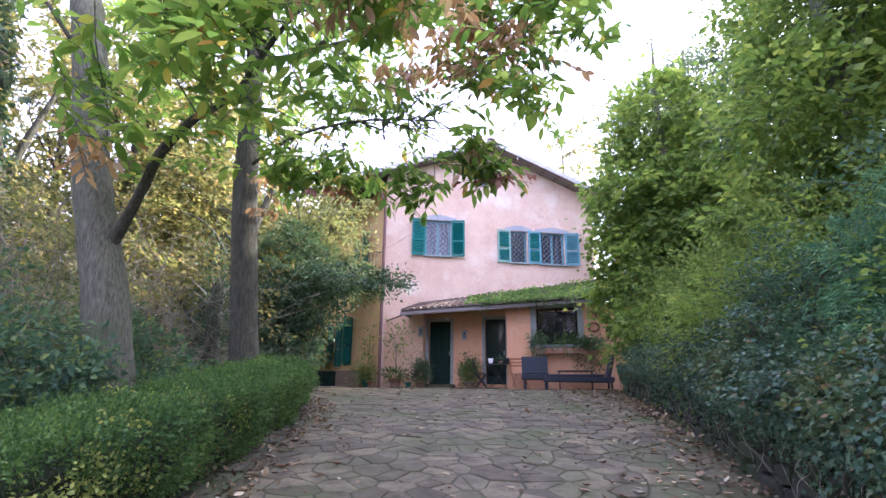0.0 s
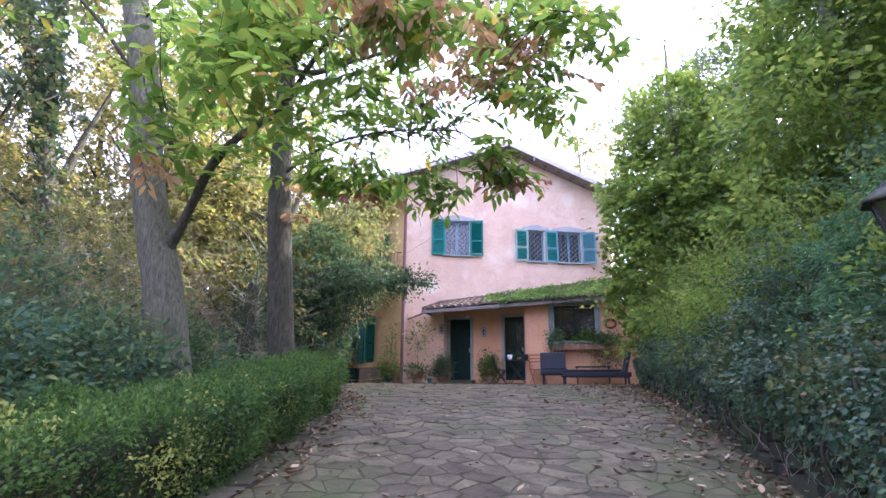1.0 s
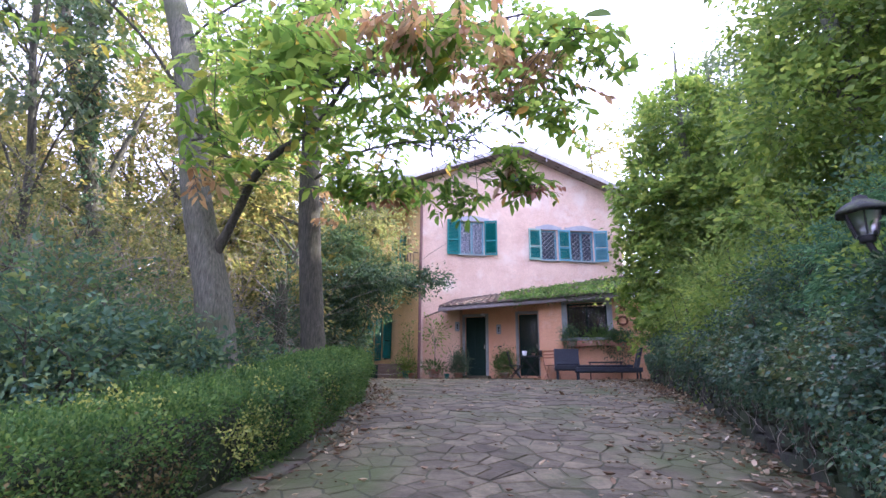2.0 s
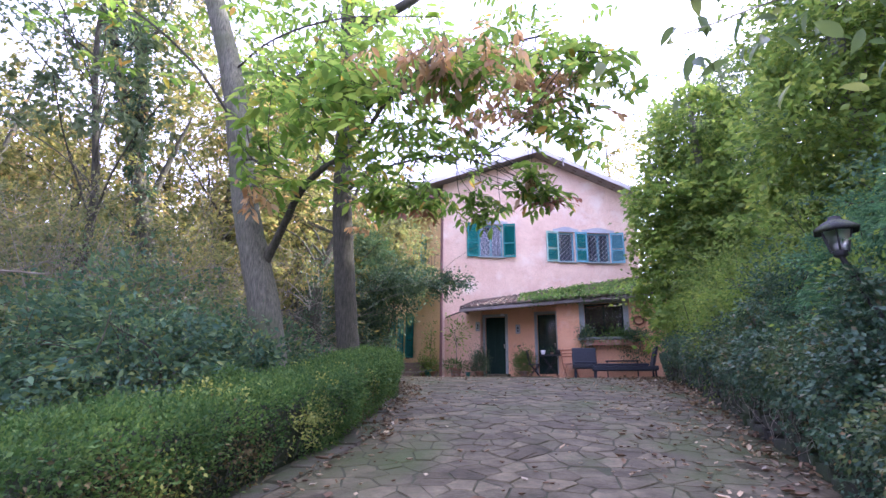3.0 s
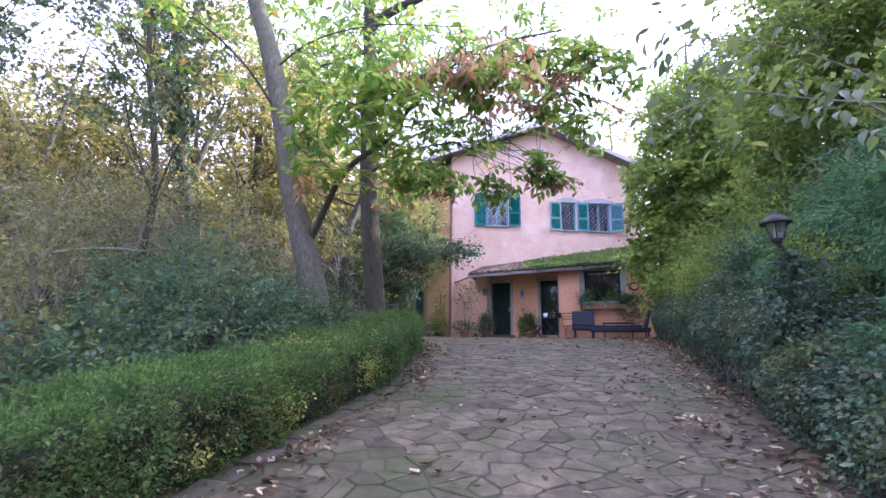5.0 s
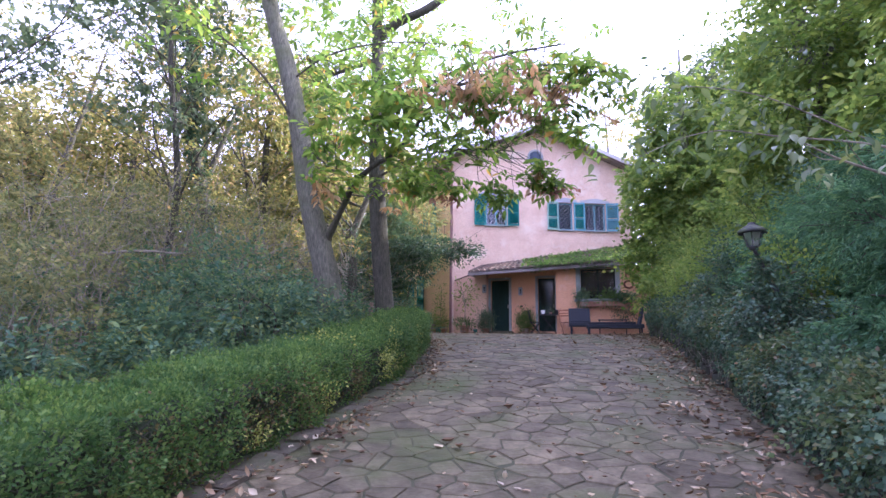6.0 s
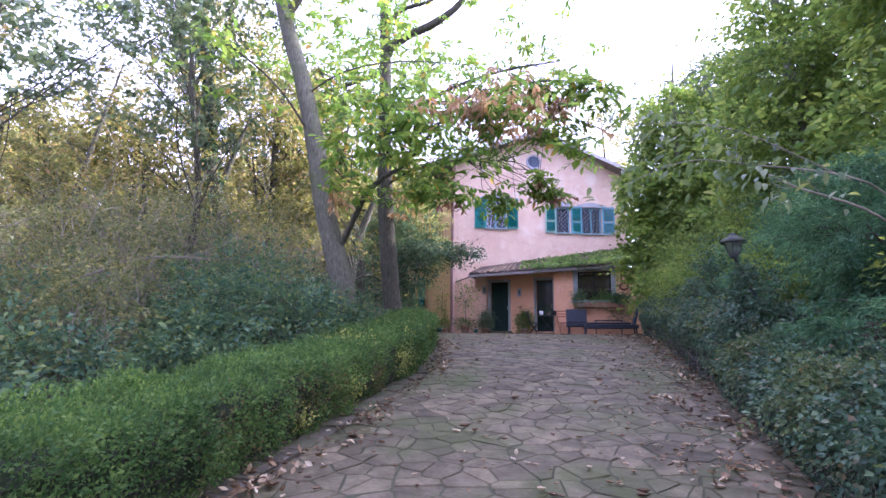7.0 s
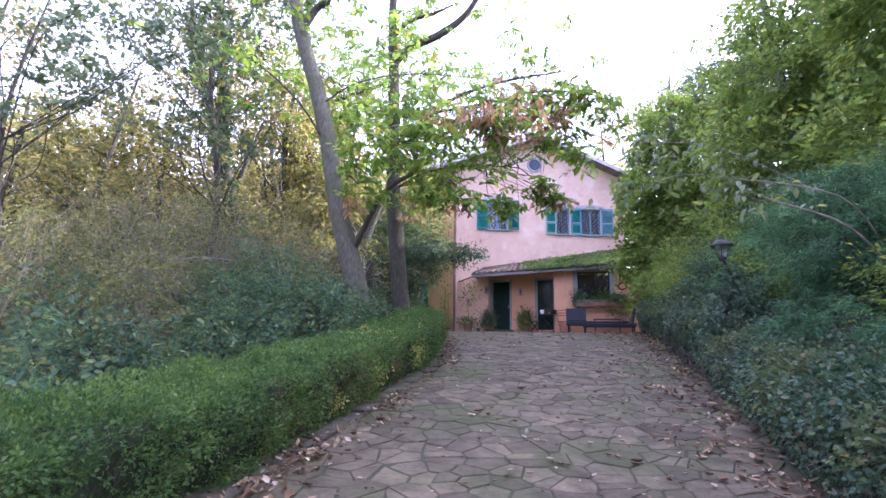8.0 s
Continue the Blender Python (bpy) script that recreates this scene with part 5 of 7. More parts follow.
# low growth that closes the wood
for i, (x, y, w, h) in enumerate(((-11, 9, 3, 1.5), (-14, 6, 3, 1.6), (-8.5, 11.5, 2.2, 1.2), (-18, 12, 4, 2.0), (-12, 15, 4, 1.8), (-7, 17, 2.5, 1.5), (-24, 15, 5, 3.0), (-16, 22, 6, 3.0), (-28, 24, 7, 4.0), (-9, 29, 6, 3.5), (-20, 38, 9, 5.0), (-35, 12, 7, 4), (-10.5, 4.5, 2.0, 1.2), (-8.2, 2.2, 1.4, 1.1), (-6.6, 0.6, 1.1, 0.7), (-8.6, -0.6, 1.4, 0.9), (-9.4, 5.2, 1.4, 1.3), (-15, 1.5, 3, 1.6), (-22, 5, 5, 2.4))):
    g = land(x, y)
    shrub("undergrowth", x, y, [(x, y, g + h * 0.45, w, w * 0.8, h * 0.6)], 140 + i, int(70 + 15 * w * h), 16, 0.42, 0.12 * max(1, math.hypot(x, y) / 16), L_WOOD, "tangled green and brown woodland undergrowth", "undergrowth", stems=18, bark=M_TWIG, fan=0.0)

# bare twigs tangled in the wood
tw = np.random.default_rng(90)
for (x, y, r, h, cnt) in ((-6.7, 8.6, 1.2, 4.6, 190), (-8.4, 7.2, 2.0, 5.0, 200), (-5.3, 10.0, 0.7, 3.0, 80), (-6.6, 11.5, 1.3, 3.0, 110), (-11.5, 6.4, 2.2, 3.4, 130), (-8.0, 3.6, 1.4, 3.2, 90), (-7.2, 1.0, 1.4, 2.2, 60), (-10.2, 3.0, 1.8, 3.2, 90), (-7.0, 5.6, 1.2, 3.6, 100)):
    ob = tree_thing("thicket", x, y, "tangle of bare grey-brown twigs among the trees", "thicket")
    paths = []
    for k in range(cnt):
        b0 = np.array([tw.normal() * r * 0.6, tw.normal() * r * 0.5, 0])
        d = np.array([tw.normal() * 0.6, tw.normal() * 0.5, 1.0])
        ln = h * tw.uniform(0.4, 1.1)
        r0 = tw.uniform(0.004, 0.016)
        p = [(*b0, r0)]
        q = b0
        for s in range(4):
            d = d + tw.normal(size=3) * 0.35 - np.array([0, 0, 0.16])
            q = q + d / np.linalg.norm(d) * ln / 4
            p.append((*q, r0 * (1 - 0.2 * (s + 1))))
            if s > 0:
                e = d + tw.normal(size=3) * 0.9
                q2 = q + e / np.linalg.norm(e) * ln * 0.25
                paths.append(np.array([(*q, r0 * 0.5), (*((q + q2) / 2 + tw.normal(size=3) * 0.04), r0 * 0.4), (*q2, r0 * 0.2)]))
        paths.append(smooth_path(p, 3))
    tagged(part("twigs", tube_mesh("twigs", paths, 4), M_TWIG, ob), kind="stuff")

# a dead branch that leans out of the thicket
db = tree_thing("dead_branch", -9.2, 2.3, "long bare dead branch leaning out of the thicket", "branch")
dbr = np.random.default_rng(91)
limb = smooth_path([(-9.2, 2.3, land(-9.2, 2.3) - 0.05, 0.05), (-8.5, 2.6, 1.2, 0.045), (-7.6, 2.85, 1.72, 0.038), (-6.84, 3.02, 1.88, 0.032), (-6.3, 3.15, 2.12, 0.026), (-5.7, 3.3, 2.22, 0.018), (-5.1, 3.4, 2.2, 0.008)])
part("limb", tube_mesh("limb", [at_base(db, limb)], 7, 0.08), M_TWIG, db)
for q in limb[12::2]:
    e = np.array([dbr.normal() * 0.5 + 0.4, dbr.normal() * 0.4 - 0.2, dbr.normal() * 0.6 + 0.1])
    l2 = dbr.uniform(0.35, 0.9)
    p1, p2 = q[:3] + e * l2 * 0.5, q[:3] + e * l2 + dbr.normal(size=3) * 0.12
    part("side_twig", tube_mesh("side_twig", [at_base(db, smooth_path([(*q[:3], q[3] * 0.5), (*p1, q[3] * 0.35), (*p2, 0.003)], 4))], 5), M_TWIG, db)

# right bank: trees and shrubs over the wall
big_tree("maple_tree", 5.6, 11.8, 8.0, 0.16, (-0.4, 0.2), [(4.6, 11.8, 4.0, 1.3, 1.2, 1.3), (4.4, 12.2, 6.2, 1.2, 1.2, 1.2), (5.2, 12, 8.0, 1.3, 1.3, 1.2), (5.6, 11.2, 5.2, 1.4, 1.2, 1.5), (3.9, 11.6, 5.2, 0.8, 0.8, 0.9), (4.4, 11.0, 2.8, 0.9, 0.9, 0.8), (4.9, 11.3, 5.6, 1.1, 0.9, 1.1), (4.8, 11.2, 4.3, 1.0, 0.9, 0.9), (3.85, 12.4, 3.5, 0.5, 0.6, 0.6), (3.95, 12.2, 2.6, 0.5, 0.6, 0.6)], 200, 1700, 15, 0.38, 0.135, L_BRIGHT, "bright green maple tree reaching in front of the house", blade=LOBED, wide=1.0)
big_tree("oak_tree", 6.6, 8.0, 9.0, 0.2, (-0.5, 0.0), [(5.6, 7.6, 5.6, 1.4, 1.4, 1.4), (6.3, 7.8, 7.6, 1.7, 1.6, 1.5), (7.2, 8, 9.4, 1.8, 1.6, 1.6), (8.4, 8.5, 7.0, 1.8, 1.6, 2.0), (6.6, 7.0, 4.4, 1.5, 1.3, 1.2), (4.9, 7.8, 4.0, 0.9, 0.9, 0.8)], 201, 1900, 16, 0.42, 0.145, L_BRIGHT, "leafy green tree on the bank above the wall", wide=0.6)
big_tree("holm_oak_tree", 8.2, 15.5, 11.0, 0.22, (-0.5, 0.0), [(7.4, 15, 8.0, 1.8, 1.6, 1.8), (6.4, 15.5, 9.8, 1.3, 1.3, 1.2), (8.4, 15, 10.8, 1.8, 1.6, 1.5), (8.0, 14.5, 5.6, 1.8, 1.5, 1.6)], 202, 1500, 16, 0.46, 0.145, L_BLUE, "grey-green evergreen oak on the bank", wide=0.55)
big_tree("oak_tree", 8.0, 4.0, 9.0, 0.2, (-0.6, 0.0), [(6.6, 4.2, 4.6, 1.5, 1.5, 1.5), (6.6, 4.0, 7.0, 1.5, 1.5, 1.5), (7.4, 4.2, 9.0, 1.8, 1.6, 1.5), (8.0, 2.6, 6.2, 1.6, 1.5, 1.8), (6.4, 2.2, 3.8, 1.2, 1.2, 1.1), (7.6, 0.5, 4.6, 1.4, 1.4, 1.6)], 203, 2000, 16, 0.44, 0.155, L_BRIGHT, "leafy green tree on the bank above the wall", wide=0.6)
for i, (x, y, w, h, mt, sz) in enumerate(((4.6, 9.6, 1.1, 2.6, L_BRIGHT, 0.08), (3.9, 7.6, 0.8, 2.0, L_BRIGHT, 0.07), (4.4, 6.2, 1.0, 2.7, L_BRIGHT, 0.075), (5.0, 12.6, 0.9, 2.0, L_BRIGHT, 0.08), (3.6, 5.6, 0.7, 1.4, L_IVY, 0.055), (6.4, 9.6, 1.3, 3.2, L_LAUREL, 0.09), (3.2, 5.0, 0.55, 1.6, L_IVY, 0.055), (3.4, 6.6, 0.6, 1.9, L_BRIGHT, 0.065), (3.8, 8.7, 0.6, 1.7, L_BRIGHT, 0.06), (4.3, 10.8, 0.7, 1.8, L_BRIGHT, 0.06), (5.2, 5.2, 1.1, 2.8, L_LAUREL, 0.08), (5.4, 2.6, 1.0, 2.6, L_LAUREL, 0.08), (5.2, 7.8, 1.0, 3.0, L_BRIGHT, 0.08), (4.4, 0.0, 1.0, 1.8, L_IVY, 0.06), (5.6, 0.6, 1.2, 3.2, L_LAUREL, 0.08), (2.75, 2.9, 0.42, 1.95 - land(2.75, 2.9), L_IVY, 0.055), (3.2, 3.3, 0.5, 2.4 - land(3.2, 3.3), L_BRIGHT, 0.065), (3.3, -1.8, 0.8, 1.3, L_IVY, 0.06), (3.1, -3.4, 0.8, 1.2, L_IVY, 0.06), (3.5, 0.2, 0.7, 1.2, L_BRIGHT, 0.065))):
    g = land(x, y)
    shrub("bank_shrub", x, y, [(x, y, g + h * 0.5, w, w, h * 0.55), (x - 0.25 * w, y, g + h * 0.25, w * 0.8, w, h * 0.35)], 220 + i, int(150 + 90 * w * h), 18, 0.22, sz, mt, "leafy shrub on the bank above the stone wall")


def conifer(x, y, blobs, seed, count, per):
    """Dark feathery plumes: drooping twigs set with needles in two ranks."""
    rng = np.random.default_rng(seed)
    ob = tree_thing("yew_tree", x, y, "dark feathery evergreen conifer above the stone wall", "conifer")
    o = np.array(ob.matrix_basis.translation)
    at, way, up, c, paths = fans(rng, blobs, count, 11, per, 0.30, 0.42, 0.12, (0.1, 0.75))
    part("crown", leaves_mesh("crown", at - o, way, 0.062 * (0.6 + 0.7 * rng.random(len(at))), BLADE, 0.24, up=up, rng=rng, flat=0.5), L_YEW, ob)
    paths = [q - np.array([*o, 0]) for q in paths[::2]]
    for q in c[rng.choice(count, 14, replace=False)] - o:
        mid = q * 0.5 + rng.normal(size=3) * 0.1
        paths.append(smooth_path([(0, 0, -0.1, 0.04), (*mid, 0.022), (*q, 0.006)], 4))
    part("twigs", tube_mesh("twigs", paths, 4), M_BARKDARK, ob)["kind"] = "stuff"
    return ob


conifer(4.2, 4.2, [(3.55, 4.0, 2.2, 0.65, 0.65, 0.55), (4.1, 3.8, 2.9, 0.75, 0.7, 0.5), (4.9, 3.6, 2.7, 1.0, 1.0, 1.1), (3.2, 3.6, 1.75, 0.5, 0.6, 0.35), (4.4, 3.4, 1.9, 0.8, 0.7, 0.45)], 240, 560, 5)
conifer(4.0, 1.6, [(2.5, 0.6, 1.12, 0.5, 0.7, 0.30), (3.15, 1.5, 2.15, 0.7, 0.8, 0.5), (3.8, 1.3, 1.65, 0.9, 0.9, 0.6), (2.75, -0.3, 0.95, 0.55, 0.6, 0.26), (3.7, 1.6, 2.8, 0.8, 0.8, 0.45)], 241, 420, 5)

# trees that show above the roof and stand round the back
# those behind and beside the camera are unseen, added to shade the ground
for i, (x, y) in enumerate(((-6.5, -4.0), (4.6, -4.5), (-5.5, -9.5), (4.0, -10.5), (-0.5, -13), (7.5, -1.5), (-8, -7), (3, 36), (8, 33), (-4, 38), (13, 30), (14, 20), (12, 11), (13, 4), (12, -4), (-9, -6), (-14, -10), (6, -12), (-3, -18), (11, -16), (-18, -3), (20, 26), (20, 8))):
    g = land(x, y)
    h = wr.uniform(9, 12) + (5.0 if y > 30 else 0)
    bl = [(x + wr.normal() * 0.8, y + wr.normal() * 0.8, g + h * f, wr.uniform(1.8, 2.8), wr.uniform(1.8, 2.8), wr.uniform(1.2, 1.9)) for f in (0.45, 0.55, 0.66, 0.8, 0.95)]
    big_tree("woodland_tree", x, y, h, 0.22, (wr.normal() * 0.6, 0), bl, 300 + i, 320 if x > 6 and y > 0 else 210 if y > -5 else 110, 14, 0.6, 0.26, L_WOOD, "tall yellow-green tree, beyond the house and added unseen round the drive for shade", M_BARKDARK, limbs=5)

# dense dark trees behind the bank that close the view between the crowns
for i, (x, y, h) in enumerate(((8.6, 11.6, 7.4), (9.4, 7.2, 8.6), (9.6, 3.0, 8.6), (7.2, 14.2, 6.4), (7.8, 20.2, 7.2))):
    g = land(x, y)
    bl = [(x + wr.normal() * 0.4, y + wr.normal() * 0.5, g + h * f, 1.7, 1.7, h * 0.17) for f in (0.2, 0.42, 0.64, 0.85)]
    big_tree("evergreen_oak_tree", x, y, h, 0.2, (wr.normal() * 0.3, 0), bl, 545 + i, 560, 14, 0.5, 0.19, L_LAUREL, "dense dark evergreen oak behind the bank", M_BARKDARK, wide=0.6, limbs=5)

# tall trees added out of view up the bank, to keep the drive in shade
for i, (x, y, h) in enumerate(((12.0, 10.0, 15.5), (13.0, 6.4, 15.5), (15.5, 13.0, 17.0))):
    g = land(x, y)
    bl = [(x + wr.normal() * 0.6, y + wr.normal() * 0.6, g + h * f, wr.uniform(1.8, 2.4), wr.uniform(1.8, 2.4), wr.uniform(1.2, 1.7)) for f in (0.45, 0.58, 0.70, 0.82, 0.94)]
    big_tree("sun_block_tree", x, y, h, 0.24, (wr.normal() * 0.5, 0), bl, 530 + i, 240, 14, 0.6, 0.30, L_BRIGHT, "tall leafy tree added out of view high on the bank to block the sun", M_BARKDARK, limbs=6)

# a spreading tree, added mostly out of view, that shades the foot of the drive
big_tree("drive_shade_tree", 6.4, -2.6, 9.0, 0.22, (-0.6, 0.2), [(4.4, -1.9, 5.4, 1.4, 1.5, 0.8), (4.0, -4.0, 5.6, 1.5, 1.6, 0.9), (5.6, -3.2, 6.6, 1.7, 1.9, 1.1), (5.0, -5.6, 5.6, 1.7, 1.6, 1.0), (6.2, -1.2, 7.4, 1.6, 1.5, 1.1), (6.6, -3.8, 8.6, 1.8, 2.0, 1.1)], 330, 900, 14, 0.45, 0.17, L_BRIGHT, "spreading leafy tree added on the bank to shade the foot of the drive", M_BARKDARK)

# the far wood that closes the view to the left and behind
fw = np.random.default_rng(95)
wood = thing("far_wood", pose(0, 0, 0), "far woodland with sunlit yellow-green leaves and gaps of sky", "woodland", kind="stuff")
n = 6200
az = np.radians(fw.uniform(-100, 8, n))
dist = fw.uniform(26, 46, n)
x, y = np.sin(az) * dist, np.cos(az) * dist - 2
top = np.array([10.5 + 4.5 * noise.noise((a * 7, 0.3, 0)) + 3.0 * noise.noise((a * 23, 1.3, 0)) for a in az]) * (dist / 34)
z = np.array([lie(b) for b in y]) + top * fw.random(n) ** 0.9
keep = ~((x > -5) & (y < 37))
c = np.stack([x, y, z], 1)[keep]
at = (c[:, None] + fw.normal(size=(len(c), 16, 3)) * np.array([0.7, 0.7, 0.45])).reshape(-1, 3)
part("foliage", leaves_mesh("foliage", at, fw.normal(size=at.shape) - np.array([0, 0, 0.3]), 0.37 * (0.6 + 0.7 * fw.random(len(at))), BLADE, 0.6, rng=fw, flat=0.4), L_WOOD, wood)
paths = []
for k in range(90):
    a, d = math.radians(fw.uniform(-100, 5)), fw.uniform(24, 44)
    px, py = math.sin(a) * d, math.cos(a) * d - 2
    if px > -5 and py < 37:
        continue
    g, h = land(px, py), fw.uniform(6, 13)
    paths.append(smooth_path([(px, py, g, 0.16), (px + fw.normal() * 0.3, py, g + h * 0.5, 0.11), (px + fw.normal() * 0.8, py, g + h, 0.03)], 3))
part("trunks", tube_mesh("trunks", paths, 6), M_BARKDARK, wood)["kind"] = "stuff"


# ---- paving ----
def clip_poly(poly, nx_, ny_, c):
    out = []
    for i, p in enumerate(poly):
        q = poly[(i + 1) % len(poly)]
        dp, dq = p[0] * nx_ + p[1] * ny_ - c, q[0] * nx_ + q[1] * ny_ - c
        if dp <= 0:
            out.append(p)
        if dp * dq < 0:
            t = dp / (dp - dq)
            out.append((p[0] + (q[0] - p[0]) * t, p[1] + (q[1] - p[1]) * t))
    return out


def crazy_paving(rng, x0, x1, y0, y1, step):
    """Irregular many-sided stones: cells round shifted grid points, drawn in by a joint."""
    ni, nj = int((x1 - x0) / step), int((y1 - y0) / step)
    pts = {(i, j): (x0 + (i + 0.5 + 0.5 * (j % 2) + rng.uniform(-0.6, 0.6)) * step, y0 + (j + 0.5 + rng.uniform(-0.6, 0.6)) * step) for i in range(-3, ni + 3) for j in range(-3, nj + 3)}
    heavy = {k: rng.uniform(0, 0.34 * step) ** 2 * 2 for k in pts}
    cells = []
    for i in range(ni):
        for j in range(nj):
            cx, cy = pts[i, j]
            poly = [(cx - 2 * step, cy - 2 * step), (cx + 2 * step, cy - 2 * step), (cx + 2 * step, cy + 2 * step), (cx - 2 * step, cy + 2 * step)]
            gap = rng.uniform(0.003, 0.0075)
            for di in range(-3, 4):
                for dj in range(-3, 4):
                    if di or dj:
                        px, py = pts[i + di, j + dj]
                        ax, ay = px - cx, py - cy
                        L = math.hypot(ax, ay)
                        ax, ay = ax / L, ay / L
                        poly = clip_poly(poly, ax, ay, (cx * ax + cy * ay) + (L * L + heavy[i, j] - heavy[i + di, j + dj]) / (2 * L) - gap)
                        if len(poly) < 3:
                            break
            if len(poly) > 2:
                rough = []
                for q, p in enumerate(poly):
                    nxt = poly[(q + 1) % len(poly)]
                    dx, dy = nxt[0] - p[0], nxt[1] - p[1]
                    ln = math.hypot(dx, dy)
                    rough.append((p[0] + (cx - p[0]) * rng.uniform(0, 0.035), p[1] + (cy - p[1]) * rng.uniform(0, 0.035)))
                    if ln > 0.12:
                        t, o = rng.uniform(0.35, 0.65), -rng.uniform(-0.004, 0.010)
                        rough.append((p[0] + dx * t - dy / ln * -o, p[1] + dy * t + dx / ln * -o))
                cells.append(((cx, cy), rough))
    return cells


def stone_mesh(poly, cx, cy, lift, tilt):
    """A flat stone with chipped, slightly lowered rim, round its own middle."""
    n = len(poly)
    top = [(x, y) for x, y in poly]
    vs, fs = [], []
    for shrink, dz in ((1.0, -0.045), (1.0, -0.006), (0.96, 0.0)):
        for x, y in top:
            lx, ly = (x - cx) * shrink, (y - cy) * shrink
            vs.append((lx, ly, lie(cy + ly) - lie(cy) + dz + tilt[0] * lx + tilt[1] * ly))
    for k in range(2):
        fs += [(k * n + i, k * n + (i + 1) % n, (k + 1) * n + (i + 1) % n, (k + 1) * n + i) for i in range(n)]
    fs.append(tuple(2 * n + i for i in range(n)))
    return vs, fs


pave = thing("pavement", pose(0, 0, 0), "irregular grey-brown flagstone drive with mossy joints", "pavement", kind="structure")
pr = np.random.default_rng(21)
bed, bf = [], []
bys = np.arange(-9.5, 19.6, 0.5)
for i, y in enumerate(bys):
    bed += [(edge_x(y) - 0.35, y, lie(y) - 0.006), (wall_x(y) + 0.2 if y < 14.5 else 9.0, y, lie(y) - 0.006)]
    if i:
        bf.append((2 * i - 2, 2 * i - 1, 2 * i + 1, 2 * i))
part("joints", mesh_from("joints", bed, bf), M_JOINT, pave, "dark mossy joints")
near, rest_v, rest_f = 0, [], []
for (cx, cy), poly in sorted(crazy_paving(pr, -7.5, 9.0, -9.5, 19.2, 0.235), key=lambda c: abs(c[0][1] - 2.2)):
    lim_r = wall_x(cy) + 0.1 if cy < 14.5 else 8.5
    if not edge_x(cy) - 0.2 < cx < lim_r:
        continue
    vs, fs = stone_mesh(poly, cx, cy, 0, (pr.normal() * 0.006, pr.normal() * 0.006))
    dz = lie(cy) + pr.uniform(-0.004, 0.006)
    if near < 300:
        near += 1
        part("flagstone", mesh_from("flagstone", vs, fs), M_FLAG, pave, m=pose(cx, cy, dz))
    else:
        b = len(rest_v)
        rest_v += [(x + cx, y + cy, z + dz) for x, y, z in vs]
        rest_f += [tuple(b + k for k in f) for f in fs]
tagged(part("flagstones_beyond", mesh_from("flagstones_beyond", rest_v, rest_f), M_FLAG, pave), kind="stuff")

# low edging stones along the foot of the hedge
kerb = thing("kerb", pose(0, 0, 0), "low mossy edging stones at the foot of the hedge", "kerb", kind="structure")
kr = np.random.default_rng(29)
ky = -4.5
while ky < 9.0:
    kl = kr.uniform(0.28, 0.5)
    kc = ky + kl / 2
    bm = box(bmesh.new(), 0, 0, 0, 0.20 + kr.uniform(0, 0.05), kl - 0.015, 0.10, bevel=0.018)
    for v in bm.verts:
        v.co += Vector(kr.normal(size=3) * 0.007)
    part("kerb_stone", bm, M_KERB, kerb, m=pose(edge_x(kc) - 0.05, kc, lie(kc) - 0.028 + kr.uniform(-0.01, 0.012), math.degrees(math.atan2(lie(kc + 0.2) - lie(kc - 0.2), 0.4)), kr.normal() * 3, -math.degrees(math.atan2(edge_x(kc + 0.2) - edge_x(kc - 0.2), 0.4))))
    ky += kl

# ---- the low retaining wall ----
wall = thing("retaining_wall", pose(0, 0, 0), "low mossy stone retaining wall overgrown with ivy", "wall", kind="structure")
sr = np.random.default_rng(31)
bk, bkf = [], []
wy = np.arange(-10, 14.3, 0.3)
for i, y in enumerate(wy):
    x, z = wall_x(y), lie(y)
    bk += [(x + 0.07, y, z - 0.2), (x + 0.07, y, z + 0.52), (x + 0.4, y, z + 0.55)]
    if i:
        b = 3 * i
        bkf += [(b - 3, b - 2, b + 1, b), (b - 2, b - 1, b + 2, b + 1)]
part("backing", mesh_from("backing", bk, bkf), M_SOIL, wall)
for course in range(4):
    y = -7.5 + 0.13 * course
    while y < 13.5:
        w, h = sr.uniform(0.26, 0.52), 0.135
        yc = y + w / 2
        x = wall_x(yc)
        ang = math.degrees(math.atan2(wall_x(yc + 0.2) - wall_x(yc - 0.2), 0.4))
        bm = box(bmesh.new(), 0, 0, 0, 0.2 + sr.uniform(0, 0.05), w - 0.018, h - 0.014, bevel=0.018)
        for v in bm.verts:
            v.co += Vector(sr.normal(size=3) * 0.006)
        part("stone", bm, M_WALLSTONE, wall, m=pose(x + 0.06 + sr.uniform(-0.015, 0.015) + 0.02 * course, yc, lie(yc) + 0.06 + course * h, sr.normal() * 1.2, sr.normal() * 2, -ang))
        y += w

# ivy hanging over the wall
ivy = thing("ivy", pose(0, 0, 0), "dark ivy hanging over the stone wall", "ivy", kind="stuff")
ir = np.random.default_rng(33)
n = 24000
y = ir.uniform(-3.4, 14, n)
cover = np.array([0.5 + 0.55 * noise.noise((v * 0.55, 0, 5.0)) + (0.25 if v < 2.5 else -0.28) for v in y])
f = ir.random(n)
bare = (y > 2.8) & (f > 0.45) & (ir.random(n) < 0.6)
f = np.where(bare, f * 0.4, f)
z = np.array([lie(v) for v in y]) + 0.62 - f ** 1.3 * (0.25 + 0.5 * np.clip(cover, 0, 1)) + ir.normal(size=n) * 0.04
x = np.interp(y, WALL_Y, WALL_X) - 0.02 - ir.random(n) * 0.16 * (1 - f * 0.5) + np.where(ir.random(n) < 0.35, ir.random(n) * 0.55, 0)
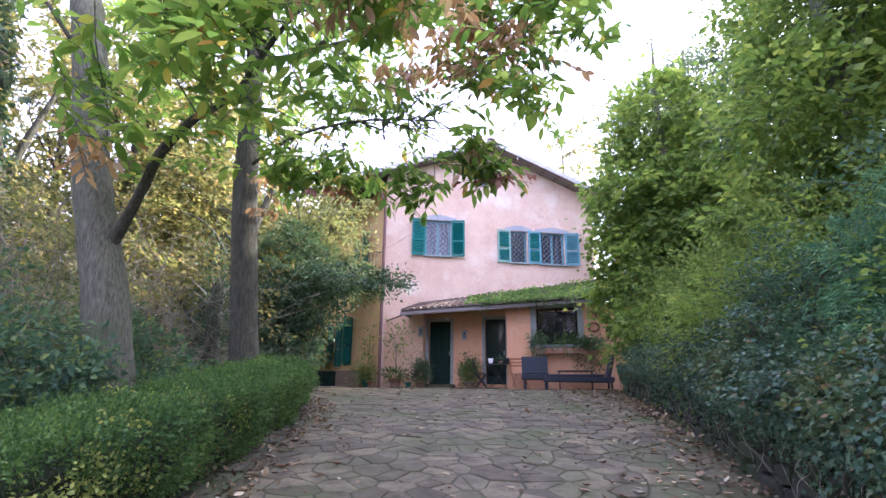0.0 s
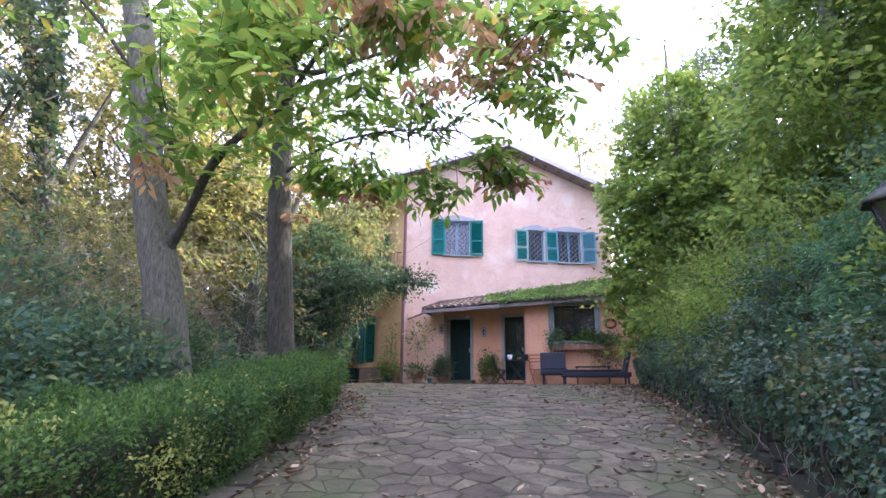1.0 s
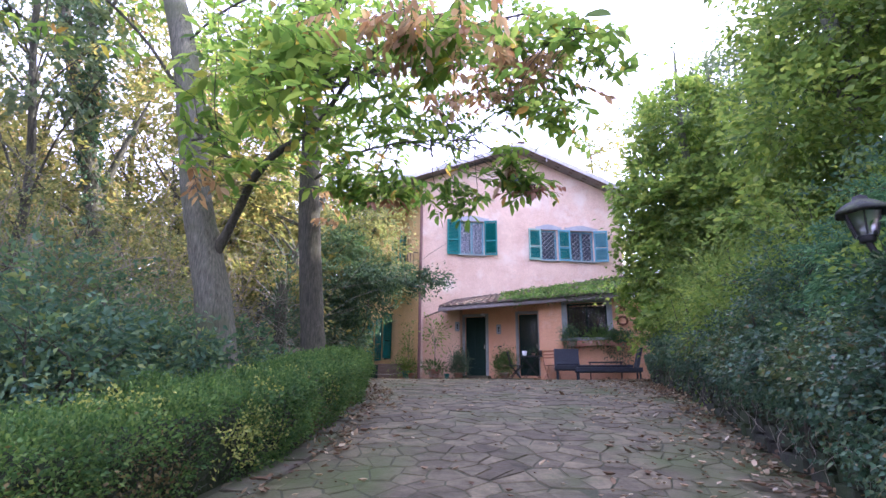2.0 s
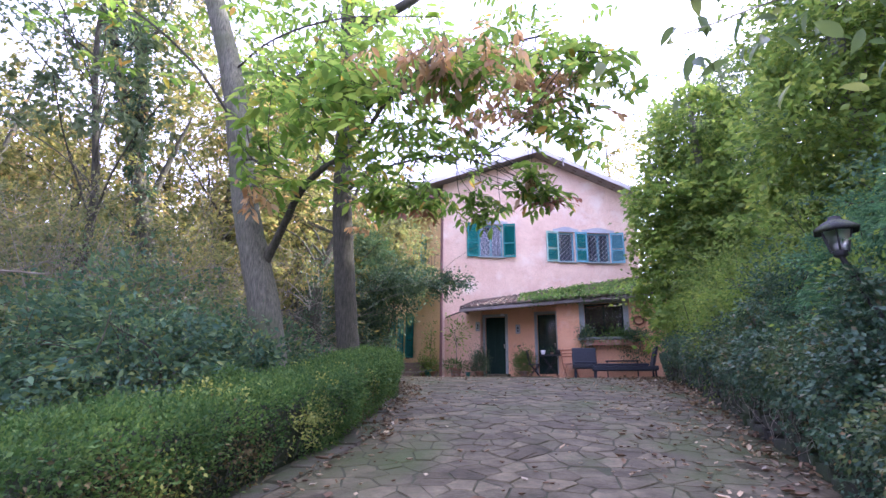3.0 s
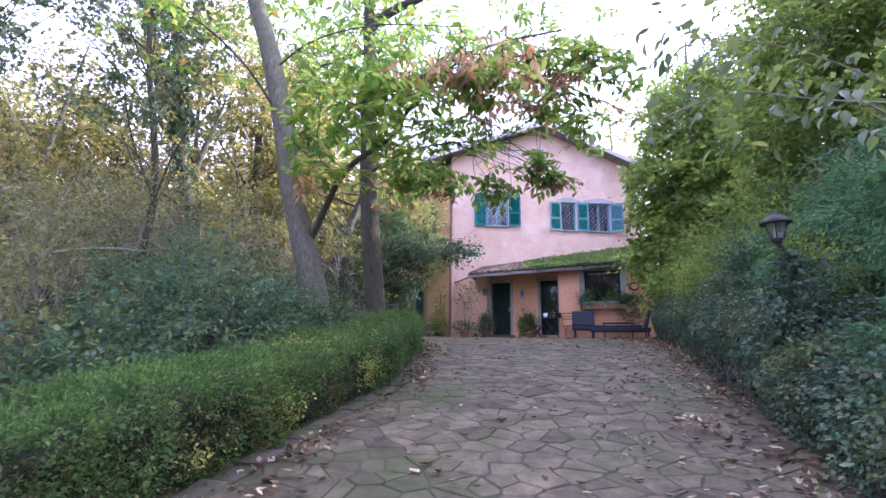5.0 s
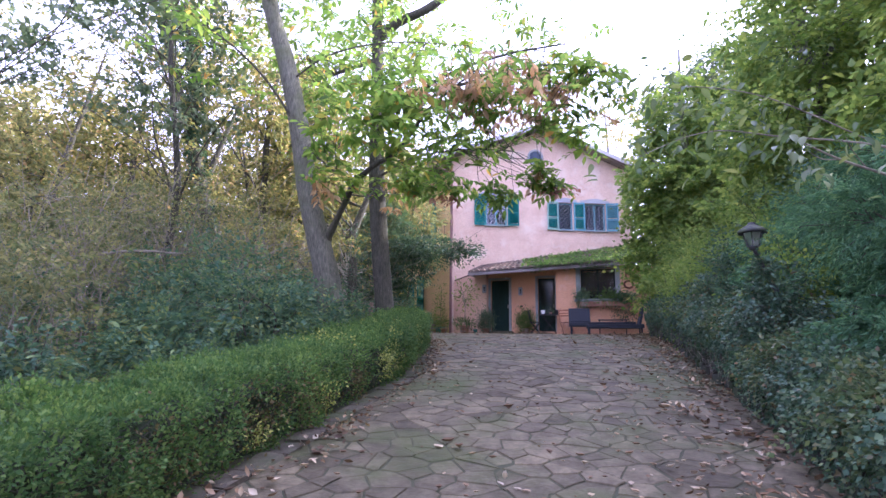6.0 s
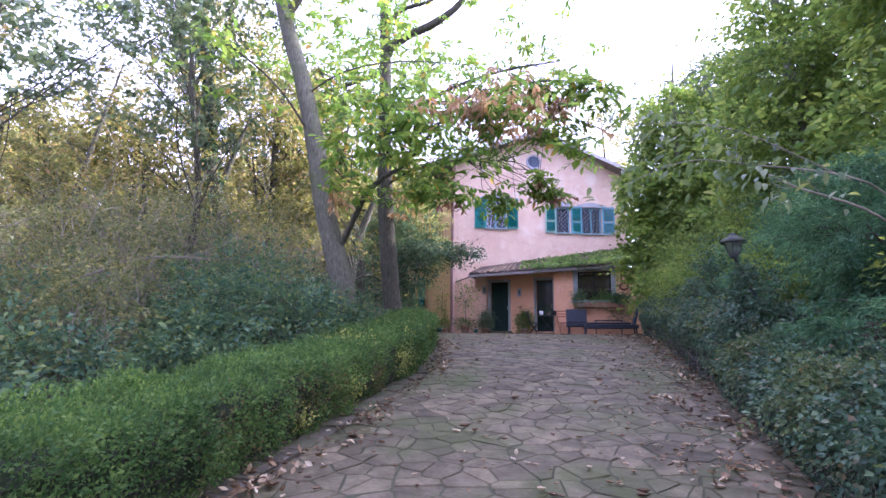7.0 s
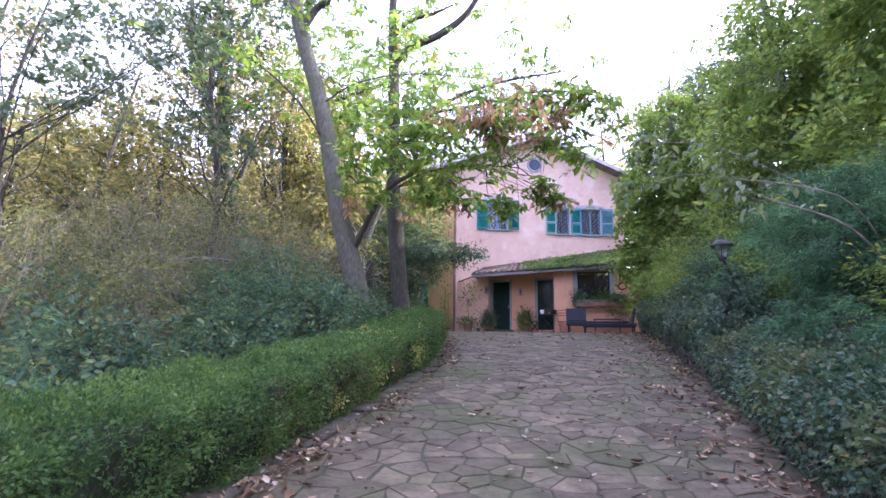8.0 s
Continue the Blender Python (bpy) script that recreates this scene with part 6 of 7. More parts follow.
z = np.where(x > np.interp(y, WALL_Y, WALL_X) + 0.1, np.array([lie(v) for v in y]) + 0.62 + ir.random(n) * 0.25, z)
at = np.stack([x, y, z], 1)
way = ir.normal(size=at.shape) * 0.6 + np.array([-0.5, 0, -0.6])
part("leaves", leaves_mesh("leaves", at, way, 0.042 * (0.5 + 0.8 * ir.random(n)), LOBED, 0.9, up=np.array([-0.8, 0, 0.6]), rng=ir, flat=0.5), L_IVY, ivy)
paths = []
for k in range(70):
    yy = ir.uniform(-4, 10)
    xx, zz = wall_x(yy) - 0.06, lie(yy) + 0.6
    p = [(xx + 0.2, yy, zz + 0.05, 0.0025)]
    for s in range(1, 5):
        p.append((xx - 0.05 * ir.random(), yy + ir.normal() * 0.04 * s, zz - 0.12 * s, 0.0022))
    paths.append(smooth_path(p, 3))
tagged(part("runners", tube_mesh("runners", paths, 4), M_TWIG, ivy), kind="stuff")

# shrubs of ivy and bramble that lean over the top of the wall
for i, y in enumerate(np.arange(-2.9, 10.5, 0.62)):
    x, g = wall_x(y) + 0.34, lie(y)
    low = 0.42 if y < 2.4 else 0.72
    shrub("overhanging_shrub", x, y, [(x - 0.18, y, g + low + 0.15, 0.40, 0.5, 0.34 if y < 2.4 else 0.24), (x + 0.05, y, g + (0.95 if y > 1.6 else 0.7), 0.5, 0.5, 0.38 if y > 1.6 else 0.25)], 560 + i, 330 if y < 2.0 else 230, 15, 0.16, 0.040 if y < 2.0 else 0.044, L_BRAMBLE if i % 3 == 1 else L_IVY, "ivy and bramble leaning over the stone wall", "shrub", wide=0.75, stems=7)

# creeper on the lean-to roof
creeper = thing("creeper", LEAN, "bright green creeper sprawling over the lean-to roof", "creeper")
cr = np.random.default_rng(35)
n = 9000
s = 0.26 + 0.74 * cr.random(n) ** 0.8
r = cr.random(n) ** 1.3 * 0.9 - 0.06
keep = np.array([noise.noise((a * 9, b * 3, 2.0)) > -0.25 - 0.4 * a for a, b in zip(s, r)])
at = np.array([on_roof(a, b, 0.17 + 0.10 * max(0, noise.noise((a * 14, b * 4, 0.5))) + 0.12 * c * c) for a, b, c in zip(s[keep], r[keep], cr.random(keep.sum()))])
hang = (cr.random(len(at)) < 0.25) & (cr.random(len(at)) < 0.3 + 0.7 * np.array([noise.noise((q[0] * 3, 0.4, 0)) > 0 for q in at]))
at[hang, 2] -= cr.random(hang.sum()) * 0.3
part("leaves", leaves_mesh("leaves", at, cr.normal(size=at.shape) + np.array([0, -0.8, 0.1]), 0.085 * (0.5 + 0.8 * cr.random(len(at))), LOBED, 0.9, rng=cr, flat=0.5), L_HEDGE, creeper)

# fallen leaves, scattered and drifted against both edges
fl = np.random.default_rng(37)
n = 3000
y = fl.uniform(-4.5, 17, n)
xl, xr = np.interp(y, EDGE_Y, EDGE_X), np.interp(y, WALL_Y, WALL_X)
pick = fl.random(n)
x = np.where(pick < 0.22, xl + np.abs(fl.normal(size=n)) * 0.22, np.where(pick < 0.72, xr - np.abs(fl.normal(size=n)) * 0.75, xl + (xr - xl) * fl.random(n)))
size = 0.066 * (0.4 + 0.8 * fl.random(n)) * np.where(fl.random(n) < 0.12, 1.7, 1.0)
heap = np.zeros(n)
for k in range(95):
    hy = fl.uniform(-3.5, 13)
    left = fl.random() < 0.45
    hx = edge_x(hy) + 0.02 + abs(fl.normal()) * 0.12 if left else wall_x(hy) - 0.04 - abs(fl.normal()) * (0.16 if k % 3 else 0.6)
    m = int(fl.integers(8, 26))
    r = 0.05 + 0.007 * m
    x = np.append(x, hx + fl.normal(size=m) * r * 0.7)
    y = np.append(y, hy + fl.normal(size=m) * r * 1.2)
    size = np.append(size, 0.064 * (0.5 + 0.8 * fl.random(m)))
    heap = np.append(heap, np.full(m, 0.045))
n = len(x)
z = np.array([lie(v) for v in y]) + 0.008 + (0.014 + heap) * fl.random(n)
at = np.stack([x, y, z], 1)
way = fl.normal(size=at.shape) * np.stack([np.ones(n), np.ones(n), 0.10 + heap * 9], 1)
way[:, 2] = np.abs(way[:, 2])
lift = np.stack([fl.normal(size=n) * heap * 9, fl.normal(size=n) * heap * 9, np.ones(n)], 1)
CURLED = (LONG[0] + np.array([(0, 0, 0.10), (0, 0, 0.14), (0, 0, 0), (0, 0, 0.14), (0, 0, 0.16), (0, 0, 0.02), (0, 0, 0.16), (0, 0, 0.36)]), LONG[1])
fallen = tagged(part("fallen_leaves", leaves_mesh("fallen_leaves", at, way, size, CURLED, 0.6, up=lift, rng=fl, flat=0.92), L_FALLEN), "dry brown leaves scattered and drifted over the drive", "leaves", kind="stuff")

# ---- the garden lantern ----
lan = thing("garden_lantern", pose(2.33, 2.42, land(2.6, 2.42)), "old metal garden lantern with milky glass on a post", "lantern")
lz = 2.05 - land(2.6, 2.42)
part("post", tube_mesh("post", [np.array([(0.25, 0, 0, 0.03), (0.2, 0, lz * 0.6, 0.025), (0.02, 0, lz - 0.06, 0.02), (0, 0, lz, 0.02)])], 8), M_IRON, lan)
part("base", lathe([(0.03, 0), (0.055, 0.015), (0.05, 0.03), (0.06, 0.045)], 6), M_IRON, lan, "", pose(0, 0, lz - 0.02))
part("glass", lathe([(0.062, 0), (0.108, 0.165)], 6), M_FROST, lan, "milky glass panes", pose(0, 0, lz + 0.025))
bars = [np.array([(0.065 * math.cos(q), 0.065 * math.sin(q), 0, 0.007), (0.112 * math.cos(q), 0.112 * math.sin(q), 0.17, 0.007)]) for q in [k * math.pi / 3 for k in range(6)]]
part("frame", tube_mesh("frame", bars, 5), M_IRON, lan, "", pose(0, 0, lz + 0.025))
part("cap", lathe([(0.165, -0.02), (0.17, -0.005), (0.125, 0.03), (0.08, 0.06), (0.05, 0.075), (0.045, 0.10), (0.0005, 0.115)], 6), M_SLATE, lan, "tarnished metal cap with moss", pose(0, 0, lz + 0.2))
part("bulb", lathe([(0.012, 0), (0.022, 0.03), (0.018, 0.06), (0.001, 0.075)], 10), M_WHITEPOT, lan, "", pose(0, 0, lz + 0.04))

ivy_z = land(2.6, 2.42)
shrub("ivy_shrub", 2.55, 2.4, [(2.5, 2.3, ivy_z + 0.25, 0.3, 0.3, 0.3), (2.45, 2.3, 1.55, 0.24, 0.24, 0.28), (2.4, 2.38, 1.82, 0.16, 0.16, 0.16)], 260, 170, 15, 0.13, 0.06, L_IVY, "ivy climbing the post of the garden lantern", "ivy", stems=6)

# near branch that hangs into the walk from the bank
nb = tree_thing("plum_branch", 3.4, 0.6, "low branch with large leaves over the drive", "branch")
o = np.array(nb.matrix_basis.translation)
nbr = np.random.default_rng(44)
bp = smooth_path([(3.6, 1.2, 2.0, 0.02), (2.45, 0.1, 2.28, 0.014), (1.45, 0.1, 2.47, 0.010), (0.9, -0.05, 2.45, 0.007), (0.35, -0.15, 2.22, 0.004)], 5)
bp2 = smooth_path([(2.3, 0.1, 2.31, 0.010), (1.4, 0.0, 2.72, 0.008), (0.75, -0.15, 2.76, 0.005), (0.4, -0.2, 2.7, 0.003)], 5)
stem = smooth_path([(3.4, 0.6, land(3.4, 0.6) - 0.1, 0.03), (3.5, 0.9, 1.5, 0.026), (3.6, 1.2, 2.0, 0.02)], 5)
bp3 = smooth_path([(3.5, 0.9, 1.6, 0.018), (2.5, 0.1, 1.98, 0.012), (1.6, -0.35, 2.12, 0.008), (1.3, -0.45, 2.22, 0.003)], 5)
bp[:, 3] *= 0.6
bp2[:, 3] *= 0.6
fork = [smooth_path([(1.6, -0.35, 2.12, 0.005), (1.45, -0.42, 2.10, 0.004), (1.32, -0.5, 2.13, 0.002)], 3), smooth_path([(1.85, -0.22, 2.09, 0.005), (1.7, -0.32, 2.2, 0.003), (1.62, -0.4, 2.26, 0.002)], 3)]
for q in (bp, bp2, bp3, stem, *fork):
    part("branch", tube_mesh("branch", [q - np.array([*o, 0])], 6), M_TWIG, nb)
src = np.concatenate([bp[9:], bp2[4:], bp3[8:]])[:, :3]
n = 230
c = src[nbr.integers(0, len(src), n)] + nbr.normal(size=(n, 3)) * np.array([0.17, 0.15, 0.11])
way = nbr.normal(size=(n, 3)) * 0.6 + np.array([-0.5, -0.2, -0.6])
part("leaves", leaves_mesh("leaves", c - o, way, 0.105 * (0.6 + 0.6 * nbr.random(n)), OVATE, 0.44, rng=nbr, flat=0.6), L_PLUM, nb)


# ---- things in front of the house ----
def leafy(parent, c, rad, n, size, material, seed, blade=BLADE, wide=0.5, name="leaves", up=0.3):
    r = np.random.default_rng(seed)
    d = r.normal(size=(n, 3))
    at = np.array(c) + d * np.array(rad) * 0.45
    return part(name, leaves_mesh(name, at, d + np.array([0, 0, up]), size * (0.6 + 0.7 * r.random(n)), blade, wide, rng=r, flat=0.3), material, parent)


def at_lean(x, y, rz=0.0):
    m = LEAN @ pose(x, y, 0, 0, 0, rz)
    m.translation.z = lie(m.translation.y)
    return m


def at_yard(x, y, rz=0.0):
    return pose(x, y, lie(y), 0, 0, rz)


def pot(parent, r, h, material, label, m=None):
    p = part("pot", lathe([(r * 0.68, 0), (r * 0.95, h * 0.82), (r * 1.06, h * 0.83), (r * 1.06, h), (r * 0.92, h), (r * 0.88, h * 0.88)], 20, False), material, parent, label, m)
    part("earth", lathe([(r * 0.9, h * 0.88), (0.001, h * 0.9)], 16, False), M_SOIL, p)
    return p


pt = thing("potted_tree", at_yard(-1.71, 17.63), "small potted tree in a terracotta pot beside the wall", "potted plant")
pot(pt, 0.21, 0.34, M_TERRA, "weathered terracotta pot")
part("trunk", tube_mesh("trunk", [smooth_path([(0, 0, 0.3, 0.018), (0.02, 0, 0.9, 0.014), (0.03, 0, 1.35, 0.010)], 4)]
                        + [smooth_path([(0.02, 0, 1.0 + 0.06 * k, 0.007), (0.16 * math.cos(k * 2.1), 0.16 * math.sin(k * 2.1), 1.35 + 0.07 * k, 0.005), (0.32 * math.cos(k * 2.1), 0.3 * math.sin(k * 2.1), 1.55 + 0.08 * k, 0.003)], 3) for k in range(6)], 6), M_TWIG, pt)
leafy(pt, (0.02, 0, 1.62), (0.55, 0.5, 0.65), 210, 0.11, L_BRIGHT, 1, LONG, 0.45, "crown")
leafy(pt, (0, 0, 0.42), (0.42, 0.4, 0.2), 420, 0.12, L_HEDGE, 2, LONG, 0.25, "underplanting")["kind"] = "stuff"

gp = thing("small_pot", at_yard(-1.27, 17.45), "small empty green plastic pot on the paving", "pot")
pot(gp, 0.085, 0.18, M_GREENPOT, "")

for dx, dy, w, h, mt, sd, lb in ((-0.87, 17.51, 0.33, 0.6, L_BLUE, 5, "bushy grey-green plant in a pot beside the front door"), (0.66, 17.12, 0.35, 0.62, L_HEDGE, 6, "bushy green plant in a pot between the doors")):
    b = thing("potted_shrub", at_yard(dx, dy), lb, "potted plant", "potted shrubs by the door")
    pot(b, 0.16, 0.22, M_TERRA, "")
    leafy(b, (0, 0, 0.2 + h * 0.5), (w, w, h * 0.75), 3000, 0.055, mt, sd)

# folding table with things on it
tb = thing("folding_table", at_yard(1.52, 16.67, -15), "small dark folding table with crossed metal legs", "table")
part("tabletop", boxes((0, 0, 0.735, 0.72, 0.5, 0.025), bevel=0.008), M_IRON, tb)
for sy in (-0.2, 0.2):
    for s in (-1, 1):
        part("leg", tube_mesh("leg", [np.array([(0.28 * s, sy, 0.0, 0.012), (-0.28 * s, sy + 0.012 * s, 0.73, 0.012)])], 6), M_IRON, tb)
part("brace", tube_mesh("brace", [np.array([(0, -0.2, 0.37, 0.009), (0, 0.2, 0.37, 0.009)])], 6), M_IRON, tb)
cup = thing("white_pot", tb.matrix_basis @ pose(-0.22, -0.05, 0.75), "small white ceramic pot on the folding table", "pot")
part("pot", lathe([(0.06, 0), (0.085, 0.15), (0.07, 0.15), (0.055, 0.02)], 16, False), M_WHITEPOT, cup)
can = thing("watering_can", tb.matrix_basis @ pose(0.27, 0.02, 0.75), "dark metal can on the folding table", "can")
part("body", lathe([(0.07, 0), (0.075, 0.14), (0.06, 0.17), (0.05, 0.17)], 14), M_IRON, can)
part("spout", tube_mesh("spout", [smooth_path([(0.06, 0, 0.05, 0.012), (0.12, 0, 0.1, 0.01), (0.16, 0, 0.19, 0.008)], 3)], 6), M_IRON, can)
fp = thing("table_plant", tb.matrix_basis @ pose(0.05, 0.08, 0.75), "low dark plant on the folding table", "potted plant")
pot(fp, 0.06, 0.08, M_TERRA, "")
leafy(fp, (0, 0, 0.13), (0.2, 0.14, 0.12), 70, 0.05, L_LAUREL, 9)


def chair(name, m, label, mat):
    """A slatted folding garden chair."""
    c = thing(name, m, label, "chair", "chairs by the wall")
    part("seat", boxes(*[(0, -0.16 + 0.065 * k, 0.44, 0.42, 0.05, 0.018) for k in range(6)]), mat, c)
    for sx in (-0.2, 0.2):
        part("back_leg", tube_mesh("back_leg", [np.array([(sx, -0.2, 0, 0.014), (sx, 0.14, 0.46, 0.014), (sx, 0.24, 0.9, 0.014)])], 6), mat, c)
        part("front_leg", tube_mesh("front_leg", [np.array([(sx * 0.9, 0.2, 0, 0.014), (sx * 0.9, -0.18, 0.44, 0.014)])], 6), mat, c)
    part("backrest", boxes((0, 0.235, 0.86, 0.42, 0.02, 0.06), (0, 0.215, 0.76, 0.42, 0.02, 0.05), (0, 0.195, 0.67, 0.42, 0.02, 0.05)), mat, c)
    return c


chair("folding_chair", at_yard(2.12, 16.35, 150), "orange-brown wooden folding chair beside the wall", surface("orange_wood", (0.30, 0.12, 0.06), (0.42, 0.19, 0.10), 5, 60, 0.6, 0.2, stretch=(1, 1, 5)))
chair("folding_chair", at_yard(1.0, 16.85, 80), "dark metal folding chair beside the table", M_IRON)


def sunbed(m, label, w, l, seat=0.36):
    """A rattan lounger with a raised back."""
    s = thing("rattan_lounger", m, label, "lounger", "rattan loungers")
    part("frame", boxes((0, 0, seat - 0.06, l, w, 0.13), bevel=0.02), M_RATTAN, s)
    for sx in (-l / 2 + 0.08, l / 2 - 0.08):
        for sy in (-w / 2 + 0.06, w / 2 - 0.06):
            part("leg", boxes((sx, sy, (seat - 0.12) / 2, 0.05, 0.05, seat - 0.12)), M_RATTAN, s)
    return s


s1 = sunbed(at_yard(2.45, 15.45, -6), "grey-blue rattan lounger with upright back on the paving", 0.7, 0.75, 0.40)
part("backrest", box(bmesh.new(), 0, 0.30, 0.66, 0.74, 0.09, 0.55, 0.03, Matrix.Rotation(radians(-12), 4, "X")), M_RATTAN, s1)
part("cushion", boxes((0, -0.03, 0.44, 0.68, 0.6, 0.07), bevel=0.025), M_CUSHION, s1)
s2 = sunbed(at_yard(3.55, 15.1, -8), "long low grey-blue rattan lounger on the paving", 0.7, 1.85, 0.34)
part("cushion", boxes((-0.1, 0, 0.385, 1.55, 0.64, 0.06), bevel=0.02), M_CUSHION, s2)
part("backrest", box(bmesh.new(), 0.86, 0, 0.62, 0.08, 0.66, 0.62, 0.03, Matrix.Rotation(radians(14), 4, "Y")), M_RATTAN, s2)
bn = thing("low_table", at_yard(3.65, 15.8, -12), "low dark garden table against the wall", "table")
part("tabletop", boxes((0, 0, 0.52, 1.0, 0.4, 0.03), bevel=0.008), M_IRON, bn)
for sx in (-0.45, 0.45):
    for sy in (-0.16, 0.16):
        part("leg", boxes((sx, sy, 0.255, 0.03, 0.03, 0.5)), M_IRON, bn)

# window box and plants at the kitchen window
wb = thing("window_box", LEAN @ BAY @ pose(4.35, -0.2, 1.06), "terracotta window box with bushy green plants on brackets", "window box")
part("box", boxes((0, 0, 0.02, 1.5, 0.2, 0.17), bevel=0.015), M_TERRA, wb)
for k, (dx, w, h, mt) in enumerate(((0.32, 0.6, 0.3, L_HEDGE), (-0.66, 0.3, 0.4, L_LAUREL), (0.85, 0.45, 0.2, L_LAUREL))):
    leafy(wb, (dx, -0.03, 0.22), (w, 0.3, h), 1000, 0.07, mt, 20 + k, name="plant")["kind"] = "stuff"
hp = thing("hanging_plant", LEAN @ BAY @ pose(5.15, -0.12, 1.02), "trailing green plant below the window", "plant")
part("box", boxes((0, 0, 0, 0.5, 0.2, 0.16), bevel=0.015), M_TERRA, hp)
leafy(hp, (0, -0.05, -0.2), (0.5, 0.25, 0.5), 700, 0.06, L_IVY, 27, name="plant", up=-0.6)["kind"] = "stuff"

# plates and ornaments on the wall
for dx, dz in ((-0.21, 1.82), (1.23, 1.72)):
    pl = thing("wall_plaque", LEAN @ (pose(0, 0, 0) if dx < 0 else PORCH) @ pose(dx, -0.02, dz), "small grey framed plaque on the wall", "plaque", "wall plaques")
    part("frame", boxes((0, 0, 0.15, 0.15, 0.03, 0.03), (0, 0, -0.15, 0.15, 0.03, 0.03), (-0.065, 0, 0, 0.03, 0.03, 0.27), (0.065, 0, 0, 0.03, 0.03, 0.27)), M_GREYSTONE, pl)
    part("panel", boxes((0, 0.008, 0, 0.1, 0.015, 0.27)), M_WHITESTONE, pl)
    part("figure", boxes((0, -0.002, 0.04, 0.05, 0.012, 0.09), (0, -0.002, -0.06, 0.05, 0.012, 0.06)), M_IRON, pl)
bx = thing("meter_plate", LEAN @ PORCH @ pose(1.27, -0.012, 1.12), "small dark plate on the wall", "plate")
part("panel", boxes((0, 0, 0, 0.1, 0.02, 0.05), bevel=0.004), M_IRON, bx)
lamp = thing("wall_lamp", LEAN @ PORCH @ pose(0.70, -0.02, 2.25), "small white lamp above the front door", "lamp")
part("arm", boxes((0, -0.08, 0, 0.03, 0.16, 0.03)), M_WHITEIRON, lamp)
part("shade", lathe([(0.09, 0), (0.06, 0.05), (0.02, 0.07)], 14), M_WHITEPOT, lamp, "white shade", pose(0, -0.16, -0.04))
M_RUST = surface("rusty_iron", (0.12, 0.05, 0.035), (0.22, 0.10, 0.06), 8, 60, 0.8, 0.3)
wh = thing("wall_wreath", LEAN @ BAY @ pose(5.32, -0.05, 1.78), "round rusty wreath ornament on the wall", "ornament")
part("ring", tube_mesh("ring", [np.array([(0.15 * math.cos(k * math.pi / 8), 0, 0.13 * math.sin(k * math.pi / 8), 0.035) for k in range(17)])], 7, 0.15), M_RUST, wh)
wm = thing("wall_ornament", LEAN @ BAY @ pose(5.32, -0.04, 2.16), "dark rusty cut-metal ornament on the wall", "ornament")
part("figure", boxes((0, 0, 0.04, 0.22, 0.03, 0.1), (-0.08, 0, -0.06, 0.05, 0.03, 0.12), (0.08, 0, -0.06, 0.05, 0.03, 0.12), bevel=0.008), M_RUST, wm)
wk = thing("wall_ornament", LEAN @ BAY @ pose(5.8, -0.04, 1.5), "dark rusty cut-metal ornament on the wall", "ornament")
part("figure", boxes((0, 0, 0, 0.3, 0.03, 0.12), (0.05, 0, -0.1, 0.1, 0.03, 0.1), bevel=0.008), M_RUST, wk)


# along the side wall: crates, pots and a climbing plant
for k, (al, ou, w) in enumerate(((-3.5, 19.75, 0.62), (-4.5, 20.35, 0.5))):
    cbn = thing("wooden_crate" if k == 0 else "dark_cabinet", at_yard(al, ou, -20), "slatted pale wooden planter crate against the house" if k == 0 else "low dark wooden cabinet against the house", "crate" if k == 0 else "cabinet")
    for j in range(5):
        part("slat", boxes((0, -0.27, 0.07 + 0.12 * j, w + 0.3, 0.02, 0.10), bevel=0.004), M_WOOD if k == 0 else M_DARKDOOR, cbn)
        part("end_slat", boxes(((w + 0.3) / 2, 0, 0.07 + 0.12 * j, 0.02, 0.52, 0.10), bevel=0.004), M_WOOD if k == 0 else M_DARKDOOR, cbn)
    part("body", boxes((0, 0, 0.31, w + 0.24, 0.5, 0.58)), M_WOOD if k == 0 else M_DARKDOOR, cbn)
cl = thing("climbing_plant", at_yard(-2.85, 19.25), "straggling climbing plant in a pot on a stake", "plant")
pot(cl, 0.19, 0.32, M_GREENPOT, "dull green pot")
part("stake", tube_mesh("stake", [np.array([(0, 0.05, 0.2, 0.015), (0.05, 0.2, 2.0, 0.012)])], 6), M_WOOD, cl)
leafy(cl, (0.0, 0.05, 0.95), (0.34, 0.34, 1.3), 600, 0.09, L_BRIGHT, 51)
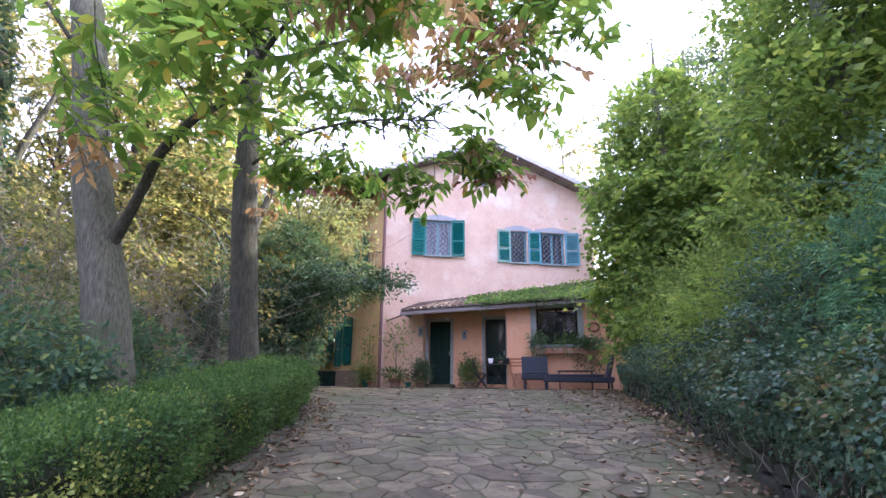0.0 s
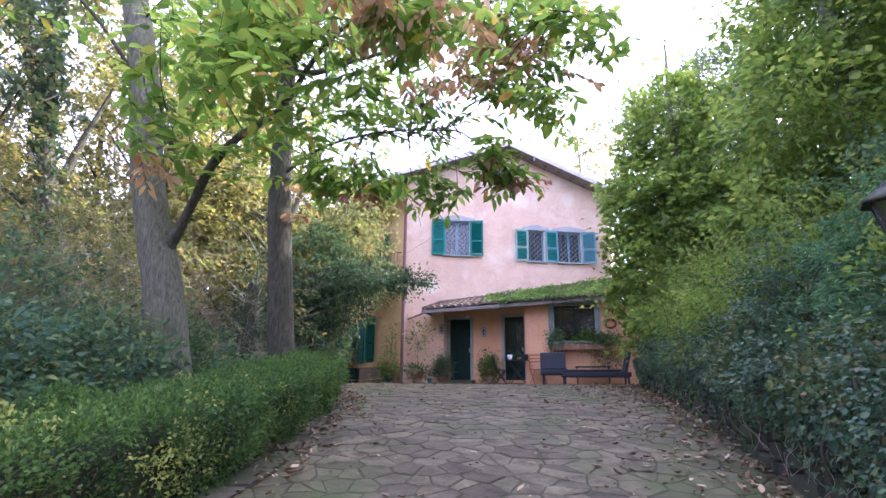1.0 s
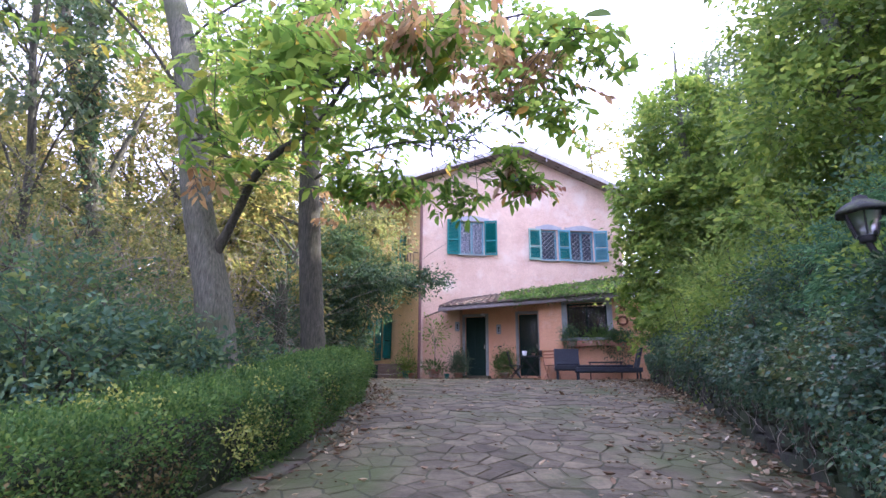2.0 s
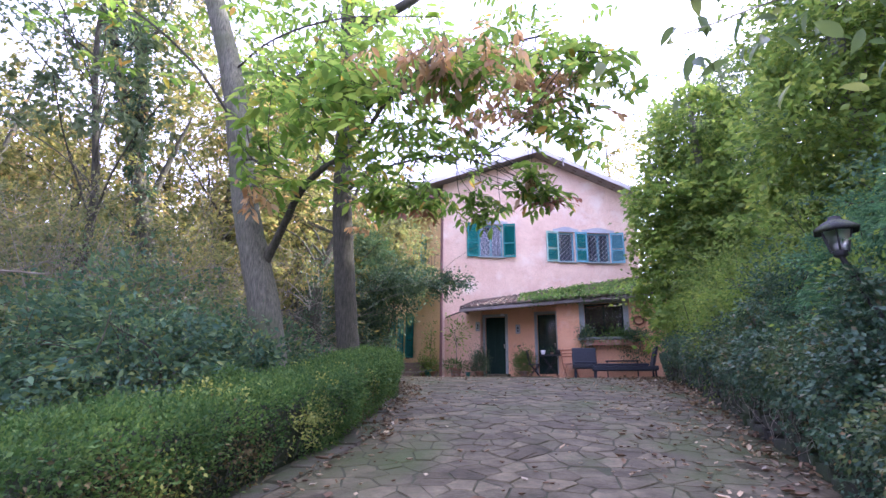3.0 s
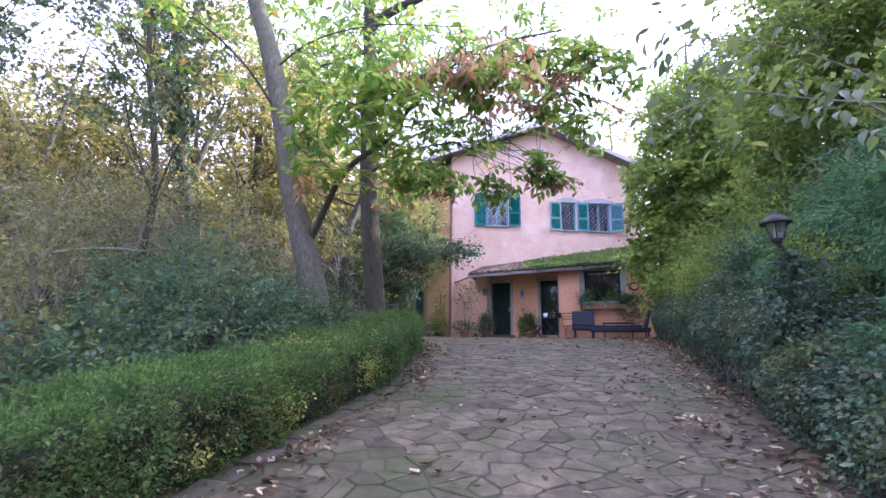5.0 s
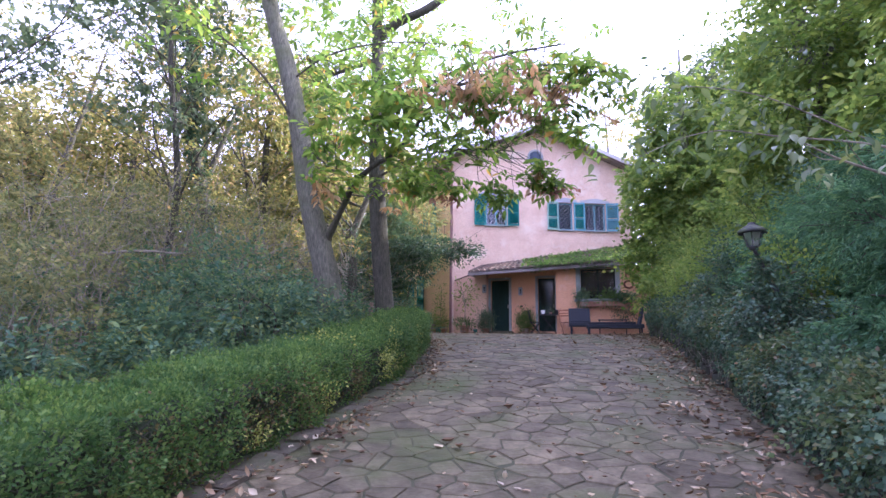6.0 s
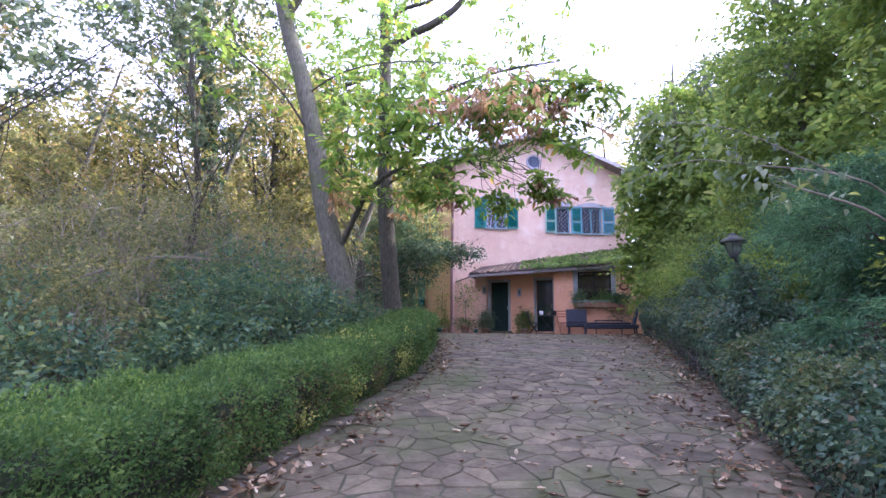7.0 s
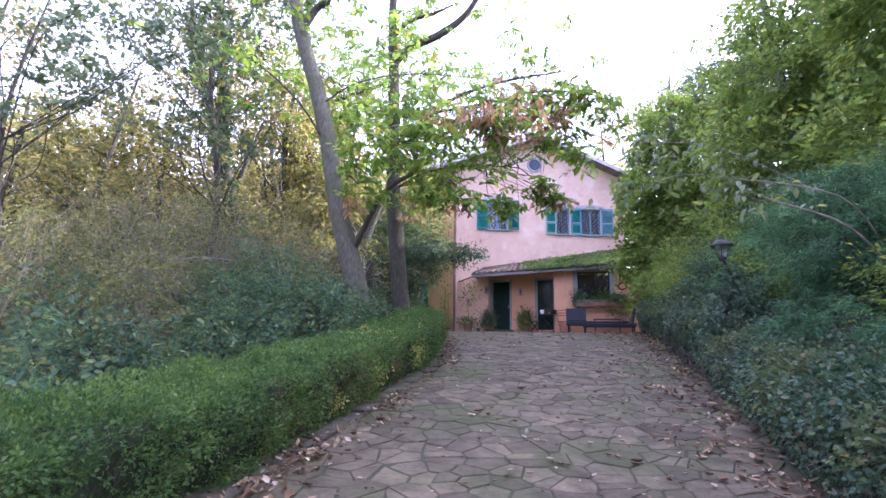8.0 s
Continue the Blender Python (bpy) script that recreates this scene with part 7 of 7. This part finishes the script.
for k, (px, py) in enumerate(((-2.62, 18.85), (-3.1, 19.5))):
    pp = thing("potted_plant", at_yard(px, py), "leafy plant in a clay pot by the house corner", "potted plant")
    pot(pp, 0.15, 0.24, M_TERRA, "")
    leafy(pp, (0, 0, 0.42), (0.4, 0.4, 0.4), 500, 0.09, L_BRIGHT, 55 + k, LONG, 0.3)

# ---- wooden fence and ivy-clad post under the trees ----
fence = thing("fence", pose(-4.9, 10.6, land(-4.9, 10.6)), "weathered wooden rail fence under the trees", "fence")
for k in range(3):
    part("post", boxes((-0.95 + 0.95 * k, 0.1 * k, 0.45, 0.1, 0.1, 1.0), bevel=0.012), M_WOOD, fence)
for z in (0.35, 0.75):
    part("rail", boxes((0, 0.1, z, 2.1, 0.05, 0.11), bevel=0.01), M_WOOD, fence)
ip = thing("ivy_post", pose(-4.15, 9.4, land(-4.15, 9.4)), "dead tree stump wrapped in dark ivy", "stump")
part("stump", tube_mesh("stump", [smooth_path([(0, 0, -0.1, 0.17), (0.02, 0, 0.8, 0.14), (0, 0, 1.7, 0.12), (0.02, 0, 2.0, 0.10)], 4)], 10, 0.08), M_BARKDARK, ip)
leafy(ip, (0, 0, 1.25), (0.42, 0.42, 1.6), 1500, 0.07, L_IVY, 61)
# a broken dead shrub with pale splayed stems
M_PALETWIG = surface("pale_dead_wood", (0.30, 0.26, 0.21), (0.52, 0.47, 0.40), 6, 50, 0.9, 0.3, stretch=(3, 3, 0.6))
ds = thing("dead_shrub", pose(-4.75, 10.7, land(-4.75, 10.7)), "broken dead shrub with pale splayed stems", "shrub")
dr = np.random.default_rng(63)
part("stump", tube_mesh("stump", [smooth_path([(0, 0, -0.1, 0.10), (0.05, 0, 0.8, 0.085), (0.12, 0, 1.5, 0.07)], 4)], 9, 0.1), M_PALETWIG, ds)
for k in range(13):
    a = dr.uniform(-1.1, 1.1)
    l1 = dr.uniform(0.6, 1.25)
    tip = np.array([0.12 + math.sin(a) * l1, dr.normal() * 0.25, 1.45 + math.cos(a) * l1])
    mid = np.array([0.12 + math.sin(a) * l1 * 0.4, dr.normal() * 0.1, 1.5 + math.cos(a) * l1 * 0.5])
    part("stem", tube_mesh("stem", [smooth_path([(0.11, 0, 1.4, 0.035), (*mid, 0.022), (*tip, 0.007)], 4)], 6, 0.08), M_PALETWIG, ds)
